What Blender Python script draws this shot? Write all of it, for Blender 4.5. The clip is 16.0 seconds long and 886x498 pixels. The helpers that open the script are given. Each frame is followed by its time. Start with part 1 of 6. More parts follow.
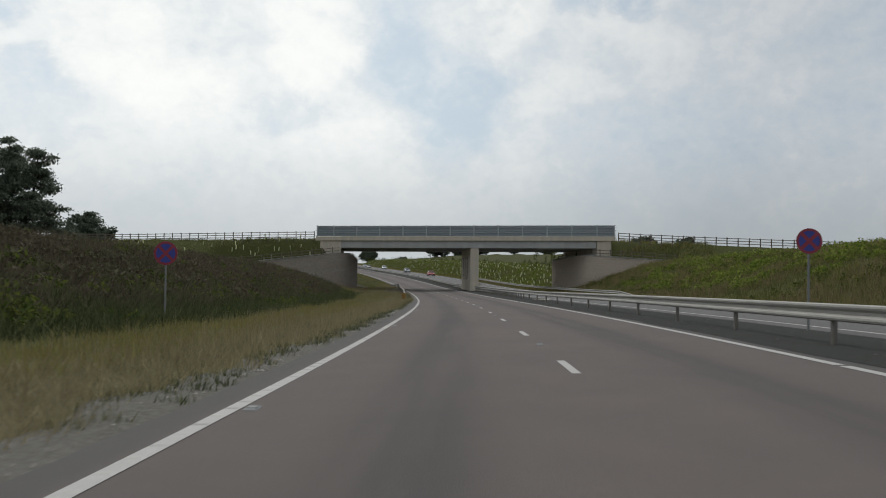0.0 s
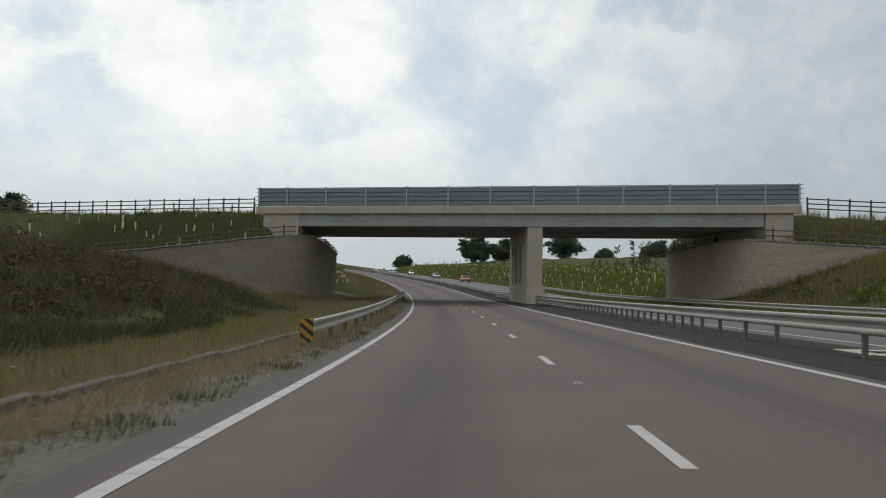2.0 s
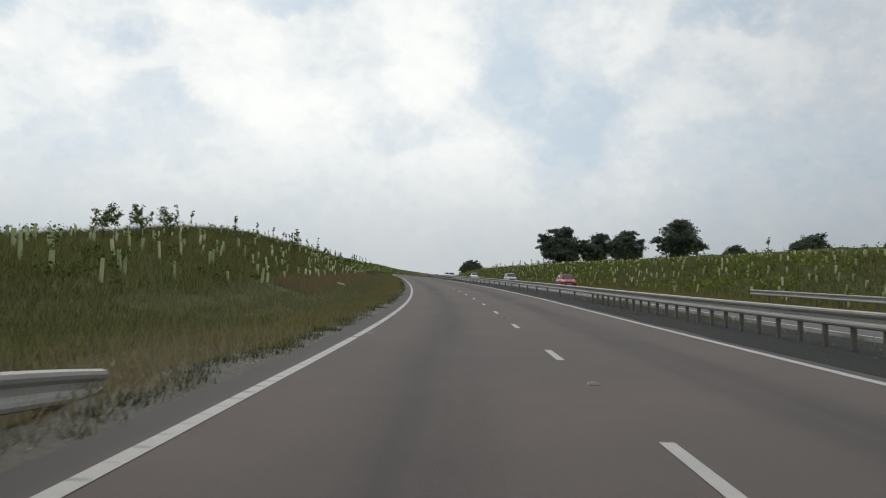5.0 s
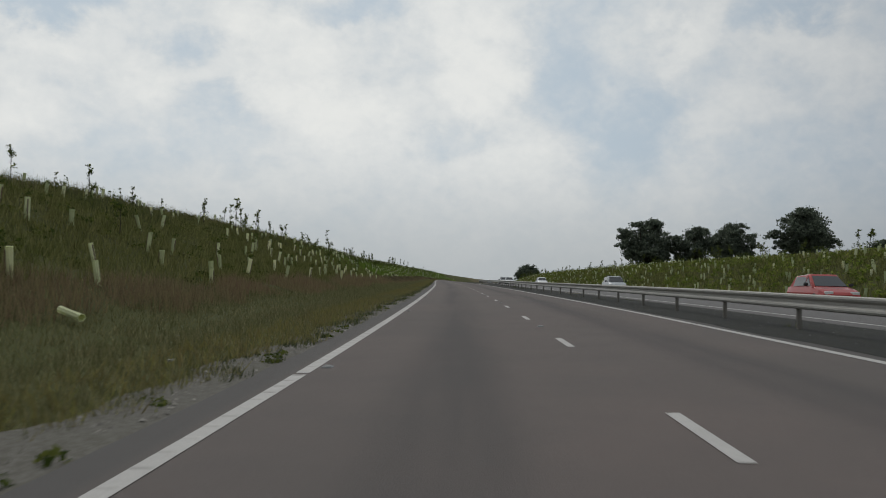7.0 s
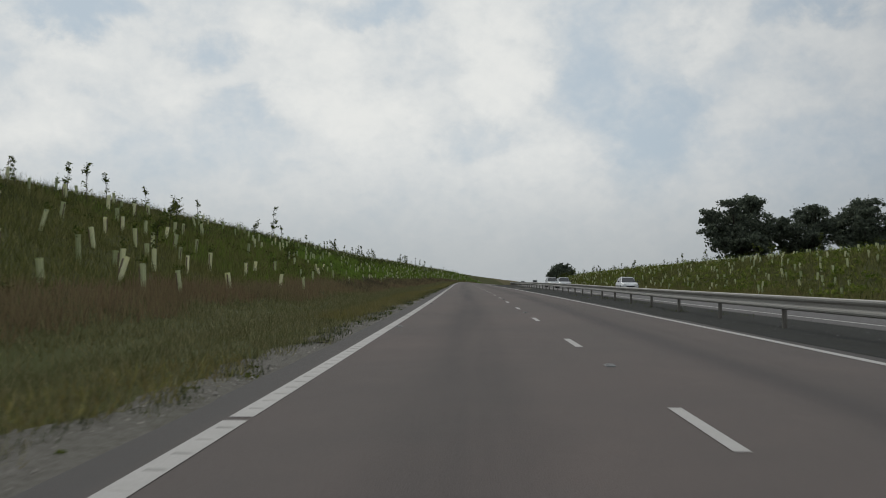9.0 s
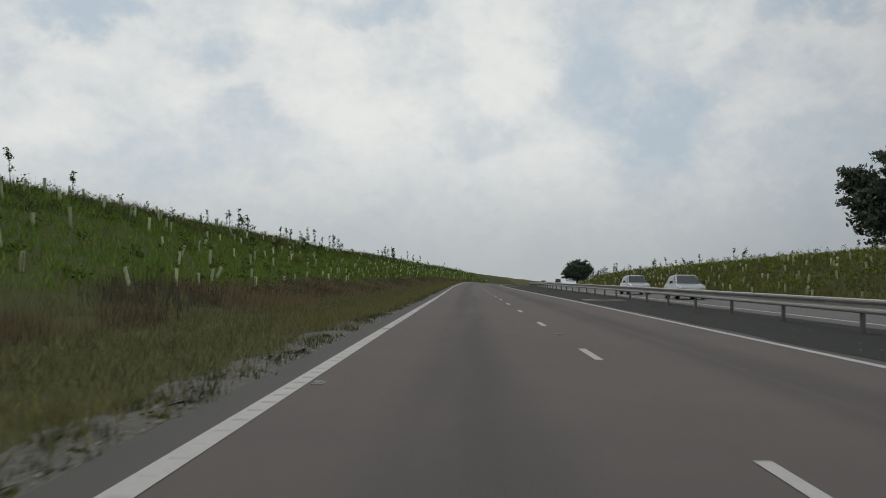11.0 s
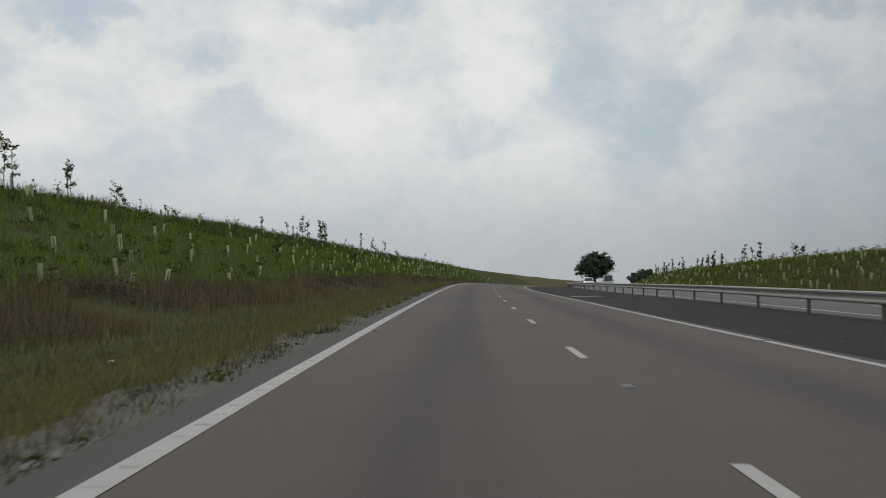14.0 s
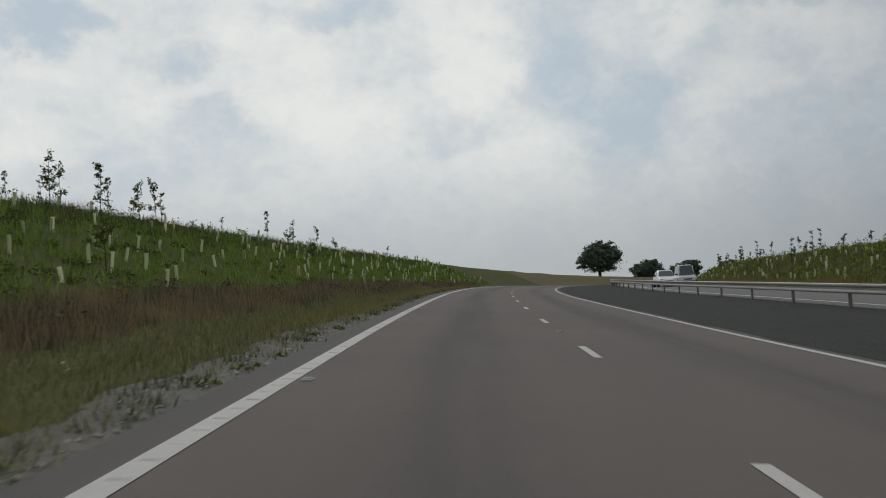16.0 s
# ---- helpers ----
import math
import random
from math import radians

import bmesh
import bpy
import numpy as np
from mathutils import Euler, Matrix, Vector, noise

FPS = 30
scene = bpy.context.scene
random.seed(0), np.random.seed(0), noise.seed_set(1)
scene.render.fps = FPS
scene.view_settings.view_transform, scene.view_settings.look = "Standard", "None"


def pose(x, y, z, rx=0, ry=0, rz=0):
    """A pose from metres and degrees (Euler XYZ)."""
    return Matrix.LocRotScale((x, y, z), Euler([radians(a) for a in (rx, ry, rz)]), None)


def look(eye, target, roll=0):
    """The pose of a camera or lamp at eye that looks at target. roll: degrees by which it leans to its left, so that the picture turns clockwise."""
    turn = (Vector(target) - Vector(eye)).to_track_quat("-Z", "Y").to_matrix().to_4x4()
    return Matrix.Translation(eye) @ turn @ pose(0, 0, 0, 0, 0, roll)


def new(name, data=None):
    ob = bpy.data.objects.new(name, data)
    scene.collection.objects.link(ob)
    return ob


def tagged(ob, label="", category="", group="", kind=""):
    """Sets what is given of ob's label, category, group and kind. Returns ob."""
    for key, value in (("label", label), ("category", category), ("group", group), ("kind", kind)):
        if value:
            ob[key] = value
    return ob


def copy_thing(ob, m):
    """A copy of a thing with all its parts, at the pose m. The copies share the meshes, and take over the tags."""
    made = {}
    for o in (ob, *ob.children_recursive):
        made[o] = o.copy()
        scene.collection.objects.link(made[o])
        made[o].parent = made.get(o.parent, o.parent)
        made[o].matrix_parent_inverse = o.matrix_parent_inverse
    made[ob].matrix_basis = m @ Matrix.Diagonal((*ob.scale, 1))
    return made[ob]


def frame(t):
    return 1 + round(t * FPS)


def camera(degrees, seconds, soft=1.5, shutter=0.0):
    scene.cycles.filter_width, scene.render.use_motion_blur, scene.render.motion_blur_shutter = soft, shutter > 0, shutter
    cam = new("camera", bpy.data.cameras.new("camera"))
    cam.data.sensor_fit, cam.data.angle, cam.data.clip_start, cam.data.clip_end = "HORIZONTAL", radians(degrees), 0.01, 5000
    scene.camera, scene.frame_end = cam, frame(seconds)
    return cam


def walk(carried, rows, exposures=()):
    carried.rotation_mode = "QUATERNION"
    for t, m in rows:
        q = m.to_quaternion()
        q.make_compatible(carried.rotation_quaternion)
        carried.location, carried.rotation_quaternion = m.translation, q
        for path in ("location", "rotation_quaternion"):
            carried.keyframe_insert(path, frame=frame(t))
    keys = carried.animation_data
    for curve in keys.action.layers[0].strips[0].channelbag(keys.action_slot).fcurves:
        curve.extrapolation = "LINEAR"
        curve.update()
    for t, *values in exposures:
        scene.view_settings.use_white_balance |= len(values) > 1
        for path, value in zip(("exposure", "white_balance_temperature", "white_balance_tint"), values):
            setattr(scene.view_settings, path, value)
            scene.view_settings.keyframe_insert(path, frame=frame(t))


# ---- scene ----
# ---- the road's line, in stations along the dashed lane line ----
KNOT = range(-40, 901, 40)  # stations along the lane line, metres
BEND = [1.94, 1.34, 0.71, 0.97, 0.78, 0.93, 0.97, 0.41, 0.14, 0.25, 0.01, 0.08, -0.22, -0.48, -0.41, -1.2, -1.93, -2.19, -2.14, -1.9, -1.54, -1.14, -0.71, -0.28]  # curvature to the left, 1/km
SAG = [-1.87, -1.19, -0.39, 2.07, 2.54, 3.25, 1.83, -0.62, 0.01, -0.09, -0.61, 0.02, 0.59, -0.08, -0.89, -1.34, -1.61, -1.46, -1.14, -0.78, -0.45, -0.17, 0.07, 0.28]  # change of grade, 1e-4 per metre
BANK = [2.34, 2.56, 2.57, 2.81, 2.87, 0.53, 3.12, 2.45, 1.0, -0.14, -0.39, 0.08, -0.46, -2.38, -7.44, -8.93, -7.8, -5.54, -4.13, -3.17, -2.51, -2.07, -1.79, -1.66]  # crossfall, per cent, rising to the right
GRADE_0 = -1.233
STEP = 2.0
SG = np.arange(-200.0, 1001.0, STEP)
_zero = int(200 / STEP)
_bend = np.interp(SG, KNOT, BEND) * 1e-3
_sag = np.interp(SG, KNOT, SAG) * 1e-4
PSI = np.cumsum(_bend) * STEP
PSI -= PSI[_zero]
_grade = np.cumsum(_sag) * STEP
_grade = _grade - _grade[_zero] + GRADE_0 * 1e-2
RX, RY, RZ = (np.cumsum(a) * STEP for a in (-np.sin(PSI), np.cos(PSI), _grade))
RX, RY, RZ = RX - RX[_zero], RY - RY[_zero], RZ - RZ[_zero]
RE = np.interp(SG, KNOT, BANK) * 1e-2
HALF = 4.7  # the banked part of our carriageway, either side of the lane line


def line(s):
    """x, y, z, heading and crossfall of the lane line at station s."""
    s = np.asarray(s, float)
    out = [np.interp(s, SG, a) for a in (RX, RY, RZ, PSI, RE)]
    past = np.where(s > SG[-1], s - SG[-1], np.where(s < SG[0], s - SG[0], 0.0))
    out[0] = out[0] - np.sin(out[3]) * past
    out[1] = out[1] + np.cos(out[3]) * past
    return out


def spot(s, u, h=0.0):
    """World points at station s, offset u to the right, h above the banked road plane."""
    s, u = np.broadcast_arrays(np.asarray(s, float), np.asarray(u, float))
    x, y, z, psi, e = line(s)
    near, far = np.clip(u, -60, 60), u - np.clip(u, -60, 60)
    n0 = radians(8.0)
    return np.stack([x + near * np.cos(psi) + far * math.cos(n0), y + near * np.sin(psi) + far * math.sin(n0),
                     z + np.clip(u, -HALF, HALF) * e + h], -1)


def yaw_at(s):
    return math.degrees(float(line(s)[3]))


EYE = 1.134
DASH_0 = 11.19
DEG = 52.10
# seconds, station, offset from the lane line, yaw to the road, pitch, lean to the right
DRIVE = [
    (0.0, -0.52, -1.341, 2.44, 1.57, -0.85),
    (0.5, 14.98, -1.399, 2.59, 1.58, -1.18),
    (1.0, 29.59, -1.459, 1.85, 1.60, -1.31),
    (1.5, 44.08, -1.452, 2.02, 2.07, -1.31),
    (2.0, 59.17, -1.482, 1.78, 2.14, -1.34),
    (2.5, 74.12, -1.520, 1.49, 1.47, -1.80),
    (3.0, 89.35, -1.460, 1.34, 3.15, -2.90),
    (3.5, 104.80, -1.420, 1.54, 2.65, -2.30),
    (4.0, 120.16, -1.380, 1.99, 2.36, -1.79),
    (4.5, 135.39, -1.436, 1.88, 2.49, -1.69),
    (5.0, 150.47, -1.491, 1.77, 2.61, -1.59),
    (5.5, 165.58, -1.547, 1.67, 2.73, -1.49),
    (6.0, 180.91, -1.603, 1.56, 2.86, -1.38),
    (6.5, 196.63, -1.658, 1.45, 2.98, -1.28),
    (7.0, 212.62, -1.702, 1.85, 2.92, -1.42),
    (7.5, 227.64, -1.770, 2.63, 2.93, -1.52),
    (8.0, 242.47, -1.744, 1.96, 2.98, -0.98),
    (8.5, 258.59, -1.791, 1.77, 3.01, -0.95),
    (9.0, 275.18, -1.759, 1.97, 2.98, -0.61),
    (9.5, 291.48, -1.781, 1.88, 2.96, -0.56),
    (10.0, 307.79, -1.803, 1.79, 2.94, -0.51),
    (10.5, 324.10, -1.825, 1.70, 2.92, -0.46),
    (11.0, 340.41, -1.848, 1.61, 2.90, -0.42),
    (11.5, 356.71, -1.870, 1.52, 2.88, -0.37),
    (12.0, 373.74, -1.875, 1.45, 2.86, -0.51),
    (12.5, 390.18, -1.752, 1.42, 2.92, 0.08),
    (13.0, 407.29, -1.751, 1.13, 2.85, -0.01),
    (13.5, 423.62, -1.710, 1.05, 2.84, 0.09),
    (14.0, 439.66, -1.658, 1.15, 2.80, 0.31),
    (14.5, 455.49, -1.617, 1.10, 2.81, 0.78),
    (15.0, 471.30, -1.604, 1.35, 2.75, 1.15),
    (15.5, 487.06, -1.653, 1.52, 2.80, 2.13),
    (16.0, 502.65, -1.676, 1.57, 2.77, 2.77),
]


def drive_pose(s, u, yaw, pitch, lean):
    x, y, z, psi, e = (float(v) for v in line(s))
    eye = Vector((x + u * math.cos(psi), y + u * math.sin(psi), z + u * e + EYE))
    a, b = psi + radians(yaw), radians(pitch)
    way = Vector((-math.sin(a) * math.cos(b), math.cos(a) * math.cos(b), math.sin(b)))
    return look(eye, eye + way * 10, -lean)


cam = camera(DEG, 16.0, soft=1.0, shutter=0.08)
walk(cam, [(row[0], drive_pose(*row[1:])) for row in DRIVE],
     exposures=[(0.0, 0.32), (3.0, 0.32), (3.5, 0.36), (4.0, 0.75), (4.35, 0.75), (5.2, 0.22), (6.3, 0.05), (7.0, 0.0), (16.0, 0.0)])

# ---- sky and sun ----
SUN_AZ, SUN_EL = 22.0, 48.0  # degrees to the left of +y, and above the horizon
world = bpy.data.worlds.new("sky")
scene.world = world
world.use_nodes = True
wn, wl = world.node_tree.nodes, world.node_tree.links
wn.clear()


def wmath(op, a, b=None, c=None):
    nd = wn.new("ShaderNodeMath")
    nd.operation = op
    for i, v in enumerate((a, b, c)):
        if v is None:
            continue
        if isinstance(v, (int, float)):
            nd.inputs[i].default_value = v
        else:
            wl.new(v, nd.inputs[i])
    return nd.outputs[0]


def wmix(fac, a, b):
    nd = wn.new("ShaderNodeMix")
    nd.data_type = "RGBA"
    for sock, v in ((nd.inputs[0], fac), (nd.inputs[6], a), (nd.inputs[7], b)):
        if isinstance(v, (int, float)):
            sock.default_value = v
        elif isinstance(v, tuple):
            sock.default_value = (*v, 1)
        else:
            wl.new(v, sock)
    return nd.outputs[2]


def wramp(fac, lo, hi):
    nd = wn.new("ShaderNodeMapRange")
    nd.interpolation_type = "SMOOTHSTEP"
    nd.inputs[1].default_value, nd.inputs[2].default_value = lo, hi
    wl.new(fac, nd.inputs[0])
    return nd.outputs[0]


coord = wn.new("ShaderNodeTexCoord")
turn = wn.new("ShaderNodeMapping")
turn.inputs["Rotation"].default_value = (0, 0, radians(-8))
wl.new(coord.outputs["Generated"], turn.inputs[0])
way = wn.new("ShaderNodeSeparateXYZ")
wl.new(turn.outputs[0], way.inputs[0])
way0 = wn.new("ShaderNodeSeparateXYZ")
wl.new(coord.outputs["Generated"], way0.inputs[0])

def toward(az, el, inner, outer):
    """1 within inner degrees of a direction (degrees left of +y, above the horizon), fading to 0 at outer."""
    a, b = radians(az - 8), radians(el)
    d = wn.new("ShaderNodeVectorMath")
    d.operation = "DOT_PRODUCT"
    wl.new(turn.outputs[0], d.inputs[0])
    d.inputs[1].default_value = (-math.sin(a) * math.cos(b), math.cos(a) * math.cos(b), math.sin(b))
    return wramp(d.outputs["Value"], math.cos(radians(outer)), math.cos(radians(inner)))


nishita = wn.new("ShaderNodeTexSky")
nishita.sky_type = "NISHITA"
nishita.sun_disc = False
nishita.sun_elevation = radians(SUN_EL)
nishita.sun_rotation = radians(-SUN_AZ)
clear = wn.new("ShaderNodeVectorMath")
clear.operation = "SCALE"
wl.new(nishita.outputs[0], clear.inputs[0])
clear.inputs["Scale"].default_value = 0.10
blue = wmix(0.75, clear.outputs[0], (0.43, 0.565, 0.665))
# the view of the sky in degrees to the right of +y and above the horizon, stirred by noise so that cloud edges fray
right_deg = wmath("MULTIPLY", wmath("ARCTAN2", way0.outputs[0], way0.outputs[1]), 57.2958)
up_deg = wmath("MULTIPLY", wmath("ARCSINE", way0.outputs[2]), 57.2958)
flat_sky = wn.new("ShaderNodeCombineXYZ")
wl.new(right_deg, flat_sky.inputs[0])
wl.new(up_deg, flat_sky.inputs[1])


def puff(scale, detail, rough, seed, tall=1.25):
    """Rounded cloud noise over the sky."""
    mv = wn.new("ShaderNodeMapping")
    mv.inputs["Scale"].default_value, mv.inputs["Location"].default_value = (1, tall, 1), (seed, seed * 0.6, seed)
    wl.new(flat_sky.outputs[0], mv.inputs[0])
    nd = wn.new("ShaderNodeTexNoise")
    nd.inputs["Scale"].default_value, nd.inputs["Detail"].default_value = scale, detail
    nd.inputs["Roughness"].default_value, nd.inputs["Distortion"].default_value = rough, 0.25
    wl.new(mv.outputs[0], nd.inputs["Vector"])
    return nd


def wvec(op, a, b):
    nd = wn.new("ShaderNodeVectorMath")
    nd.operation = op
    for i, v in enumerate((a, b)):
        if isinstance(v, tuple):
            nd.inputs[i].default_value = v
        else:
            wl.new(v, nd.inputs[i])
    return nd.outputs["Vector"]


stir = wvec("MULTIPLY", wvec("SUBTRACT", puff(0.22, 6.0, 0.58, 4.0).outputs["Color"], (0.5, 0.5, 0.5)), (9.0, 6.0, 0.0))
frayed = wvec("ADD", flat_sky.outputs[0], stir)
# bright billows, then rents and grey undersides: right, up, half width, half height, turn, strength
BILLOWS = [(-24.1, 16.0, 5.4, 3.2, -35, 0.5), (-21.2, 11.4, 4.3, 2.1, -30, 0.3), (-11.9, 16.4, 3.9, 2.9, -60, 0.5), (-10.4, 13.3, 2.1, 2.5, 0, 0.3), (-38.0, 14.2, 2.7, 1.4, 0, 0.35), (-38.2, 11.5, 2.9, 1.3, 0, 0.3), (-39.9, 8.7, 3.9, 1.4, 0, 0.35), (-33.6, 14.0, 3.2, 1.6, -20, 0.35), (-30.5, 12.1, 4.3, 1.1, 10, 0.35), (-17.6, 11.5, 5.4, 1.8, 10, 0.3), (2.2, 16.3, 2.0, 1.1, 50, 0.5), (9.1, 15.3, 3.6, 1.6, -15, 0.35), (-37.2, 9.1, 5.7, 1.6, 0, 0.2), (-8.1, 8.6, 3.9, 1.6, 0, 0.25), (5.4, 11.6, 3.9, 1.4, -10, 0.2), (-19.3, 6.9, 9.3, 1.8, 0, 0.15)]
RENTS = [(-36.8, 16.1, 2.7, 1.1, 0, 0.8), (-28.4, 14.9, 1.6, 1.0, 0, 0.55), (-19.9, 17.6, 3.9, 0.9, 0, 0.6), (-27.1, 11.5, 2.9, 0.9, -5, 0.35), (-12.2, 10.1, 2.7, 1.1, 0, 0.35), (-5.1, 14.5, 2.5, 3.9, 10, 0.5), (-1.6, 9.3, 3.2, 2.3, 20, 0.7), (0.3, 12.5, 2.5, 1.6, 0, 0.55), (7.3, 17.1, 2.9, 0.9, 0, 0.7), (11.4, 7.5, 7.9, 3.2, 0, 0.2), (-33.1, 8.1, 7.1, 1.4, 0, 0.15), (-40.3, 13.0, 1.4, 2.1, 0, 0.2), (-15.5, 13.6, 1.8, 2.1, 0, 0.15)]


def heap(rows, total):
    for x, y, rx, ry, turned, strength in rows:
        mp = wn.new("ShaderNodeMapping")
        mp.vector_type = "TEXTURE"
        mp.inputs["Location"].default_value, mp.inputs["Rotation"].default_value, mp.inputs["Scale"].default_value = (x, y, 0), (0, 0, radians(turned)), (rx, ry, 1)
        wl.new(frayed, mp.inputs[0])
        ln = wn.new("ShaderNodeVectorMath")
        ln.operation = "LENGTH"
        wl.new(mp.outputs[0], ln.inputs[0])
        total = wmath("MULTIPLY_ADD", wramp(ln.outputs["Value"], 1.75, 0.1), strength * 0.72, total)
    return total


soft_n = wmath("SUBTRACT", puff(0.085, 3.0, 0.5, 9.0).outputs["Fac"], 0.5)
mid_n = wmath("SUBTRACT", puff(0.30, 7.0, 0.55, 2.0).outputs["Fac"], 0.5)
fine_n = wmath("SUBTRACT", puff(1.1, 5.0, 0.55, 6.0).outputs["Fac"], 0.5)
level = wmath("MULTIPLY_ADD", soft_n, 0.5, wmath("MULTIPLY_ADD", mid_n, 0.62, wmath("MULTIPLY_ADD", fine_n, 0.45, 0.44)))
level = heap(BILLOWS, level)
level = wmath("SUBTRACT", level, heap(RENTS, 0.0))
shadowed = wmix(0.3, (0.49, 0.55, 0.60), blue)
open_sky = wmix(wramp(level, -0.1, 0.62), shadowed, (0.66, 0.69, 0.70))
open_sky = wmix(wramp(level, 0.35, 1.05), open_sky, (0.80, 0.81, 0.79))
haze = wramp(way.outputs[2], 0.17, 0.01)
side = toward(26, 14, 8, 45)
low = wmix(side, (0.275, 0.302, 0.32), (0.405, 0.435, 0.45))
dimmed = wmix(side, (0.65, 0.665, 0.69), (0.98, 0.98, 0.98))
shade = wn.new("ShaderNodeMix")
shade.data_type, shade.blend_type = "RGBA", "MULTIPLY"
shade.inputs[0].default_value = 1.0
wl.new(open_sky, shade.inputs[6])
wl.new(dimmed, shade.inputs[7])
final = wmix(wmath("MULTIPLY", haze, 0.8), shade.outputs[2], low)
back = wn.new("ShaderNodeBackground")
back.inputs["Strength"].default_value = 1.0
wl.new(final, back.inputs[0])
wout = wn.new("ShaderNodeOutputWorld")
wl.new(back.outputs[0], wout.inputs[0])

sun_data = bpy.data.lights.new("sun", "SUN")
sun_data.energy, sun_data.angle, sun_data.color = 0.7, radians(20), (1.0, 0.96, 0.9)
sun = new("sun", sun_data)
_a, _b = radians(SUN_AZ), radians(SUN_EL)
sun.matrix_basis = look((-60, 200, 80), Vector((-60, 200, 80)) - Vector((-math.sin(_a) * math.cos(_b), math.cos(_a) * math.cos(_b), math.sin(_b))))

# ---- materials ----


def mat(name, base, rough=0.8, metal=0.0, grain=(), bump=0.0, bump_scale=20.0, island=0.0, obj_random=0.0, spec=0.5, second=None, through_light=0.0, soft_up=0.0):
    """A node material. grain: (scale, amount, darker or lighter colour) layers laid over the base in object space;
    island and obj_random: how much single pieces differ in brightness."""
    m = bpy.data.materials.new(name)
    m.use_nodes = True
    nt = m.node_tree
    bs = nt.nodes["Principled BSDF"]
    bs.inputs["Roughness"].default_value, bs.inputs["Metallic"].default_value = rough, metal
    bs.inputs["Specular IOR Level"].default_value = spec
    tc = nt.nodes.new("ShaderNodeTexCoord")
    rgb = nt.nodes.new("ShaderNodeRGB")
    rgb.outputs[0].default_value = (*base, 1)
    col = rgb.outputs[0]
    for scale, amount, other in grain:
        nz = nt.nodes.new("ShaderNodeTexNoise")
        sc = scale if isinstance(scale, tuple) else (scale,) * 3
        mp = nt.nodes.new("ShaderNodeMapping")
        mp.inputs["Scale"].default_value = sc
        nt.links.new(tc.outputs["Object"], mp.inputs[0])
        nt.links.new(mp.outputs[0], nz.inputs["Vector"])
        nz.inputs["Scale"].default_value, nz.inputs["Detail"].default_value, nz.inputs["Roughness"].default_value = 1.0, 6.0, 0.6
        rp = nt.nodes.new("ShaderNodeMapRange")
        rp.inputs[1].default_value, rp.inputs[2].default_value, rp.inputs[4].default_value = 0.36, 0.64, amount
        nt.links.new(nz.outputs["Fac"], rp.inputs[0])
        mx = nt.nodes.new("ShaderNodeMix")
        mx.data_type = "RGBA"
        nt.links.new(rp.outputs[0], mx.inputs[0])
        nt.links.new(col, mx.inputs[6])
        mx.inputs[7].default_value = (*other, 1)
        col = mx.outputs[2]
    for amount, kind in ((island, "ShaderNodeNewGeometry"), (obj_random, "ShaderNodeObjectInfo")):
        if not amount:
            continue
        src = nt.nodes.new(kind)
        rnd = src.outputs["Random Per Island"] if kind == "ShaderNodeNewGeometry" else src.outputs["Random"]
        if second:
            mx = nt.nodes.new("ShaderNodeMix")
            mx.data_type = "RGBA"
            pw = nt.nodes.new("ShaderNodeMath")
            pw.operation = "POWER"
            pw.inputs[1].default_value = 1.6
            nt.links.new(rnd, pw.inputs[0])
            nt.links.new(pw.outputs[0], mx.inputs[0])
            nt.links.new(col, mx.inputs[6])
            mx.inputs[7].default_value = (*second, 1)
            col = mx.outputs[2]
        rp = nt.nodes.new("ShaderNodeMapRange")
        rp.inputs[3].default_value, rp.inputs[4].default_value = 1 - amount, 1 + amount
        nt.links.new(rnd, rp.inputs[0])
        hs = nt.nodes.new("ShaderNodeHueSaturation")
        nt.links.new(rp.outputs[0], hs.inputs["Value"])
        nt.links.new(col, hs.inputs["Color"])
        col = hs.outputs[0]
    nt.links.new(col, bs.inputs["Base Color"])
    if bump:
        nz = nt.nodes.new("ShaderNodeTexNoise")
        nz.inputs["Scale"].default_value, nz.inputs["Detail"].default_value = bump_scale, 8.0
        nt.links.new(tc.outputs["Object"], nz.inputs["Vector"])
        bp = nt.nodes.new("ShaderNodeBump")
        bp.inputs["Strength"].default_value, bp.inputs["Distance"].default_value = min(1.0, bump), 0.02
        nt.links.new(nz.outputs["Fac"], bp.inputs["Height"])
        nt.links.new(bp.outputs[0], bs.inputs["Normal"])
    if soft_up:
        gn = nt.nodes.new("ShaderNodeNewGeometry")
        sc = nt.nodes.new("ShaderNodeVectorMath")
        sc.operation = "MULTIPLY_ADD"
        nt.links.new(gn.outputs["Normal"], sc.inputs[0])
        sc.inputs[1].default_value = (1 - soft_up,) * 3
        sc.inputs[2].default_value = (0, 0, soft_up)
        nm = nt.nodes.new("ShaderNodeVectorMath")
        nm.operation = "NORMALIZE"
        nt.links.new(sc.outputs[0], nm.inputs[0])
        nt.links.new(nm.outputs[0], bs.inputs["Normal"])
    if through_light:
        tl = nt.nodes.new("ShaderNodeBsdfTranslucent")
        nt.links.new(col, tl.inputs["Color"])
        ms = nt.nodes.new("ShaderNodeMixShader")
        ms.inputs[0].default_value = through_light
        nt.links.new(bs.outputs[0], ms.inputs[1])
        nt.links.new(tl.outputs[0], ms.inputs[2])
        nt.links.new(ms.outputs[0], nt.nodes["Material Output"].inputs["Surface"])
    return m


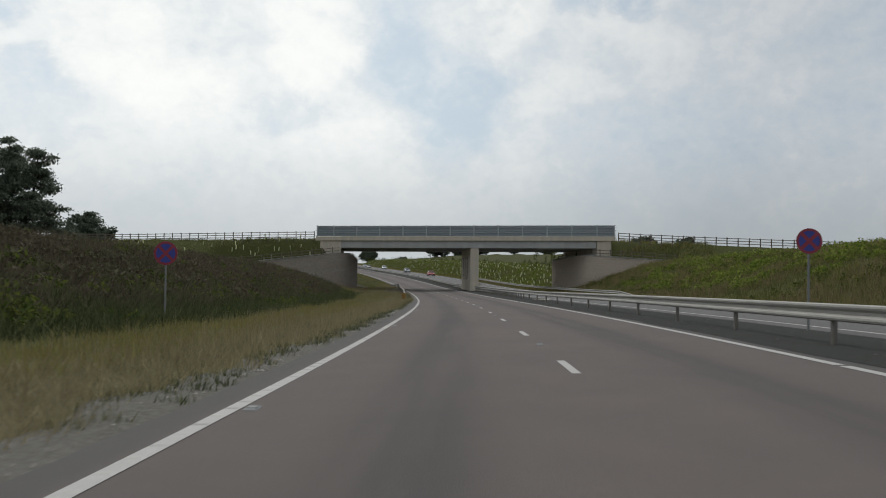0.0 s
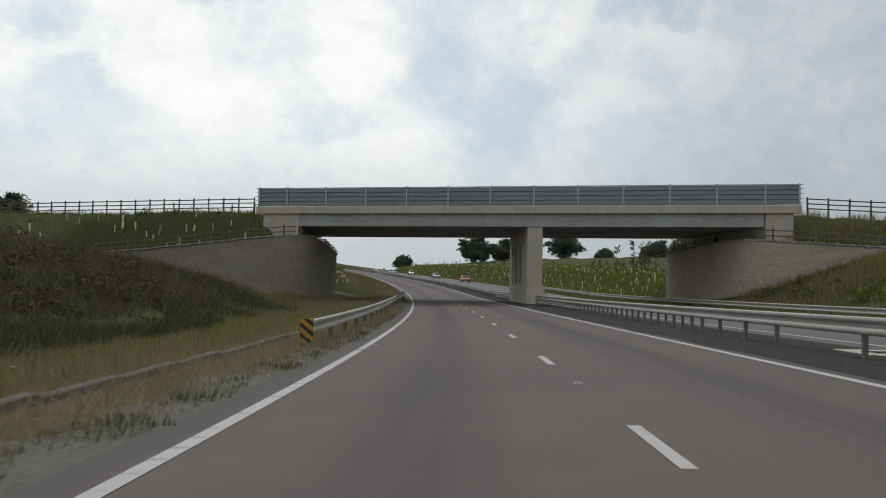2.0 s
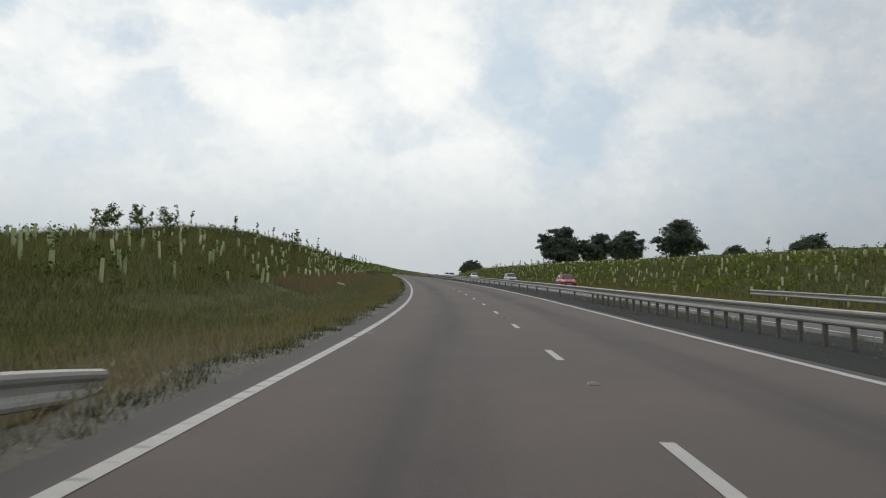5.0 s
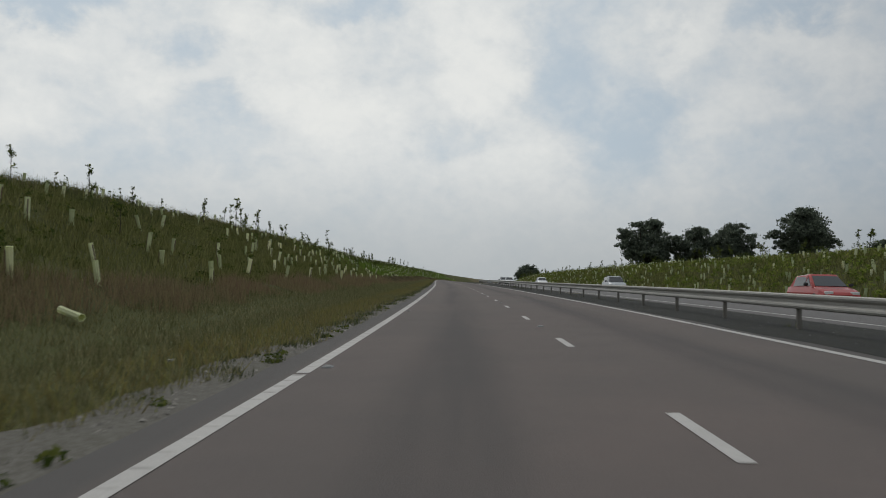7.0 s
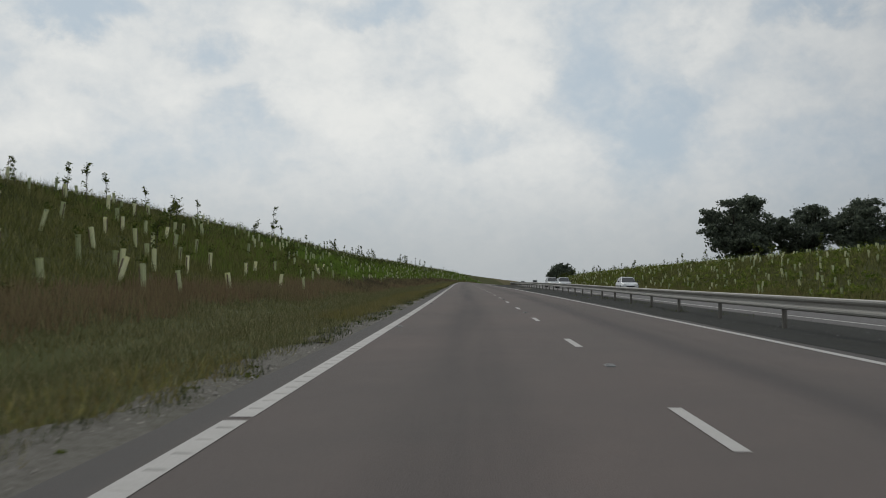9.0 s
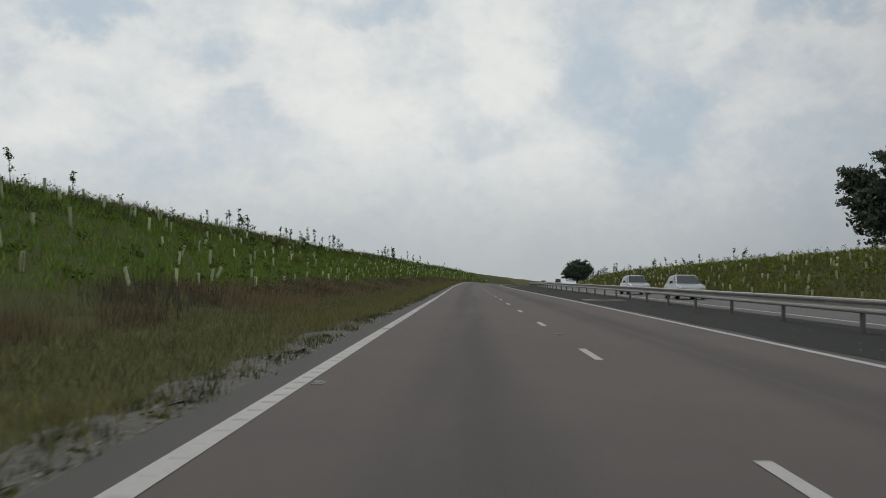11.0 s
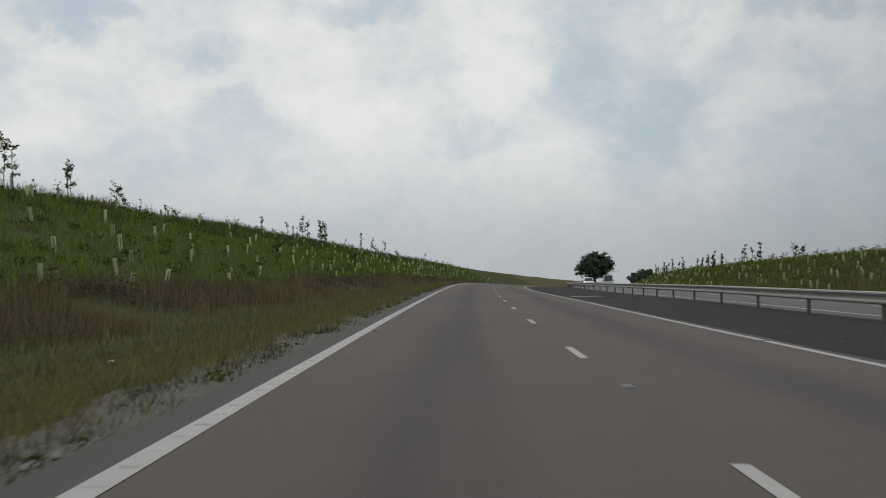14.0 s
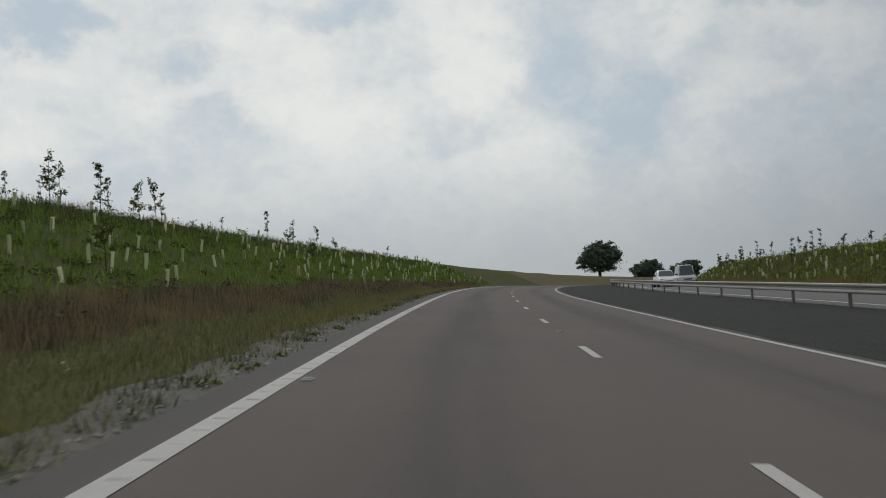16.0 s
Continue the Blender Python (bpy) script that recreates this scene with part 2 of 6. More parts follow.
ASPHALT = mat("asphalt_red_grey", (0.163, 0.125, 0.113), 0.92, spec=0.3, grain=[((0.35, 0.04, 1), 0.6, (0.126, 0.111, 0.101)), (1.1, 0.35, (0.186, 0.144, 0.127)), (60, 0.5, (0.082, 0.079, 0.075)), (140, 0.35, (0.24, 0.2, 0.18)), (0.13, 0.45, (0.116, 0.106, 0.098)), ((0.8, 0.5, 1), 0.25, (0.105, 0.096, 0.09))], bump=0.5, bump_scale=90)
# lanes: polished wheel paths, a dark oily strip between them
nt_ = ASPHALT.node_tree
uvn = nt_.nodes.new("ShaderNodeUVMap")
uvn.uv_map = "lane"
sep = nt_.nodes.new("ShaderNodeSeparateXYZ")
nt_.links.new(uvn.outputs[0], sep.inputs[0])
wav = nt_.nodes.new("ShaderNodeMath")
wav.operation = "PINGPONG"
wav.inputs[1].default_value = 1.825
nt_.links.new(sep.outputs[0], wav.inputs[0])
oil = nt_.nodes.new("ShaderNodeMapRange")
oil.interpolation_type = "SMOOTHSTEP"
oil.inputs[1].default_value, oil.inputs[2].default_value, oil.inputs[4].default_value = 0.9, 1.75, 0.62
nt_.links.new(wav.outputs[0], oil.inputs[0])
stretch = nt_.nodes.new("ShaderNodeMapping")
stretch.inputs["Scale"].default_value = (1.6, 0.05, 1)
nt_.links.new(uvn.outputs[0], stretch.inputs[0])
streak = nt_.nodes.new("ShaderNodeTexNoise")
streak.inputs["Scale"].default_value, streak.inputs["Detail"].default_value = 1.0, 5.0
nt_.links.new(stretch.outputs[0], streak.inputs["Vector"])
sr = nt_.nodes.new("ShaderNodeMapRange")
sr.inputs[1].default_value, sr.inputs[2].default_value = 0.2, 0.62
nt_.links.new(streak.outputs["Fac"], sr.inputs[0])
both = nt_.nodes.new("ShaderNodeMath")
both.operation = "MULTIPLY"
nt_.links.new(oil.outputs[0], both.inputs[0])
nt_.links.new(sr.outputs[0], both.inputs[1])
bs_ = nt_.nodes["Principled BSDF"]
old = bs_.inputs["Base Color"].links[0].from_socket
mx_ = nt_.nodes.new("ShaderNodeMix")
mx_.data_type = "RGBA"
nt_.links.new(both.outputs[0], mx_.inputs[0])
nt_.links.new(old, mx_.inputs[6])
mx_.inputs[7].default_value = (0.066, 0.062, 0.061, 1)
# outside its edge lines the carriageway is plain dark asphalt
aside = nt_.nodes.new("ShaderNodeMath")
aside.operation = "ABSOLUTE"
nt_.links.new(sep.outputs[0], aside.inputs[0])
hem = nt_.nodes.new("ShaderNodeMapRange")
hem.interpolation_type = "SMOOTHSTEP"
hem.inputs[1].default_value, hem.inputs[2].default_value, hem.inputs[4].default_value = 3.62, 3.86, 0.8
nt_.links.new(aside.outputs[0], hem.inputs[0])
mh_ = nt_.nodes.new("ShaderNodeMix")
mh_.data_type = "RGBA"
nt_.links.new(hem.outputs[0], mh_.inputs[0])
nt_.links.new(mx_.outputs[2], mh_.inputs[6])
mh_.inputs[7].default_value = (0.104, 0.099, 0.094, 1)
nt_.links.new(mh_.outputs[2], bs_.inputs["Base Color"])
ASPHALT_FAR = mat("asphalt_grey", (0.115, 0.108, 0.104), 0.8, grain=[(0.3, 0.5, (0.135, 0.125, 0.12)), (50, 0.3, (0.07, 0.068, 0.066))], bump=0.4, bump_scale=90)
GRIT = mat("reserve_grit", (0.036, 0.037, 0.037), 0.97, spec=0.15, grain=[(0.5, 0.6, (0.048, 0.048, 0.045)), (14, 0.5, (0.07, 0.07, 0.069)), (2.2, 0.3, (0.06, 0.06, 0.035))], bump=1.0, bump_scale=45)
SHOULDER = mat("stony_shoulder", (0.17, 0.16, 0.142), 0.97, spec=0.08, grain=[(0.45, 0.6, (0.105, 0.105, 0.07)), (1.0, 0.7, (0.135, 0.126, 0.106)), (12, 0.6, (0.27, 0.257, 0.23)), (40, 0.5, (0.095, 0.086, 0.072))], bump=1.0, bump_scale=35)
PAINT_RIB = mat("rib_paint", (0.48, 0.46, 0.43), 0.8, grain=[(20, 0.5, (0.40, 0.38, 0.355))], island=0.2)
TRACK = mat("track_surface", (0.095, 0.092, 0.086), 0.97, spec=0.08, grain=[(0.8, 0.5, (0.075, 0.075, 0.062)), (14, 0.5, (0.13, 0.126, 0.118))], bump=0.8, bump_scale=40)
PEBBLE = mat("pebbles", (0.225, 0.21, 0.185), 0.95, island=0.5)
PEBBLE_DARK = mat("dark_pebbles", (0.075, 0.074, 0.072), 0.95, island=0.5)
PAINT = mat("road_paint", (0.53, 0.51, 0.48), 0.7, grain=[(3.0, 0.5, (0.45, 0.43, 0.40)), (40, 0.45, (0.36, 0.34, 0.32))], bump=0.3, bump_scale=60)
CONCRETE = mat("concrete", (0.565, 0.495, 0.395), 0.85, grain=[((0.5, 0.5, 0.12), 0.6, (0.45, 0.395, 0.315)), (4, 0.4, (0.60, 0.535, 0.435)), (35, 0.3, (0.38, 0.34, 0.285)), ((1.5, 1.5, 0.18), 0.45, (0.33, 0.30, 0.245))], bump=0.25, bump_scale=30)
# near-black base puts the shade of the pier's grooves into colour, with streaky staining
GROOVE_SHADE = mat("groove_shade_concrete", (0.075, 0.07, 0.06), 0.95, spec=0.1, grain=[((2, 2, 0.4), 0.6, (0.04, 0.038, 0.034)), (14, 0.4, (0.11, 0.1, 0.085))], bump=0.4)
GIRDER = mat("girder_concrete", (0.41, 0.41, 0.395), 0.85, grain=[((0.3, 0.3, 0.8), 0.6, (0.285, 0.285, 0.275)), (5, 0.35, (0.38, 0.375, 0.36)), (30, 0.3, (0.27, 0.265, 0.255)), ((1.2, 1.2, 0.15), 0.4, (0.26, 0.255, 0.24))], bump=0.2, bump_scale=25)
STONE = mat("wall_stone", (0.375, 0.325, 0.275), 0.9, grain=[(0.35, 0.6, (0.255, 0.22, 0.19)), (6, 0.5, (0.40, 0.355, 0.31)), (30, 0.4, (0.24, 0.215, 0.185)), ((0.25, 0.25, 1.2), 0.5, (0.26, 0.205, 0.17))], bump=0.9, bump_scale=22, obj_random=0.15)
# right wall: smoother stone, with that side's stronger light put into a paler colour
STONE_LIT = mat("lit_wall_stone", (0.564, 0.474, 0.39), 0.9, grain=[(0.35, 0.5, (0.456, 0.378, 0.312)), (6, 0.5, (0.612, 0.528, 0.444)), (30, 0.3, (0.408, 0.348, 0.282))], bump=0.6, bump_scale=18, island=0.12)
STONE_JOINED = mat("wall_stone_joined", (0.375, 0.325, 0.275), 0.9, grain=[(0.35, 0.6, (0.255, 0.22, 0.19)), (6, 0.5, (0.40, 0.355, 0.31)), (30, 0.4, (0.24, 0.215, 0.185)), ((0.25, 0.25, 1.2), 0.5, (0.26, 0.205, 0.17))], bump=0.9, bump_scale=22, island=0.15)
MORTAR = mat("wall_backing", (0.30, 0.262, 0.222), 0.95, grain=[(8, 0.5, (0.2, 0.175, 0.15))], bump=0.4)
ZINC = mat("galvanised_steel", (0.42, 0.44, 0.45), 0.5, 0.75, grain=[(1.5, 0.5, (0.34, 0.35, 0.36)), (25, 0.4, (0.48, 0.50, 0.51))], bump=0.05)
ZINC_OLD = mat("weathered_steel", (0.40, 0.385, 0.345), 0.6, 0.3, grain=[(0.8, 0.5, (0.27, 0.255, 0.235)), (9, 0.4, (0.42, 0.41, 0.39)), (40, 0.3, (0.2, 0.18, 0.16))], bump=0.1)
POST = mat("steel_post", (0.19, 0.175, 0.15), 0.75, 0.25, grain=[(5, 0.5, (0.12, 0.105, 0.09)), (30, 0.3, (0.25, 0.235, 0.21))], bump=0.1)
PANEL = mat("parapet_panel", (0.27, 0.30, 0.32), 0.55, 0.55, grain=[((0.4, 0.4, 2.0), 0.5, (0.21, 0.235, 0.255)), (20, 0.3, (0.31, 0.34, 0.36))], bump=0.05, obj_random=0.05)
FENCE_WOOD = mat("fence_wood", (0.15, 0.122, 0.094), 0.9, grain=[((6, 6, 1.2), 0.6, (0.095, 0.078, 0.062)), (40, 0.4, (0.19, 0.16, 0.13))], bump=0.5, bump_scale=30, obj_random=0.15)
GROUND_GREEN = mat("grass_ground", (0.075, 0.088, 0.028), 0.97, spec=0.08, grain=[(0.06, 0.6, (0.10, 0.095, 0.04)), (0.5, 0.5, (0.06, 0.08, 0.022)), (5, 0.6, (0.09, 0.085, 0.035)), (30, 0.4, (0.05, 0.05, 0.02))], bump=1.0, bump_scale=14)
GROUND_DRY = mat("dry_ground", (0.15, 0.125, 0.066), 0.97, spec=0.08, grain=[(0.2, 0.6, (0.105, 0.105, 0.042)), (1.3, 0.5, (0.17, 0.14, 0.085)), (9, 0.5, (0.095, 0.08, 0.045))], bump=1.0, bump_scale=18)
FIELD = mat("field", (0.085, 0.09, 0.032), 0.97, spec=0.08, grain=[(0.01, 0.6, (0.11, 0.10, 0.045)), (0.08, 0.5, (0.06, 0.07, 0.024)), (2, 0.4, (0.05, 0.05, 0.02))], bump=0.6, bump_scale=5)
BLADE_VERGE = mat("verge_blades", (0.195, 0.208, 0.085), 0.85, island=0.4, second=(0.285, 0.262, 0.14), spec=0.05, grain=[(0.10, 0.7, (0.17, 0.19, 0.06)), (0.5, 0.6, (0.25, 0.215, 0.10)), (1.6, 0.4, (0.13, 0.15, 0.05))], through_light=0.25, soft_up=0.72)
BLADE_GREEN = mat("grass_blades", (0.165, 0.188, 0.052), 0.8, island=0.45, second=(0.24, 0.225, 0.09), spec=0.06, grain=[(0.10, 0.7, (0.2013, 0.1854, 0.061)), (0.35, 0.5, (0.1159, 0.1525, 0.03416))], through_light=0.25, soft_up=0.72)
BLADE_LUSH = mat("lush_blades", (0.150, 0.295, 0.034), 0.8, island=0.4, second=(0.235, 0.315, 0.062), spec=0.06, grain=[(0.07, 0.7, (0.182, 0.214, 0.04706))], through_light=0.25, soft_up=0.72)
BLADE_CREST = mat("crest_stems", (0.155, 0.16, 0.06), 0.85, island=0.45, second=(0.22, 0.19, 0.10), spec=0.05, grain=[(0.15, 0.7, (0.12, 0.11, 0.055))], through_light=0.25, soft_up=0.65)
BLADE_DRY = mat("dry_blades", (0.3557, 0.2827, 0.1246), 0.85, island=0.4, second=(0.214, 0.214, 0.06298), spec=0.06, grain=[(0.15, 0.7, (0.2692, 0.2327, 0.08181))], through_light=0.25, soft_up=0.72)
BLADE_SCRUB = mat("scrub_stems", (0.155, 0.112, 0.085), 0.9, island=0.4, second=(0.105, 0.098, 0.058), spec=0.05, grain=[(0.09, 0.8, (0.085, 0.09, 0.048)), (0.3, 0.6, (0.115, 0.08, 0.066)), (0.8, 0.4, (0.085, 0.072, 0.05))], through_light=0.15, soft_up=0.5)
BLADE_DEEP = mat("deep_green_blades", (0.078, 0.098, 0.04), 0.85, island=0.45, second=(0.105, 0.112, 0.052), spec=0.05, grain=[(0.1, 0.7, (0.0625, 0.0825, 0.0325))], through_light=0.2, soft_up=0.6)
BLADE_STRAW = mat("straw_blades", (0.43, 0.355, 0.225), 0.85, island=0.35, second=(0.30, 0.265, 0.135), spec=0.06, grain=[(0.22, 0.6, (0.32, 0.265, 0.15)), (0.9, 0.4, (0.24, 0.225, 0.11))], through_light=0.25, soft_up=0.72)
BLADE_RUST = mat("rusty_blades", (0.345, 0.225, 0.145), 0.85, island=0.4, second=(0.26, 0.225, 0.11), spec=0.06, grain=[(0.12, 0.7, (0.2712, 0.2247, 0.1209))], through_light=0.25, soft_up=0.72)
# leaf green lifted and cooled: distance haze over the far trees is in this colour
LEAF_HAZED = mat("hazed_tree_leaves", (0.115, 0.138, 0.105), 0.7, island=0.4, second=(0.145, 0.168, 0.115), spec=0.06, through_light=0.35, soft_up=0.45)
LEAF_SAP = mat("sapling_leaves", (0.0625, 0.09487, 0.01862), 0.7, island=0.4, second=(0.121, 0.1291, 0.03175), spec=0.06, through_light=0.4, soft_up=0.4)
LEAF_CREST = mat("crest_leaves", (0.10, 0.115, 0.045), 0.75, island=0.45, second=(0.15, 0.135, 0.065), spec=0.06, through_light=0.35, soft_up=0.45)
LEAF_BUSH = mat("bush_leaves", (0.1236, 0.1915, 0.02691), 0.75, island=0.45, second=(0.2233, 0.2403, 0.0537), spec=0.06, through_light=0.4, soft_up=0.4)
BARK = mat("bark", (0.055, 0.045, 0.034), 0.95, grain=[((3, 3, 0.6), 0.6, (0.035, 0.028, 0.022))], bump=0.8)
TUBE = mat("tree_guard_plastic", (0.70, 0.755, 0.42), 0.6, grain=[(6, 0.4, (0.59, 0.64, 0.345))], obj_random=0.25, second=(0.78, 0.76, 0.53), through_light=0.3)
TUBE_JOINED = mat("tree_guard_plastic_joined", (0.6, 0.66, 0.372), 0.6, island=0.25, second=(0.672, 0.66, 0.456), through_light=0.3)
STAKE = mat("stake_wood", (0.20, 0.155, 0.10), 0.9, grain=[((9, 9, 2), 0.6, (0.13, 0.10, 0.065))])
RED = mat("sign_red", (0.26, 0.025, 0.045), 0.5, grain=[(4, 0.3, (0.2, 0.022, 0.04))])
BLUE = mat("sign_blue", (0.032, 0.045, 0.27), 0.5, grain=[(4, 0.3, (0.028, 0.04, 0.21))])
SIGN_BACK = mat("sign_grey", (0.23, 0.235, 0.235), 0.6, 0.3, grain=[(6, 0.4, (0.18, 0.18, 0.18))])
YELLOW = mat("marker_yellow", (0.55, 0.27, 0.02), 0.55, grain=[(5, 0.4, (0.42, 0.2, 0.02))])
BLACK = mat("marker_black", (0.02, 0.019, 0.018), 0.6, grain=[(5, 0.4, (0.035, 0.033, 0.03))])
GLASS = mat("car_glass", (0.02, 0.022, 0.024), 0.06, spec=0.9)
RUBBER = mat("rubber", (0.018, 0.018, 0.018), 0.85, grain=[(30, 0.4, (0.03, 0.03, 0.03))])
RIM = mat("wheel_metal", (0.35, 0.35, 0.36), 0.35, 0.8)
LAMP_CLEAR = mat("headlight", (0.62, 0.62, 0.60), 0.12, spec=0.8)
LAMP_RED = mat("tail_lamp", (0.30, 0.015, 0.012), 0.2, spec=0.8)
TRIM = mat("black_trim", (0.025, 0.025, 0.026), 0.6)

# ---- building helpers ----


def mesh_of(name, verts, faces, mats=(), index=None, smooth=False):
    me = bpy.data.meshes.new(name)
    me.from_pydata([tuple(v) for v in verts], [], [tuple(f) for f in faces])
    for m in mats:
        me.materials.append(m)
    if index is not None:
        me.polygons.foreach_set("material_index", np.asarray(index, np.int32))
    if smooth:
        me.polygons.foreach_set("use_smooth", np.ones(len(me.polygons), bool))
    me.update()
    return me


def fast_mesh(name, verts, corners, per_face, material):
    """A large mesh of triangles or quads straight from arrays."""
    me = bpy.data.meshes.new(name)
    n = len(corners) // per_face
    me.vertices.add(len(verts))
    me.vertices.foreach_set("co", np.asarray(verts, np.float32).ravel())
    me.loops.add(len(corners))
    me.loops.foreach_set("vertex_index", np.asarray(corners, np.int32))
    me.polygons.add(n)
    me.polygons.foreach_set("loop_start", np.arange(0, n * per_face, per_face, dtype=np.int32))
    me.update(calc_edges=True)
    me.materials.append(material)
    return me


def bm_mesh(name, bm, material, smooth=False):
    me = bpy.data.meshes.new(name)
    bmesh.ops.recalc_face_normals(bm, faces=bm.faces)
    bm.to_mesh(me)
    bm.free()
    me.materials.append(material)
    if smooth:
        for p in me.polygons:
            p.use_smooth = True
    return me


def part(name, data, material, parent, label="", m=None):
    """One mesh object under a thing, a part or a piece of the setting."""
    if isinstance(data, bmesh.types.BMesh):
        data = bm_mesh(name, data, material)
    ob = new(name, data)
    ob.parent = parent
    if m is not None:
        ob.matrix_basis = m
    return tagged(ob, label)


def thing(name, m, label, category, group="", kind=""):
    ob = new(name)
    ob.empty_display_size = 0.2
    ob.matrix_basis = m
    return tagged(ob, label, category, group, kind)


def box(bm, x0, y0, z0, x1, y1, z1, bevel=0.0):
    made = bmesh.ops.create_cube(bm, size=1.0)
    bmesh.ops.transform(bm, verts=made["verts"], matrix=Matrix.Translation(((x0 + x1) / 2, (y0 + y1) / 2, (z0 + z1) / 2)) @ Matrix.Diagonal((x1 - x0, y1 - y0, z1 - z0, 1)))
    if bevel:
        edges = list({e for v in made["verts"] for e in v.link_edges})
        bmesh.ops.bevel(bm, geom=edges, offset=bevel, segments=1, affect="EDGES", clamp_overlap=True)
    return made["verts"]


def boxed(*args, bevel=0.0):
    bm = bmesh.new()
    box(bm, *args, bevel=bevel)
    return bm


def cyl(bm, a, b, r0, r1=None, n=8):
    """A tapered round bar from a to b."""
    a, b = Vector(a), Vector(b)
    made = bmesh.ops.create_cone(bm, cap_ends=True, segments=n, radius1=r0, radius2=r0 if r1 is None else r1, depth=(b - a).length)
    turn = (b - a).to_track_quat("Z", "Y").to_matrix().to_4x4()
    bmesh.ops.transform(bm, verts=made["verts"], matrix=Matrix.Translation((a + b) / 2) @ turn)
    return made["verts"]


def strip(name, stations, lines, mats, index=None, kind="structure", label="", category="road", smooth=True):
    """A sheet along the road; lines: functions of s giving offset and height."""
    s = np.asarray(stations, float)
    cols = [spot(s, *[np.broadcast_to(v, s.shape) for v in ln(s)]) for ln in lines]
    k = len(cols)
    verts = np.stack(cols, 1).reshape(-1, 3)
    faces = [(i * k + j, i * k + j + 1, (i + 1) * k + j + 1, (i + 1) * k + j) for i in range(len(s) - 1) for j in range(k - 1)]
    idx = None if index is None else [index[j] for i in range(len(s) - 1) for j in range(k - 1)]
    return tagged(new(name, mesh_of(name, verts, faces, mats, idx, smooth)), label, category, "", kind)


def swept(name, pts, profile, material, closed=True, ups=None):
    """A profile of (right, up) carried along world points; ends capped."""
    pts = np.asarray(pts, float)
    d = np.gradient(pts, axis=0)
    d[:, 2] = 0
    d /= np.linalg.norm(d, axis=1)[:, None]
    right = np.stack([d[:, 1], -d[:, 0], 0 * d[:, 0]], -1)
    k = len(profile)
    verts = [pts[i] + right[i] * a + np.array([0, 0, b]) for i in range(len(pts)) for a, b in profile]
    faces = [(i * k + j, i * k + (j + 1) % k, (i + 1) * k + (j + 1) % k, (i + 1) * k + j) for i in range(len(pts) - 1) for j in range(k if closed else k - 1)]
    if closed:
        faces += [tuple(range(k))[::-1], tuple((len(pts) - 1) * k + j for j in range(k))]
    bm = bmesh.new()
    vs = [bm.verts.new(v) for v in verts]
    for f in faces:
        bm.faces.new([vs[i] for i in f])
    return bm


def near_piece(v, lo, hi):
    return np.clip((np.asarray(v, float) - lo) / (hi - lo), 0, 1)


def smooth01(v, lo, hi):
    t = near_piece(v, lo, hi)
    return t * t * (3 - 2 * t)


# ---- the plan across the road ----
def reserve_barrier(s):
    return np.interp(s, [60, 90, 108, 131, 146, 165, 200, 305, 378, 414, 445, 466, 485, 514, 560, 900], [5.35, 5.9, 6.2, 6.2, 6.1, 5.7, 5.4, 5.4, 7.2, 7.85, 8.1, 8.7, 9.2, 10.0, 10.1, 10.1])


def far_line(s):
    """Offset of the far carriageway's edge line on our side."""
    return np.interp(s, [330, 399, 450, 534, 620, 900], [8.5, 9.4, 9.9, 11.3, 11.6, 11.6])


BRIDGE_O = Vector((-26.37, 135.99, 0))
BRIDGE_YAW = -8.04
BRIDGE_A, BRIDGE_N = np.array([0.9902, -0.1399]), np.array([0.1399, 0.9902])


def left_rise(s, d):
    """Height of the ground left of the road, d metres from the lane line."""
    foot = np.interp(s, [-60, 40, 110, 165, 200, 900], [11, 11.6, 11.2, 10.6, 9.6, 9.6])
    crest = np.interp(s, [-60, 0, 92, 100, 107, 113, 120, 140, 158, 175, 190, 205, 216, 235, 260, 300, 450, 500, 560, 640, 700, 760, 900], [2.8, 2.8, 3.1, 2.9, 2.3, 1.4, 0.6, 0.25, 0.6, 1.5, 2.2, 2.9, 3.5, 4.6, 5.3, 5.6, 5.6, 5.2, 5.6, 5.4, 4.2, 3.4, 3.0])
    run = np.maximum(crest, 1.0) / 0.37
    x = near_piece(d, foot, foot + run)
    ramp = crest * (x + 0.035 * np.sin(2 * np.pi * x) * -1.2)
    dip = -0.16 * np.exp(-((d - foot + 2.0) / 1.6) ** 2)
    back = 0.02 * near_piece(np.abs(s - 160), 60, 130) * np.clip(d - foot - run, 0, 60) - 0.010 * np.clip(d - 120, 0, 900)
    # behind its crest the planted bund falls to the fields
    fall = smooth01(d, 27, 42) * near_piece(s, 160, 185) * (1 - near_piece(s, 600, 690)) * np.maximum(crest - 2.6, 0)
    return ramp + dip + back - fall


def right_rise(s, u):
    foot = far_line(s) + 10.3
    crest = np.interp(s, [-60, 0, 90, 140, 170, 220, 330, 420, 480, 530, 580, 700, 900], [4.8, 4.6, 4.4, 4.0, 2.6, 3.1, 3.4, 3.1, 2.9, 2.9, 2.4, 1.6, 2])
    run = crest / 0.38
    x = near_piece(u, foot, foot + run)
    more = np.interp(s, [150, 210, 460, 530], [0.045, 0.10, 0.10, 0.03]) * np.clip(u - foot - run, 0, 32) - 0.006 * np.clip(u - 140, 0, 900)
    return crest * (x - 0.04 * np.sin(2 * np.pi * x)) + more


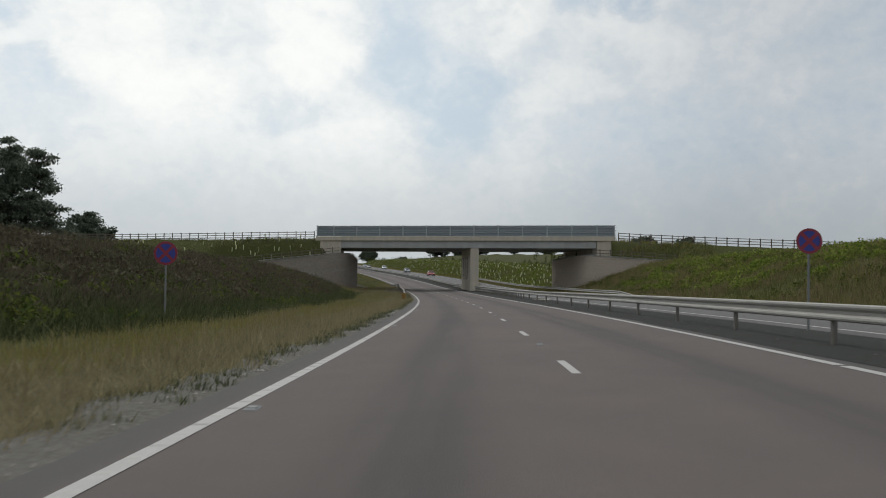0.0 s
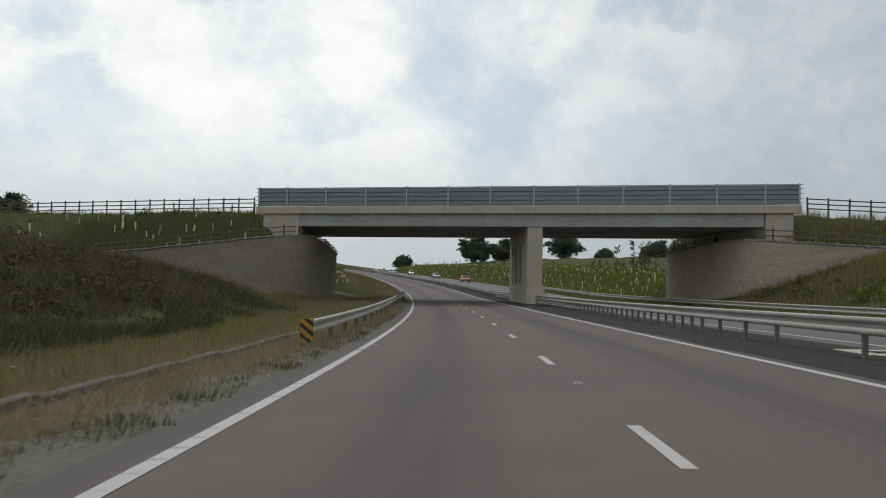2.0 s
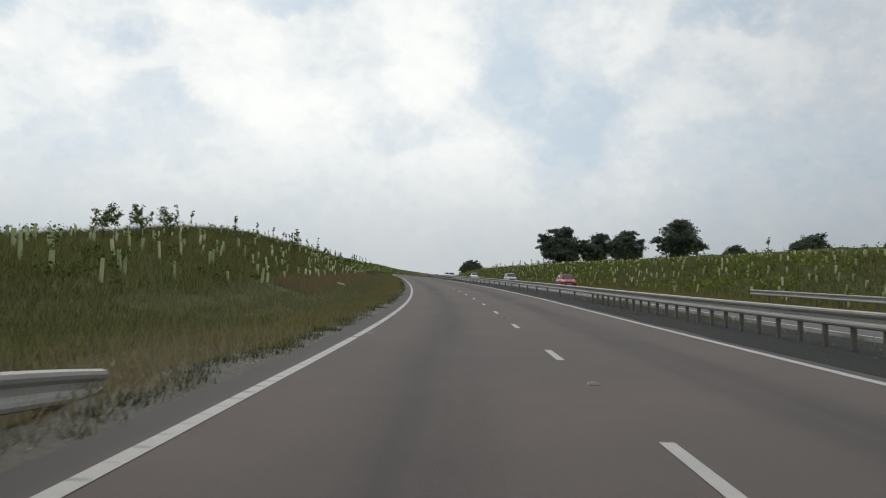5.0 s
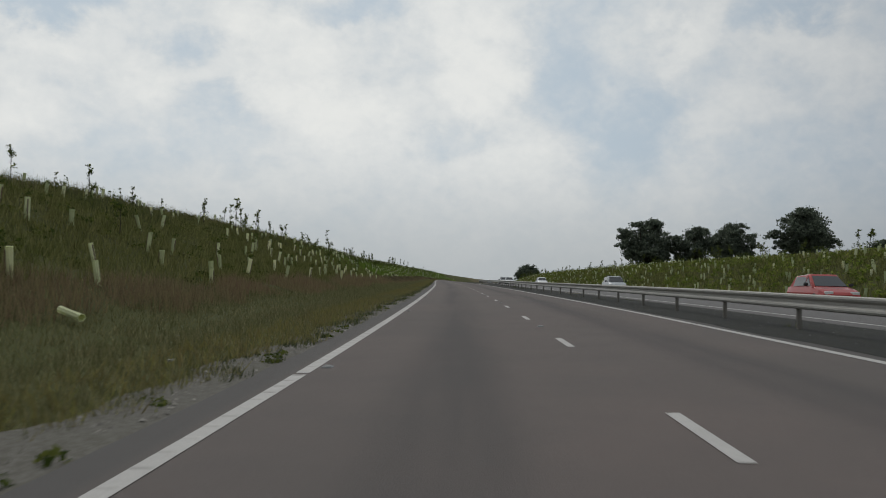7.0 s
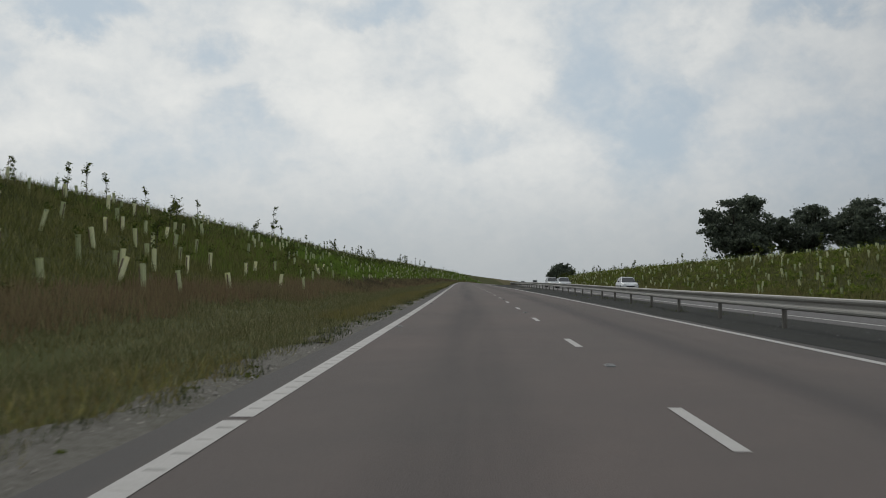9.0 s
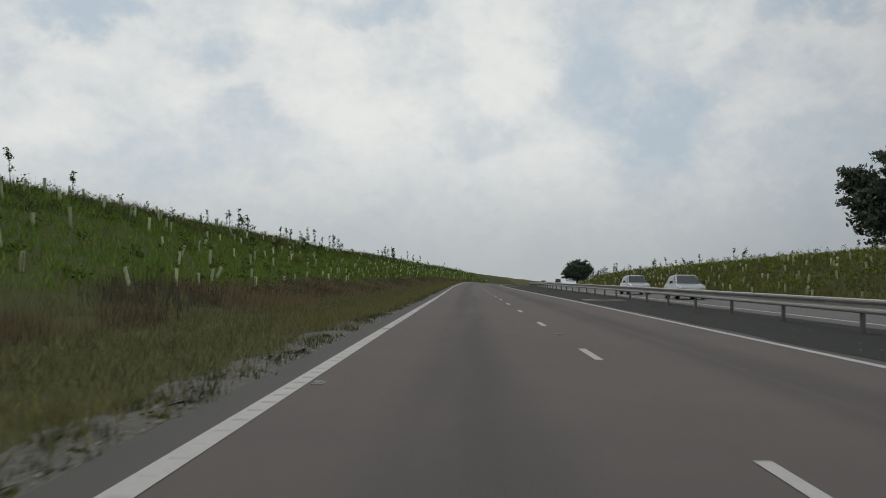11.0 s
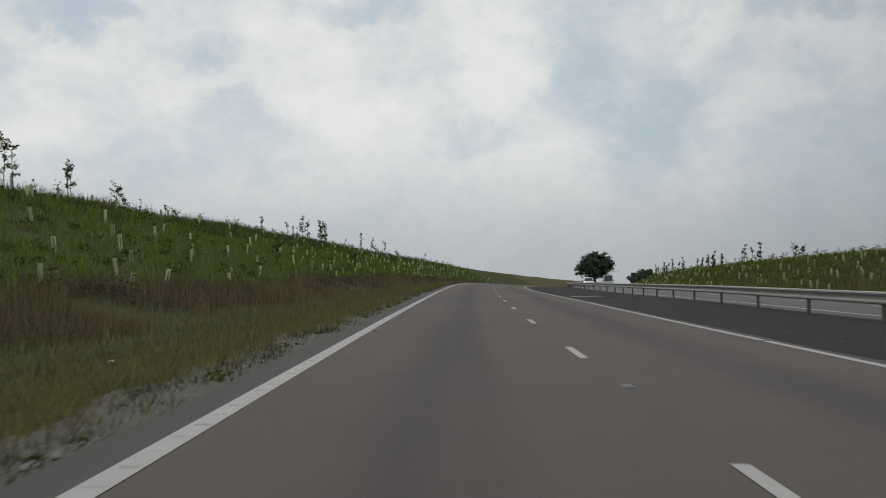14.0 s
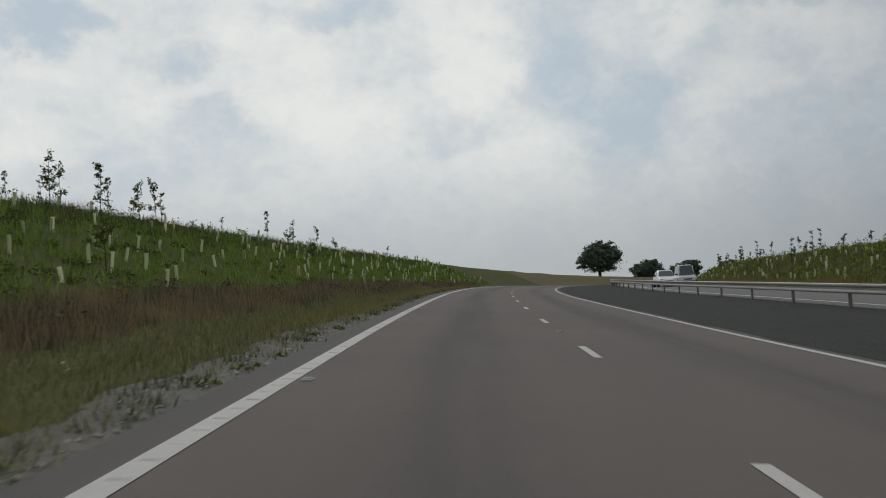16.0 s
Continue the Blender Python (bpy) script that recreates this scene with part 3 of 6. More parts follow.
def ground_h(s, u):
    """Height of the ground over the banked road plane."""
    s, u = np.broadcast_arrays(np.asarray(s, float), np.asarray(u, float))
    h = np.where(u < 0, left_rise(s, -u), right_rise(s, u))
    lo, hi = -4.25, far_line(s) + 8.4
    h = np.where((u > lo) & (u < hi), -0.10, h - 0.03)
    h = np.where((u > 4.3) & (u < far_line(s) - 0.9), -0.06, h)
    # the banks that carry the road over the bridge
    p = spot(s, u)
    q = p[..., :2] - np.array(BRIDGE_O[:2])
    a, n = q @ BRIDGE_A, q @ BRIDGE_N
    out = np.maximum(np.maximum(0.0 - n, n - 13.0), 0)
    top = np.interp(a, [-160, -60, -30, 0, 44, 60, 90, 160], [4.5, 5.4, 5.6, 6.15, 6.25, 5.55, 4.9, 3.5])
    face = np.where(a < 22, 3.0 - 0.2 * np.maximum(n, 0) - a, a - (42.4 - 0.42 * np.maximum(n, 0)))
    front = np.where(a < 22, np.interp(a, [-14, 1.0, 3.0], [-1.5, -0.7, 1.4]), np.interp(a, [41.5, 44, 55], [1.6, -0.3, -0.9]))
    rim = wall_top(a) - 0.25
    behind = np.minimum(top, rim + np.where(a < 22, 1.5, 0.8) * np.maximum(n - front, 0))
    behind = np.where((n > 1.5) & (a > -0.6) & (a < 22), np.minimum(behind, side_rim(n) - 0.15), behind)
    behind = np.where(n > 12.6, np.minimum(behind, 3.2), behind)
    behind = np.where(n > 13.7, -99, behind)
    open_bank = top - out * 0.45
    free = np.where(a < 22, smooth01(a, -10, -16), smooth01(a, 49, 54))
    bank = np.where(n > front, np.minimum(behind, open_bank + 9) * (1 - free) + open_bank * free, np.where(free > 0, open_bank * free - 9 * (1 - free), -99))
    bank = np.where(face > 0, bank - p[..., 2], -99)
    return np.maximum(h, bank)


def side_rim(n):
    """Top of the wing wall beside our carriageway, falling along it."""
    return np.interp(n, [1.5, 5, 9, 13, 15, 20], [4.05, 3.68, 3.25, 2.8, 2.5, 2.2])


def wall_top(a):
    return np.interp(a, [-16, -8, 0, 4, 8, 36, 40.3, 51, 56], [1.9, 2.6, 3.5, 4.0, 4.05, 3.9, 4.05, 3.45, 3.0])


def ground(s, u):
    """World points of the ground, with its unevenness."""
    s, u = np.broadcast_arrays(np.asarray(s, float), np.asarray(u, float))
    p = spot(s, u, ground_h(s, u))
    x, y = p[..., 0], p[..., 1]
    wave = np.sin(0.31 * x + 0.6 * np.sin(0.17 * y)) * np.sin(0.27 * y + 1.3) + 0.6 * np.sin(0.83 * x - 0.4 * y + 2) * np.sin(0.71 * y + 0.35 * x) + 0.35 * np.sin(1.9 * x + 1.1 * y) * np.sin(1.6 * y - 0.9 * x + 0.5)
    amp = np.where((u < -5.5) | (u > far_line(s) + 9.5), 0.09, 0.0) * np.clip((np.abs(u) - 5) / 6, 0, 1) + np.where(np.abs(u) > 60, 0.6, 0.0)
    p[..., 2] += wave * amp
    return p


def station_of(x, y):
    """Station and offset of a world point."""
    j = int(np.argmin((RX - x) ** 2 + (RY - y) ** 2))
    dx, dy, c, t = x - RX[j], y - RY[j], math.cos(PSI[j]), math.sin(PSI[j])
    return SG[j] - t * dx + c * dy, c * dx + t * dy

# ---- ground, carriageways, reserve ----
rows_s = np.concatenate([[-1500, -700, -350, -200, -150, -110, -85], np.arange(-70, 100, 3.0), np.arange(100, 175, 1.0), np.arange(175, 660, 3.0), np.arange(660, 1000, 10.0), [1000, 1050, 1150, 1350, 1700, 2300, 3200]])
side_u = np.concatenate([np.arange(4.3, 8, 0.6), np.arange(8, 36, 0.9), [38, 41, 45, 50, 57, 66, 78, 95, 120, 160, 220, 320, 480, 750, 1200, 2000, 3200]])
cols_u = np.concatenate([-side_u[::-1], [-4.2, 0, 4.2], side_u])
gs, gu = np.meshgrid(rows_s, cols_u, indexing="ij")
gp = ground(gs, gu)
k = len(cols_u)
faces, index = [], []
for i in range(len(rows_s) - 1):
    for j in range(k - 1):
        faces.append((i * k + j, i * k + j + 1, (i + 1) * k + j + 1, (i + 1) * k + j))
        um = cols_u[j]
        index.append(1 if (-9.5 < um < 0 and rows_s[i] < 190) or (-70 < um < -4 and 690 < rows_s[i] < 1000) else 2 if (abs(um) > 42 or rows_s[i] > 655) else 0)
tagged(new("ground", mesh_of("ground", gp.reshape(-1, 3), faces, [GROUND_GREEN, GROUND_DRY, FIELD], index, True)), "rough grassy ground with cutting slopes beside the road", "ground", "", "structure")

long_s = np.concatenate([np.arange(-150, 700, 2.0), np.arange(700, 1000, 5.0)])
road = strip("road", long_s, [lambda s: (-4.25 + 0.06 * np.sin(s * 1.7) + 0.05 * np.sin(s * 0.61), -0.05), lambda s: (-4.12, 0.0)] + [lambda s, c=c: (c, 0.0) for c in (-3, -1.5, 0, 1.5, 3, 4.35)] + [lambda s: (4.42, -0.05)], [ASPHALT], label="reddish grey asphalt carriageway with white markings")
uv = road.data.uv_layers.new(name="lane")
across = np.array([-4.25, -4.12, -3, -1.5, 0, 1.5, 3, 4.35, 4.42])
vi = np.array([lp.vertex_index for lp in road.data.loops])
uv.data.foreach_set("uv", np.stack([across[vi % 9], long_s[vi // 9]], -1).astype(np.float32).ravel())
far_road = strip("road_far", long_s, [lambda s: (far_line(s) - 0.75, -0.05), lambda s: (far_line(s) - 0.7, 0.0), lambda s: (far_line(s) + 3.7, 0.0), lambda s: (far_line(s) + 8.2, 0.0), lambda s: (far_line(s) + 8.25, -0.05)], [ASPHALT_FAR], label="grey asphalt far carriageway of the dual road")
strip("central_reserve", long_s, [lambda s: (4.02 + 0.05 * np.sin(s * 0.7) + 0.03 * np.sin(s * 2.1), 0.004), lambda s: (4.3, 0.012), lambda s: (5.0, 0.005), lambda s: ((4.3 + far_line(s)) / 2, 0.02), lambda s: (far_line(s) - 0.8, -0.02)], [GRIT], label="dark gritty central reserve between the carriageways", category="central reserve")
strip("shoulder", np.arange(-150, 700, 0.5), [lambda s: (-4.05, -0.03), lambda s: (-4.4, 0.005), lambda s: (-4.72 - 0.14 * np.sin(s * 0.9) - 0.2 * np.sin(s * 2.3 + 1) - 0.15 * np.sin(s * 0.21), 0.012), lambda s: (-5.3, -0.09)], [SHOULDER], label="stony dirt shoulder along the asphalt edge", category="shoulder")


strip("bare_verge", np.arange(119, 149, 0.5), [lambda s: (-4.3, -0.035), lambda s: (-5.2, 0.0), lambda s: (-6.3, 0.0), lambda s: (-7.2 + 0.12 * np.sin(s * 1.3), -0.02 - 0.25 * (1 - smooth01(s, 119, 122)) - 0.25 * smooth01(s, 146, 149))], [TRACK], label="bare dark grey stony ground beneath the bridge", category="ground")


def painted(name, s, offset, width, parent, label):
    s = np.asarray(s, float)
    o = offset(s)
    w = width(s) if callable(width) else width
    v = np.concatenate([spot(s, o - w / 2, 0.005), spot(s, o + w / 2, 0.005)])
    n = len(s)
    part(name, mesh_of(name, v, [(i, n + i, n + i + 1, i + 1) for i in range(n - 1)], [PAINT]), None, parent, label)


def edge_runs(gaps, start=-120.0, end=960.0):
    run = start
    for g in (*gaps, end):
        yield np.append(np.arange(run, g - 0.09, 2.0), g - 0.09)
        run = g + 0.09


def line_width(s):
    return np.interp(s, [215, 260], [0.155, 0.20])


left_gaps = [*np.arange(24.1, 235, 18.1), *np.arange(263, 450, 19.45)]
for run in edge_runs(left_gaps):
    painted("edge_line", run, lambda s: -3.53 - line_width(s) / 2, line_width, road, "worn white edge line")
for run in edge_runs(np.arange(12, 700, 37.0)):
    painted("edge_line", run, lambda s: 3.69 + 0 * s, 0.17, road, "worn white edge line")
painted("edge_line", long_s[long_s > -130], far_line, 0.17, far_road, "white edge line")
painted("edge_line", long_s[long_s > -130], lambda s: far_line(s) + 7.3, 0.17, far_road, "white edge line")
for i in range(-14, 90):
    painted("lane_dash", [DASH_0 + 9 * i, DASH_0 + 9 * i + 1, DASH_0 + 9 * i + 2], lambda s: 0 * s, 0.12, road, "")
    painted("lane_dash", [DASH_0 + 9 * i + 3, DASH_0 + 9 * i + 4, DASH_0 + 9 * i + 5], lambda s: far_line(s) + 3.65, 0.12, far_road, "")
# raised ribs across the edge line on our side
rib_s = np.array([s for s in np.arange(-5, 560, 0.5) if min(abs(s - g) for g in left_gaps) > 0.2])
o = np.array([-3.682, -3.538, -3.538, -3.682, -3.67, -3.56, -3.56, -3.67])
ds = np.array([-0.025, -0.025, 0.025, 0.025, -0.015, -0.015, 0.015, 0.015])
hh = np.array([0.004] * 4 + [0.013] * 4)
rv = spot((rib_s[:, None] + ds).ravel(), np.tile(o, len(rib_s)), np.tile(hh, len(rib_s)))
quad = np.array([4, 5, 6, 7, 0, 1, 5, 4, 1, 2, 6, 5, 2, 3, 7, 6, 3, 0, 4, 7])
ribs = part("line_ribs", fast_mesh("line_ribs", rv, (np.arange(len(rib_s))[:, None] * 8 + quad).ravel(), 4, PAINT_RIB), None, road, "dirty raised ribs on the edge line")
tagged(ribs, kind="stuff")

# ---- bridge ----
B = pose(BRIDGE_O.x, BRIDGE_O.y, 0, 0, 0, BRIDGE_YAW)  # x along the bridge, y across it, away from the start
bridge = thing("road_bridge", pose(BRIDGE_O.x, BRIDGE_O.y, 0.20, -1.1, -0.36, BRIDGE_YAW), "two-span concrete overbridge with grey steel parapets", "bridge")


def prism(bm, section, z0, z1):
    lo = [bm.verts.new((x, y, z0)) for x, y in section]
    hi = [bm.verts.new((x, y, z1)) for x, y in section]
    k = len(section)
    for i in range(k):
        bm.faces.new((lo[i], lo[(i + 1) % k], hi[(i + 1) % k], hi[i]))
    bm.faces.new(lo[::-1])
    bm.faces.new(hi)


def along(bm, section, x0, x1):
    """A section of (y, z) carried along the bridge."""
    lo = [bm.verts.new((x0, y, z)) for y, z in section]
    hi = [bm.verts.new((x1, y, z)) for y, z in section]
    k = len(section)
    for i in range(k):
        bm.faces.new((lo[i], lo[(i + 1) % k], hi[(i + 1) % k], hi[i]))
    bm.faces.new(lo[::-1])
    bm.faces.new(hi)


for y0, s in ((0.0, 1), (13.4, -1)):
    bm = bmesh.new()
    along(bm, [(y0 - 0.05 * s, 5.70), (y0 - 0.05 * s, 6.26), (y0 + 0.03 * s, 6.33), (y0 + 0.55 * s, 6.30), (y0 + 0.55 * s, 6.0), (y0 + 0.12 * s, 5.66), (y0 + 0.02 * s, 5.66)], 0.0, 44.67)
    part("coping", bm, CONCRETE, bridge, "pale concrete parapet coping")
part("deck_slab", boxed(1.2, 0.13, 5.68, 43.9, 13.27, 6.15), GIRDER, bridge)
for i in range(9):
    y0 = 0.22 + i * 1.53
    for x0, x1 in ((3.9 - 0.26 * y0, 24.33 - 0.265 * y0), (24.34 - 0.265 * y0, 42.06 - 0.42 * y0)):
        bm = bmesh.new()
        along(bm, [(y0, 4.62), (y0 + 0.72, 4.62), (y0 + 0.72, 4.86), (y0 + 0.5, 5.0), (y0 + 0.5, 5.685), (y0, 5.685)] if i else [(y0, 4.62), (y0 + 0.72, 4.62), (y0 + 0.72, 5.685), (y0 + 0.04, 5.685)], x0, x1)
        part("girder", bm, GIRDER, bridge)
for x0, x1, k in ((0.6, 3.86, 0.26), (42.1, 44.1, 0.42)):
    bm = bmesh.new()
    prism(bm, [(x0, 0.2), (x1, 0.2), (x1 - (k * 13.0 if k < 0.3 else 0), 13.2), (x0 - k * 13.0, 13.2)], 1.6, 5.672)
    part("end_block", bm, CONCRETE, bridge, "concrete end block under the deck")
# the pier: a wall of concrete with three sets of upright grooves on either face
N0, N1, P0, P1 = 0.32, 13.1, 23.7, 24.96
SKEW = 0.265  # the pier runs parallel to the road below


def pier_section(grooved):
    def side(x, inward):
        pts = []
        for c in (4.85, 7.75, 10.55):
            for g in range(6):
                n = c - 0.55 + g * 0.22
                pts += [(x, n - 0.05), (x + inward, n - 0.045), (x + inward, n + 0.045), (x, n + 0.05)]
        return pts if grooved else []
    ch = 0.05
    left = [(P0, N0 + ch)] + side(P0, 0.32) + [(P0, N1 - ch)]
    right = [(P1, N0 + ch)] + side(P1, -0.32) + [(P1, N1 - ch)]
    ring = left + [(P0 + ch, N1), (P1 - ch, N1)] + right[::-1] + [(P1 - ch, N0), (P0 + ch, N0)]
    return [(x - SKEW * (n - N0), n) for x, n in ring]


bm = bmesh.new()
for z0, z1, g in ((-2.2, 0.1, False), (0.1, 3.5, True), (3.5, 4.615, False)):
    prism(bm, pier_section(g), z0, z1)
pier = part("pier", bm, CONCRETE, bridge, "pale grooved concrete wall pier")
# faces inside the grooves are coloured dark to deepen their shade
pier.data.materials.append(GROOVE_SHADE)
for f in pier.data.polygons:
    cx = f.center.x + SKEW * (f.center.y - N0)
    if abs(f.normal.z) < 0.5 and P0 + 0.1 < cx < P1 - 0.1 and N0 + 0.3 < f.center.y < N1 - 0.3:
        f.material_index = 1
for z in (-0.35, 1.3, 3.0):
    part("joint_line", boxed(P0 + 0.06, N0 - 0.004, z - 0.012, P1 - 0.06, N0 + 0.01, z + 0.012), GIRDER, pier)
part("plinth", boxed(P0 - 0.02, N0 - 0.22, -2.2, P1 + 0.22, N0 + 0.5, -0.45, bevel=0.03), CONCRETE, pier)

# parapets: posts, top rail and ribbed sheets
post_a = [0.14, *[2.75 + 3.574 * i for i in range(12)], 44.53]


def parapet_post():
    bm = bmesh.new()
    box(bm, -0.07, -0.02, 0, 0.07, 0.16, 1.68, bevel=0.015)
    box(bm, -0.12, -0.05, 0, 0.12, 0.2, 0.05)
    box(bm, -0.085, -0.05, 1.05, 0.085, -0.02, 1.10)
    return bm_mesh("parapet_post", bm, ZINC)


def panel_sheet(w):
    bm = bmesh.new()
    ridge = [(0.10, 0.06)]
    for z in (0.10, 0.46, 0.83, 1.20):
        ridge += [(0.10, z), (-0.01, z + 0.02), (-0.01, z + 0.07), (0.10, z + 0.10)]
    along(bm, ridge + [(0.10, 1.55), (0.125, 1.55), (0.125, 0.06)], 0.0, w)
    return bm_mesh("parapet_panel", bm, PANEL)


def panel_rail(w):
    bm = bmesh.new()
    along(bm, [(0.0, 1.565), (0.0, 1.62), (0.02, 1.635), (0.13, 1.635), (0.15, 1.62), (0.15, 1.565)], 0.0, w)
    return bm_mesh("top_rail", bm, ZINC)


post_me = parapet_post()
for y0, flip in ((0.12, 0), (13.28, 180)):
    for a in post_a:
        part("parapet_post", post_me, None, bridge, "galvanised steel post", pose(a, y0, 6.31, 0, 0, flip))
    for a, b in zip(post_a, post_a[1:]):
        m = pose(a + 0.075, y0, 6.31) if not flip else pose(b - 0.075, y0, 6.31, 0, 0, 180)
        panel = part("parapet_panel", panel_sheet(b - a - 0.15), None, bridge, "ribbed grey steel sheet", m)
        part("top_rail", panel_rail(b - a - 0.15), None, panel)
    for a in (post_a[0] - 0.12, post_a[-1] + 0.12):
        for z in (0.15, 0.5, 0.87, 1.24, 1.55):
            part("rail_stub", boxed(-0.16, -0.03, z, 0.16, 0.03, z + 0.06), ZINC, bridge, "", pose(a, y0 + (0.07 if not flip else -0.07), 6.31))

# ---- wing walls of split stone ----
WALL_L = [(-14, -2.7), (-8, -2.6), (-2, -2.4), (1.6, -1.9), (3.4, -0.9), (4.4, 0.5), (4.75, 2.2), (4.6, 5.0), (3.9, 9.0), (3.1, 12.4), (2.3, 14.0), (0.2, 14.9), (-4, 15.2), (-11, 15.4)]
WALL_R = [(46, 16.4), (38.8, 15.6), (35.6, 14.9), (34.8, 13.6), (35.0, 12.0), (36.8, 8.9), (38.8, 4.6), (40.0, 1.8), (40.8, 0.4), (42.0, -0.9), (44.4, -1.6), (48.4, -1.9), (54, -2.1)]


def resample(path, step):
    p = np.array(path, float)
    # round the corners a little
    for _ in range(2):
        q = [p[0]]
        for a, b in zip(p, p[1:]):
            q += [a * 0.75 + b * 0.25, a * 0.25 + b * 0.75]
        p = np.array(q + [p[-1]])
    d = np.concatenate([[0], np.cumsum(np.linalg.norm(np.diff(p, axis=0), axis=1))])
    t = np.arange(0, d[-1], step)
    return np.stack([np.interp(t, d, p[:, 0]), np.interp(t, d, p[:, 1])], -1), t


def rim_at(a, n):
    return np.where((np.asarray(n) > 1.5) & (np.asarray(a) < 22), side_rim(n), np.where(np.asarray(n) > 1.5, np.interp(n, [1.5, 7, 12, 16], [4.1, 3.95, 3.45, 3.2]), wall_top(a)))


def stone_wall(name, path, label, out_sign, near, facing):
    """A backing wall faced with courses of stones; near(a, n) picks those that are pieces of their own."""
    rng = random.Random(len(name) + 5)
    pts, t = resample(path, 0.25)
    d = np.gradient(pts, axis=0)
    d /= np.linalg.norm(d, axis=1)[:, None]
    nrm = np.stack([d[:, 1], -d[:, 0]], -1) * out_sign
    tops = rim_at(pts[:, 0], pts[:, 1])
    bm = bmesh.new()
    ring = []
    for i in range(len(pts)):
        f, b = pts[i] - nrm[i] * 0.012, pts[i] - nrm[i] * 1.2
        ring.append([bm.verts.new((*f, -2.3)), bm.verts.new((*f, tops[i] - 0.04)), bm.verts.new((*b, tops[i] - 0.04)), bm.verts.new((*b, -2.3))])
    for a, b in zip(ring, ring[1:]):
        for j in range(4):
            bm.faces.new((a[j], a[(j + 1) % 4], b[(j + 1) % 4], b[j]))
    bm.faces.new(ring[0])
    bm.faces.new(ring[-1][::-1])
    wall = new(name, bm_mesh(name, bm, MORTAR))
    wall.matrix_basis = B
    tagged(wall, label, "retaining wall", "", "structure")
    own, verts, faces = 0, [], []
    z, row = -1.9, 0
    length = t[-1]
    while z < 4.1:
        hgt = 0.065 + 0.045 * rng.random()
        x = -rng.random() * 0.5
        while x < length:
            w = 0.14 + 0.30 * rng.random() ** 1.4
            x0, x1 = max(x, 0) + 0.002, min(x + w, length) - 0.002
            x += w
            if x1 - x0 < 0.08:
                continue
            pa, pb = (np.array([np.interp(v, t, pts[:, 0]), np.interp(v, t, pts[:, 1])]) for v in (x0, x1))
            nn = np.array([(pb - pa)[1], -(pb - pa)[0]]) * out_sign
            nn /= np.linalg.norm(nn)
            mid = (pa + pb) / 2
            lim = float(rim_at(mid[0], mid[1]))
            z1 = min(z + hgt - 0.003, lim - 0.03)
            if z1 - z < 0.035:
                continue
            pr = 0.004 + 0.024 * rng.random() ** 1.5
            tilt = (rng.random() - 0.5) * 0.016
            back = [(*(pa - nn * 0.06), z), (*(pb - nn * 0.06), z), (*(pb - nn * 0.06), z1), (*(pa - nn * 0.06), z1)]
            c = 0.009
            ea = (pb - pa) / np.linalg.norm(pb - pa) * c
            fr = [(*(pa + ea + nn * (pr - tilt)), z + c), (*(pb - ea + nn * pr), z + c), (*(pb - ea + nn * (pr + tilt)), z1 - c), (*(pa + ea + nn * pr), z1 - c)]
            v8 = back + fr
            f5 = [(4, 5, 6, 7), (0, 1, 5, 4), (1, 2, 6, 5), (2, 3, 7, 6), (3, 0, 4, 7)]
            if near(mid[0], mid[1], z) and own < 300:
                own += 1
                late_stones.append((wall, v8, f5))
            else:
                k = len(verts)
                verts += v8
                faces += [tuple(k + q for q in f) for f in f5]
        z += hgt
        row += 1
    rest = new("stone_facing", mesh_of("stone_facing", verts, faces, [facing]))
    rest.parent = wall
    tagged(rest, "courses of rough split stone", "", "", "stuff")
    # stepped flat copings along the top
    x = 0.0
    while x < length - 1.0:
        i0, i1 = np.searchsorted(t, x), min(np.searchsorted(t, x + 1.02), len(t) - 1)
        pa, pb = pts[i0], pts[i1]
        za, zb = float(tops[i0]), float(tops[i1])
        dirv = (pb - pa) / np.linalg.norm(pb - pa)
        ang = math.degrees(math.atan2(dirv[1], dirv[0]))
        mid = (pa + pb) / 2 - np.array([dirv[1], -dirv[0]]) * out_sign * 0.22
        ln = np.linalg.norm(pb - pa)
        part("coping_slab", boxed(-ln / 2 - 0.06, -0.36, -0.035, ln / 2 + 0.02, 0.36, 0.04), GIRDER, wall, "", pose(mid[0], mid[1], max(za, zb) + 0.012, 0, -0.15 * math.degrees(math.atan2(zb - za, ln)) - 1.5, ang))
        x += 1.0
    return wall


late_stones = []
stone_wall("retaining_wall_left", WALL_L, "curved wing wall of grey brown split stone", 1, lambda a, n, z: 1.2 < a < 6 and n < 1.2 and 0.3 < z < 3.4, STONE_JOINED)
stone_wall("retaining_wall_right", WALL_R, "curved wing wall of smoother split stone, coloured paler as if better lit", 1, lambda a, n, z: False, STONE_LIT)


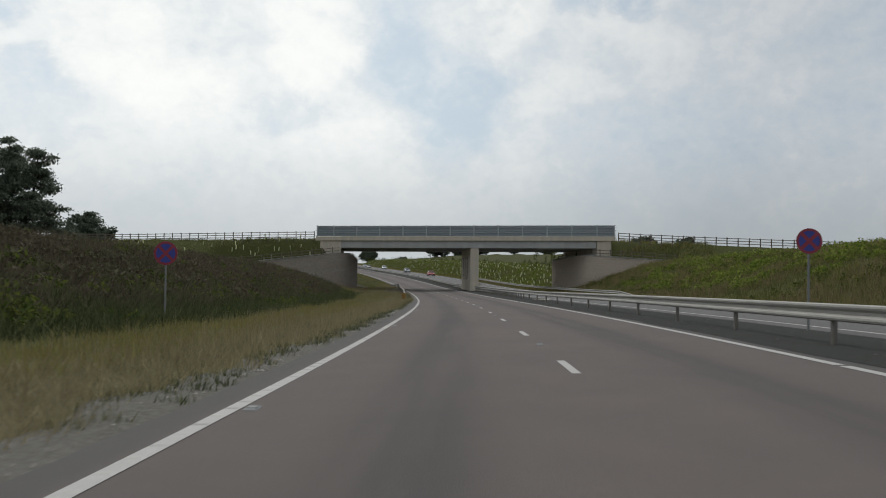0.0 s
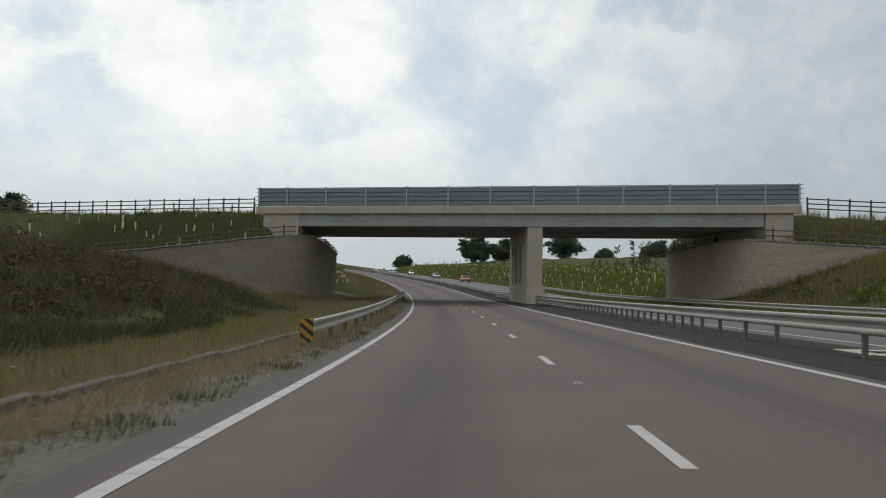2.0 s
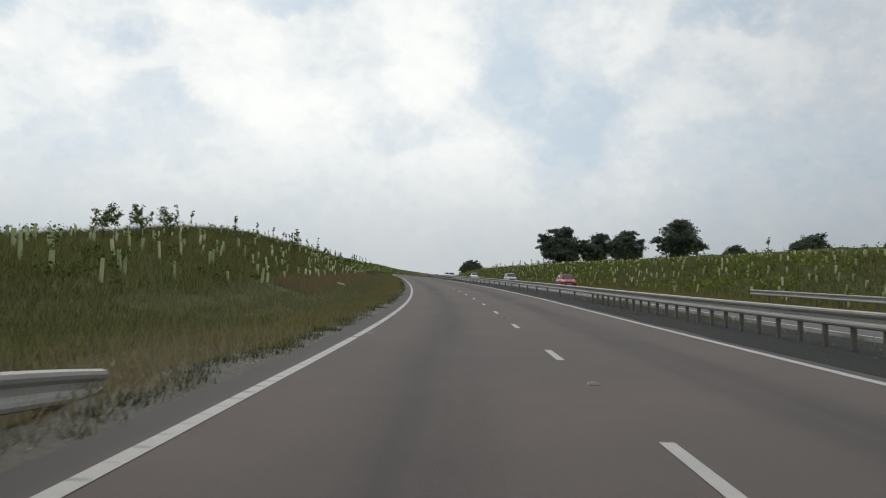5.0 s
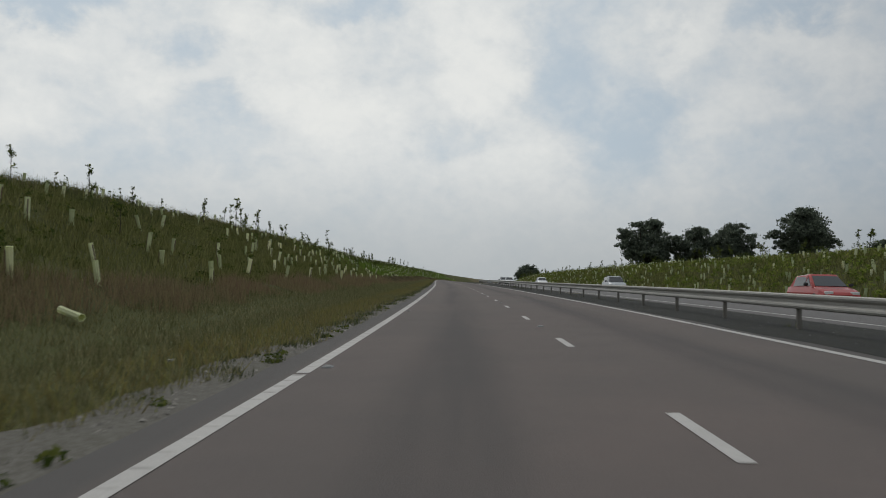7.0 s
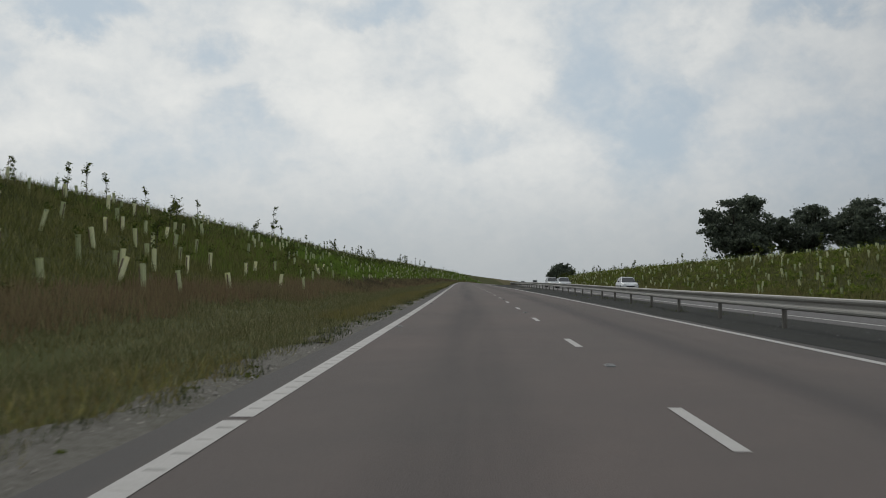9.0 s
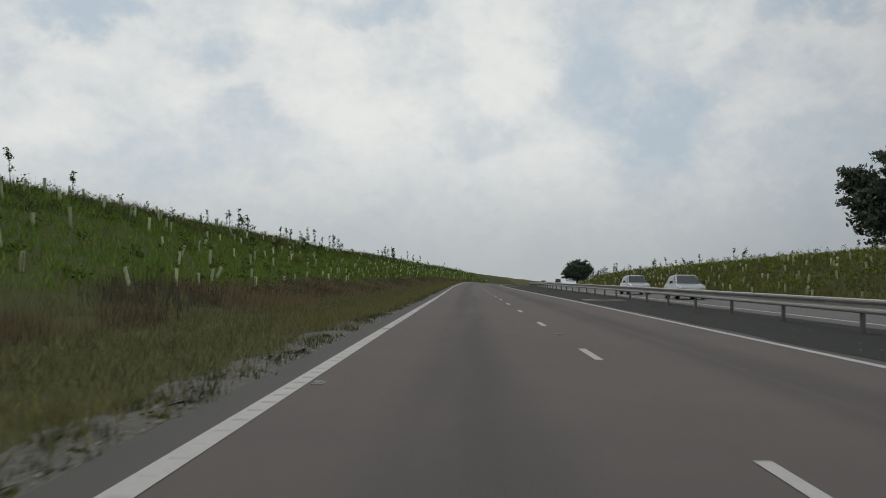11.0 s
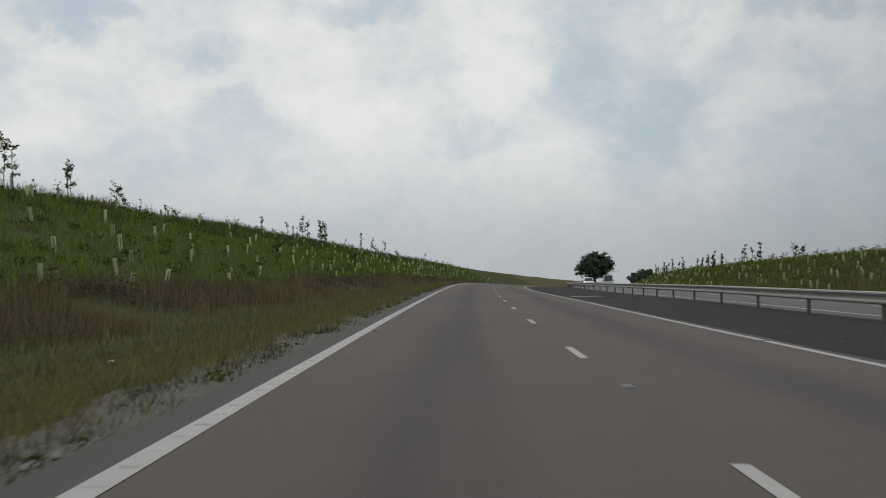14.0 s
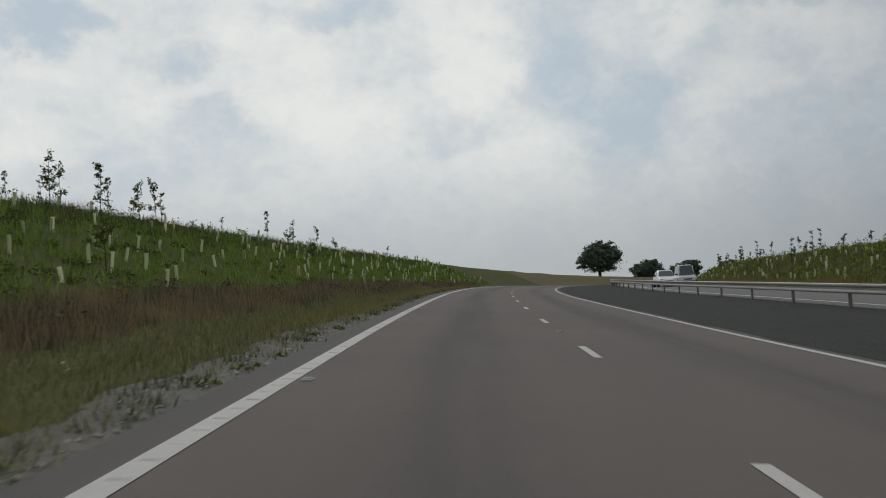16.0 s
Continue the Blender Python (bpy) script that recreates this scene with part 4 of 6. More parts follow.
# ---- fences ----
def rail_fence(name, path, label, gap=1.45, rails=(0.35, 0.72, 1.08), tall=1.22, side=0.06):
    """Posts and rails along world points."""
    p = np.array(path, float)
    d = np.concatenate([[0], np.cumsum(np.linalg.norm(np.diff(p[:, :2], axis=0), axis=1))])
    n = max(2, int(d[-1] / gap) + 1)
    at = np.linspace(0, d[-1], n)
    q = np.stack([np.interp(at, d, p[:, i]) for i in range(3)], -1)
    fence = thing(name, pose(*q[0]), label, "fence", "post and rail fences")
    me = bm_mesh("post", boxed(-0.06, -0.06, -0.45, 0.06, 0.06, tall, bevel=0.012), FENCE_WOOD)
    rng = random.Random(n)
    for a in q:
        part("post", me, None, fence, "", pose(*(a - q[0]), rng.uniform(-1.5, 1.5), rng.uniform(-1.5, 1.5), rng.uniform(0, 20)))
    for a, b in zip(q, q[1:]):
        for r in rails:
            va, vb = Vector(a - q[0]), Vector(b - q[0])
            w = (vb - va).normalized()
            off = Vector((w.y, -w.x, 0)) * side
            bm = bmesh.new()
            box(bm, -0.02, -0.045, 0, 0.02, 0.045, (vb - va).length + 0.08)
            m = Matrix.Translation(va + off + Vector((0, 0, r + rng.uniform(-0.015, 0.015)))) @ w.to_track_quat("Z", "Y").to_matrix().to_4x4()
            part("rail", bm, FENCE_WOOD, fence, "", m)
    return fence


def on_bridge_line(a, n, z):
    w = B @ Vector((a, n, z))
    return (w.x, w.y, w.z)


def bank_top(a):
    return float(np.interp(a, [-160, -60, -30, 0, 44, 60, 90, 160], [4.5, 5.4, 5.6, 6.15, 6.25, 5.55, 4.9, 3.5]))


rail_fence("post_and_rail_fence", [on_bridge_line(a, 0.5 + 0.02 * (-0.4 - a), bank_top(a) - 0.02) for a in (-0.45, -10, -20, -30, -45, -62)], "weathered timber post and rail fence on the bank")
rail_fence("post_and_rail_fence", [on_bridge_line(a, 0.5 + 0.02 * (a - 45.1), bank_top(a) - 0.02) for a in (45.1, 55, 70, 90)], "weathered timber post and rail fence on the bank")
rail_fence("post_and_rail_fence", [on_bridge_line(a, n, float(rim_at(a, n)) + 0.05) for a, n in ((4.0, 0.55), (2.6, -0.7), (0.5, -1.7), (-3, -2.05), (-8, -2.25), (-14, -2.35))], "weathered timber fence along the wing wall", rails=(0.4, 0.82), tall=1.0)
rail_fence("post_and_rail_fence", [on_bridge_line(a, n, float(rim_at(a, n)) + 0.05) for a, n in ((41.4, 0.55), (42.5, -0.5), (44.6, -1.2), (48, -1.5), (53, -1.7))], "weathered timber fence along the wing wall", rails=(0.4, 0.82), tall=1.0)
rail_fence("post_and_rail_fence", [on_bridge_line(a, n, float(side_rim(n)) - 0.12) for a, n in ((3.4, 8.2), (2.9, 10.6), (2.2, 12.6), (1.4, 13.6), (-0.6, 14.2), (-4.0, 14.5))], "weathered timber fence along the wing wall", rails=(0.35, 0.72), tall=0.95)
rail_fence("post_and_rail_fence", [on_bridge_line(a, n, float(rim_at(a, n)) - 0.1) for a, n in ((37.2, 9.6), (35.9, 12.4), (35.9, 13.5), (36.9, 14.2), (39.0, 14.6))], "weathered timber fence along the wing wall", rails=(0.35, 0.72), tall=0.95)

# ---- safety barriers ----
BOX_RAIL = [(-0.06, 0.445), (-0.115, 0.465), (-0.125, 0.50), (-0.115, 0.535), (-0.07, 0.575), (-0.07, 0.635), (-0.115, 0.675), (-0.125, 0.71), (-0.115, 0.745), (-0.06, 0.765), (0.0, 0.67), (0.0, 0.755), (-0.06, 0.75), (-0.10, 0.70), (-0.055, 0.64), (-0.055, 0.57), (-0.10, 0.50), (-0.055, 0.455), (0.0, 0.45), (0.0, 0.44)]


def barrier(name, stations, offset, posts, label, side=-1, low_rail=(), drop=(0, 0), post_off=0.03, low_start=0.0):
    """A steel beam on posts. side: -1 where the beam's face looks towards smaller offsets."""
    s = np.asarray(stations, float)
    o = offset(s)
    h = ground_plane(s, o)
    down = np.zeros_like(s)
    if drop[0]:
        down -= 0.6 * (1 - near_piece(s, s[0], s[0] + drop[0])) ** 1.5
    if low_start:
        down -= low_start * (1 - near_piece(s, s[0], s[0] + 32))
    if drop[1]:
        down -= 0.6 * near_piece(s, s[-1] - drop[1], s[-1]) ** 1.5
    pts = spot(s, o, h + down)
    root = pts[0].copy()
    ob = thing(name, pose(*root), label, "safety barrier", "safety barriers")
    prof = [(x * -side, z) for x, z in BOX_RAIL]
    part("beam", swept("beam", pts - root, prof, ZINC_OLD), ZINC_OLD, ob, "dull galvanised box beam")
    for a, b in low_rail:
        pick = (s >= a) & (s <= b)
        low = [(x * -side * 0.7, 0.16 + (z - 0.44) * 0.5) for x, z in BOX_RAIL]
        part("lower_beam", swept("lower_beam", pts[pick] - root, low, ZINC_OLD), ZINC_OLD, ob, "dull galvanised lower beam")
    bm = bmesh.new()
    box(bm, -0.05, -0.055, -0.35, -0.042, 0.055, 0.66)
    box(bm, -0.042, 0.047, -0.35, 0.05, 0.055, 0.66)
    box(bm, -0.042, -0.055, -0.35, 0.03, -0.047, 0.66)
    me = bm_mesh("post", bm, POST)
    bm = bmesh.new()
    box(bm, -0.06, -0.09, 0.60, 0.06, 0.09, 0.70)
    me_b = bm_mesh("bracket", bm, POST)
    for q in posts:
        oo = float(offset(np.array([q]))[0])
        dz = float(np.interp(q, s, down))
        w = spot(q, oo + post_off * -side, float(ground_plane(np.array([q]), np.array([oo]))[0]) + dz * 0.8)
        m = pose(*(w - root), 0, 0, yaw_at(q))
        po = part("post", me, None, ob, "", m)
        part("bracket", me_b, None, po)
    return ob


def ground_plane(s, o):
    return 0 * np.asarray(o) + 0.0


res_posts = [*np.arange(-60.3, 79, 5.9), *np.arange(80, 86, 2.3), *np.arange(86.5, 131, 1.2)]
barrier("safety_barrier", [*np.arange(-62, 131, 2.0), 131.3], reserve_barrier, res_posts, "galvanised steel safety barrier in the central reserve", low_rail=[(112, 131.4)])
res_posts = [*np.arange(146, 196, 1.25), *np.arange(200, 640, 5.35), *np.arange(644, 900, 8.0)]
barrier("safety_barrier", [145.2, *np.arange(146, 900, 2.0)], reserve_barrier, res_posts, "galvanised steel safety barrier in the central reserve", low_rail=[(145, 158)])
barrier("safety_barrier", np.arange(79.8, 160.1, 1.0), lambda s: -4.95 + 0.65 * near_piece(s, 128, 150) - 1.0 * near_piece(s, 152, 160), [80.6, *np.arange(84.0, 158, 3.6)], "galvanised steel safety barrier on the verge beside the road", side=1, drop=(0, 9), low_start=0.17)
barrier("safety_barrier", np.arange(84, 207, 2.0), lambda s: far_line(s) + 8.9, [*np.arange(85, 206, 3.2)], "galvanised steel safety barrier beside the far carriageway", side=-1, drop=(10, 0))


# ---- hazard marker at the start of the verge barrier ----
def hazard_marker(m):
    ob = thing("hazard_marker", m, "orange and black striped hazard marker plate", "hazard marker")
    part("plate", boxed(-0.15, -0.006, 0.05, 0.15, 0.012, 0.68, bevel=0.004), YELLOW, ob)
    for i in range(-2, 6):
        # bars rising to the left, cut off at the plate's edges
        z0 = 0.05 + i * 0.22
        poly = []
        for x in np.linspace(-0.146, 0.146, 9):
            poly.append((x, z0 - (x + 0.146) * 0.8))
        lo = [(x, min(max(z, 0.06), 0.67)) for x, z in poly]
        hi = [(x, min(max(z + 0.11, 0.06), 0.67)) for x, z in poly]
        if max(h[1] - l[1] for l, h in zip(lo, hi)) < 0.02:
            continue
        v = [(x, -0.0085, z) for x, z in lo] + [(x, -0.0085, z) for x, z in hi]
        part("stripe", mesh_of("stripe", v, [(j, j + 1, 10 + j, 9 + j) for j in range(8)], [BLACK]), None, ob, "black diagonal stripe")
    part("stake", boxed(-0.03, 0.012, -0.4, 0.03, 0.06, 0.62), POST, ob)
    return ob


hazard_marker(Matrix.Translation(Vector(spot(79.5, -4.92, -0.04))) @ pose(0, 0, 0, 0, 0, yaw_at(83)))


# ---- clearway signs: blue disc, red ring and cross ----
def clearway_sign(m, tall, r=0.375, name="clearway_sign"):
    ob = thing(name, m, "round blue no-stopping sign with red ring and cross", "road sign", "no-stopping signs")
    c = tall
    bm = bmesh.new()
    cyl(bm, (0, 0.05, -0.5), (0, 0.05, c + 0.25), 0.03, n=10)
    part("pole", bm, SIGN_BACK, ob, "grey steel pole")
    bm = bmesh.new()
    cyl(bm, (0, 0.0, c), (0, 0.012, c), r, n=40)
    plate = part("plate", bm, SIGN_BACK, ob)
    bm = bmesh.new()
    cyl(bm, (0, -0.004, c), (0, -0.0005, c), r * 0.85, n=40)
    part("face", bm, BLUE, plate, "blue disc")
    ring = [(r * math.sin(a), y, c + r * math.cos(a)) for y, r in ((-0.006, r * 0.99), (-0.006, r * 0.80)) for a in np.linspace(0, 2 * np.pi, 41)[:-1]]
    part("ring", mesh_of("ring", ring, [(i, (i + 1) % 40, 40 + (i + 1) % 40, 40 + i) for i in range(40)], [RED]), None, plate, "red rim")
    for ang in (45, -45):
        bm = bmesh.new()
        box(bm, -0.045, -0.0075 if ang > 0 else -0.0068, -r * 0.84, 0.045, -0.0042, r * 0.84)
        part("bar", bm, RED, plate, "red cross bar", pose(0, 0, c, 0, ang, 0))
    return ob


clearway_sign(Matrix.Translation(Vector(spot(27.9, -10.75, float(ground_h(27.9, -10.75))))) @ pose(0, 0, 0, 0, 0, yaw_at(20) + 3), 2.25)
clearway_sign(Matrix.Translation(Vector(spot(22.6, 7.3, 0))) @ pose(0, 0, 0, 0, 0, yaw_at(20) - 4), 2.26, 0.325)

# ---- plants ----
RNG = np.random.default_rng(11)


def scatter(n, s0, s1, u0, u1, rng=RNG):
    """Random stations and offsets in a band; u0 and u1 may be functions of s."""
    s = rng.uniform(s0, s1, n)
    a = u0(s) if callable(u0) else u0
    b = u1(s) if callable(u1) else u1
    return s, a + (b - a) * rng.random(n)


def patchy(p, scale, seed, cut):
    """Keeps the points where a slow noise is above cut."""
    keep = np.array([noise.noise((x * scale, y * scale, seed)) > cut for x, y in p[:, :2]])
    return p[keep]


def on_ground(s, u):
    return ground(s, u)


def blades(name, points, count, tall, wide, spread, material, label, category="grass", lean=0.35, rng=RNG):
    """Tufts of grass: count narrow leaves at every point, as one object."""
    n = len(points) * count
    base = np.repeat(points, count, axis=0) + np.concatenate([rng.normal(0, spread, (n, 2)), np.zeros((n, 1))], 1)
    h = tall[0] + (tall[1] - tall[0]) * rng.random(n) ** 1.5
    ang = rng.uniform(0, 2 * np.pi, n)
    side = np.stack([np.cos(ang), np.sin(ang), 0 * ang], -1) * (wide * (0.6 + 0.8 * rng.random(n)))[:, None]
    tip = base + np.stack([rng.normal(0, lean, n) * h, rng.normal(0, lean, n) * h, h], -1)
    base[:, 2] -= 0.05
    v = np.stack([base - side, base + side, tip], 1).reshape(-1, 3)
    return tagged(new(name, fast_mesh(name, v, np.arange(len(v)), 3, material)), label, category, "", "stuff")


def leaf_quads(points, size, rng, flat=0.0):
    n = len(points)
    a = rng.normal(0, 1, (n, 3))
    a /= np.linalg.norm(a, axis=1)[:, None]
    b = np.cross(a, rng.normal(0, 1, (n, 3)))
    b /= np.linalg.norm(b, axis=1)[:, None]
    sz = (size * (0.6 + 0.8 * rng.random(n)))[:, None]
    return np.stack([points - a * sz, points + b * sz * 0.55, points + a * sz, points - b * sz * 0.55], 1).reshape(-1, 3)


def bush_field(name, points, radius, leaves, size, material, label, rng=RNG, squash=0.75):
    """Low bushes: a cloud of leaves round every point, as one object."""
    pts = []
    for p in points:
        r = radius[0] + (radius[1] - radius[0]) * rng.random()
        d = rng.normal(0, 1, (leaves, 3))
        d /= np.linalg.norm(d, axis=1)[:, None]
        d[:, 2] = np.abs(d[:, 2])
        pts.append(p + d * (r * (0.45 + 0.6 * rng.random(leaves)))[:, None] * np.array([1, 1, squash]))
    v = leaf_quads(np.concatenate(pts), size, rng)
    return tagged(new(name, fast_mesh(name, v, np.arange(len(v)), 4, material)), label, "bushes", "", "stuff")


def off_bare(s, u, keep=0.12):
    """Leaves out most points on the bare ground beneath the bridge."""
    bare = (s > 121) & (s < 147) & (u > -7.3 + 0.3 * np.sin(s)) & (u < -4.0)
    ok = ~bare | (RNG.random(len(s)) < keep)
    return s[ok], u[ok]


# verge on our side: dry grass by the road, greener further out
verge_edge = lambda s: -4.56 + 0.2 * smooth01(s, 330, 365) + 0.42 * smooth01(s, 60, 75) * (1 - smooth01(s, 150, 165)) - 0.14 * np.sin(s * 0.9) - 0.14 * np.sin(s * 2.3 + 1) - 0.1 * np.sin(s * 0.21)
s_, u_ = off_bare(*scatter(16000, -6, 170, verge_edge, -7.6))
blades("verge_grass", on_ground(s_, u_), 6, (0.06, 0.26), 0.011, 0.10, BLADE_STRAW, "short dry straw-coloured verge grass", lean=0.6)
s_, u_ = scatter(36000, 165, 600, verge_edge, -7.8)
blades("verge_grass", on_ground(s_, u_), 5, (0.05, 0.2), 0.012, 0.10, BLADE_VERGE, "short olive and straw verge grass")
s_, u_ = scatter(9000, -6, 112, -6.4, -10.8)
blades("verge_grass", on_ground(s_, u_), 6, (0.08, 0.32), 0.012, 0.12, BLADE_DRY, "rough straw and green verge grass", lean=0.5)
s_, u_ = off_bare(*scatter(28000, 60, 600, -6.6, lambda s: -10.4 + 0.8 * smooth01(s, 300, 360)))
blades("verge_grass", on_ground(s_, u_), 6, (0.08, 0.26), 0.013, 0.12, BLADE_VERGE, "rough olive verge grass", lean=0.5)
s_, u_ = off_bare(*scatter(2800, -6, 175, verge_edge, -10.0))
blades("dry_stems", patchy(on_ground(s_, u_), 0.25, 3.0, -0.05), 5, (0.3, 0.62), 0.006, 0.10, BLADE_STRAW, "tall dry grass stems on the verge", lean=0.15)
s_, u_ = scatter(15000, 165, 600, verge_edge, -6.3)
blades("verge_grass", patchy(on_ground(s_, u_), 0.05, 21.0, -0.25), 6, (0.06, 0.26), 0.011, 0.10, BLADE_DRY, "short pale dry verge grass", lean=0.55)
# low grass at the shoulder's ragged rim
s_, u_ = off_bare(*scatter(14000, -6, 600, lambda s: np.minimum(verge_edge(s) + 0.16, -4.14), lambda s: verge_edge(s) - 0.25))
blades("rim_grass", patchy(on_ground(s_, u_), 0.6, 8.0, -0.12), 7, (0.04, 0.15), 0.012, 0.07, BLADE_DEEP, "low dark grass creeping over the shoulder")
s_, u_ = scatter(900, -6, 600, -4.22, -4.7)
blades("shoulder_weeds", patchy(on_ground(s_, u_), 0.5, 2.0, 0.0), 40, (0.05, 0.16), 0.014, 0.10, BLADE_DEEP, "small weed tufts on the stony shoulder", "weeds")
s_, u_ = scatter(420, 200, 600, -4.2, -4.62)
bush_field("edge_tufts", patchy(on_ground(s_, u_), 0.25, 4.9, -0.1), (0.06, 0.17), 26, 0.035, LEAF_SAP, "dark weed tufts rooted in the asphalt's ragged edge", squash=0.7)
# loose stones on the shoulder
def pebbles(name, points, size, material, label, rng):
    n = len(points)
    base = np.array([(1, 0, 0), (0, 1, 0), (-1, 0, 0), (0, -1, 0), (0, 0, 0.8)])
    sc = (size[0] + (size[1] - size[0]) * rng.random(n) ** 2)[:, None, None] * rng.uniform(0.6, 1.3, (n, 5, 3))
    v = (points[:, None, :] + base[None] * sc).reshape(-1, 3)
    tri = np.array([0, 1, 4, 1, 2, 4, 2, 3, 4, 3, 0, 4])
    f = (np.arange(n)[:, None] * 5 + tri[None]).ravel()
    return tagged(new(name, fast_mesh(name, v, f, 3, material)), label, "stones", "", "stuff")


s_, u_ = scatter(22000, -6, 600, lambda s: np.minimum(verge_edge(s) + 0.42, -4.16), lambda s: np.minimum(verge_edge(s) - 0.3, -4.4))
clean = (s_ > 62) & (s_ < 162) & (RNG.random(len(s_)) < 0.88)
s_, u_ = s_[~clean], u_[~clean]
pebbles("shoulder_stones", spot(s_, u_, 0.0), (0.008, 0.035), PEBBLE, "loose grey stones along the asphalt edge", RNG)
s_, u_ = scatter(9000, -6, 600, 4.5, lambda s: far_line(s) - 0.9)
pebbles("reserve_stones", spot(s_, u_, 0.01), (0.01, 0.04), PEBBLE_DARK, "loose dark stones in the reserve", RNG)
# reddish dock and dead weeds along the foot of the slope
rust_lo = lambda s: -9.15 - 0.9 * (1 - smooth01(s, 300, 360)) - 0.35 * np.sin(s * 0.23) - 0.25 * np.sin(s * 0.71)
rust_hi = lambda s: -12.15 - 0.3 * np.sin(s * 0.19 + 1) - 0.2 * np.sin(s * 0.6)
s_, u_ = scatter(28000, 204, 640, rust_lo, rust_hi)
blades("rusty_weeds", patchy(on_ground(s_, u_), 0.16, 1.0, -0.22), 6, (0.15, 0.6), 0.012, 0.18, BLADE_RUST, "tall reddish brown dead weeds at the slope's foot", "weeds", lean=0.22)
s_, u_ = scatter(8000, 340, 640, rust_lo, rust_hi)
blades("dark_weeds", patchy(on_ground(s_, u_), 0.22, 12.0, -0.02), 6, (0.2, 0.65), 0.014, 0.2, BLADE_SCRUB, "dark brown dead weed clumps at the slope's foot", "weeds", lean=0.2)
s_, u_ = scatter(9000, 160, 420, lambda s: rust_lo(s) + 0.7, rust_hi)
blades("foot_grass", patchy(on_ground(s_, u_), 0.3, 15.0, -0.05), 6, (0.1, 0.34), 0.013, 0.15, BLADE_VERGE, "rough grass among the dead weeds")
s_, u_ = scatter(170, 380, 640, lambda s: rust_lo(s) - 0.6, rust_hi)
bush_field("dock_clumps", patchy(on_ground(s_, u_), 0.1, 3.3, -0.15), (0.3, 0.75), 70, 0.06, BLADE_SCRUB, "dark brown seeded dock clumps at the slope's foot", squash=1.2)
# the planted slope on our side
s_, u_ = scatter(40000, 162, 356, lambda s: rust_hi(s) + 0.3, -27)
blades("slope_grass", on_ground(s_, u_), 6, (0.15, 0.5), 0.017, 0.17, BLADE_GREEN, "rough green grass on the cutting slope")
s_, u_ = scatter(56000, 318, 660, lambda s: rust_hi(s) + 0.15, -28)
blades("slope_grass", on_ground(s_, u_), 5, (0.12, 0.42), 0.021, 0.17, BLADE_LUSH, "lush green grass on the cutting slope")
s_, u_ = scatter(1500, 165, 640, -12.0, -27)
bush_field("slope_weeds", patchy(on_ground(s_, u_), 0.08, 6.0, -0.25), (0.25, 0.6), 45, 0.075, LEAF_SAP, "low dark leafy weeds on the cutting slope")
s_, u_ = scatter(1500, 205, 640, -22.5, -27)
bush_field("crest_weeds", patchy(on_ground(s_, u_), 0.06, 2.0, -0.1), (0.25, 0.7), 46, 0.055, LEAF_CREST, "tangled weeds along the slope's crest", squash=1.1)
s_, u_ = scatter(3600, 200, 640, -21.5, -27)
blades("crest_stems", patchy(on_ground(s_, u_), 0.12, 41.0, -0.2), 10, (0.35, 0.95), 0.012, 0.25, BLADE_CREST, "tall stems along the slope's crest", lean=0.15)
s_, u_ = scatter(5000, 185, 350, -12.4, -26)
blades("slope_tussocks", patchy(on_ground(s_, u_), 0.45, 31.0, 0.12), 9, (0.3, 0.75), 0.018, 0.16, BLADE_GREEN, "taller grass tussocks on the cutting slope", lean=0.3)
s_, u_ = scatter(9000, 185, 660, -19.0, -27)
blades("crest_growth", patchy(on_ground(s_, u_), 0.2, 23.0, -0.1), 8, (0.3, 0.8), 0.016, 0.2, BLADE_DEEP, "dark rough growth below the slope's crest", "weeds", lean=0.25)
# dark scrub on the mound before the bridge
s_, u_ = scatter(19000, -12, 114, lambda s: -12.3 + 0 * s, -26)
p_ = on_ground(s_, u_)
blades("mound_scrub", p_, 7, (0.2, 0.75), 0.018, 0.22, BLADE_SCRUB, "dense dark brown scrub on the mound", "scrub", lean=0.55)
s_, u_ = scatter(13000, -12, 112, -10.2, lambda s: np.interp(s, [30, 75], [-15.4, -12.6]) - 1.4 * np.sin(s * 0.13) - 0.8 * np.sin(s * 0.41))
blades("mound_greenery", patchy(on_ground(s_, u_), 0.16, 5.0, -0.2), 7, (0.15, 0.55), 0.02, 0.2, BLADE_DEEP, "dark green growth at the mound's foot", "weeds", lean=0.55)
s_, u_ = scatter(240, -10, 100, -12.5, -24)
bush_field("mound_bushes", on_ground(s_, u_), (0.4, 0.9), 90, 0.09, LEAF_SAP, "dark leafy bushes on the mound")
s_, u_ = scatter(620, -12, 112, -13.0, -25)
bush_field("scrub_clumps", patchy(on_ground(s_, u_), 0.12, 13.0, -0.25), (0.4, 0.95), 80, 0.10, BLADE_SCRUB, "rounded clumps of dark brown scrub on the mound")
s_, u_ = scatter(260, -12, 112, -10.6, -15.5)
bush_field("foot_clumps", patchy(on_ground(s_, u_), 0.14, 19.0, -0.1), (0.3, 0.7), 70, 0.08, LEAF_SAP, "leafy dark green clumps at the mound's foot")
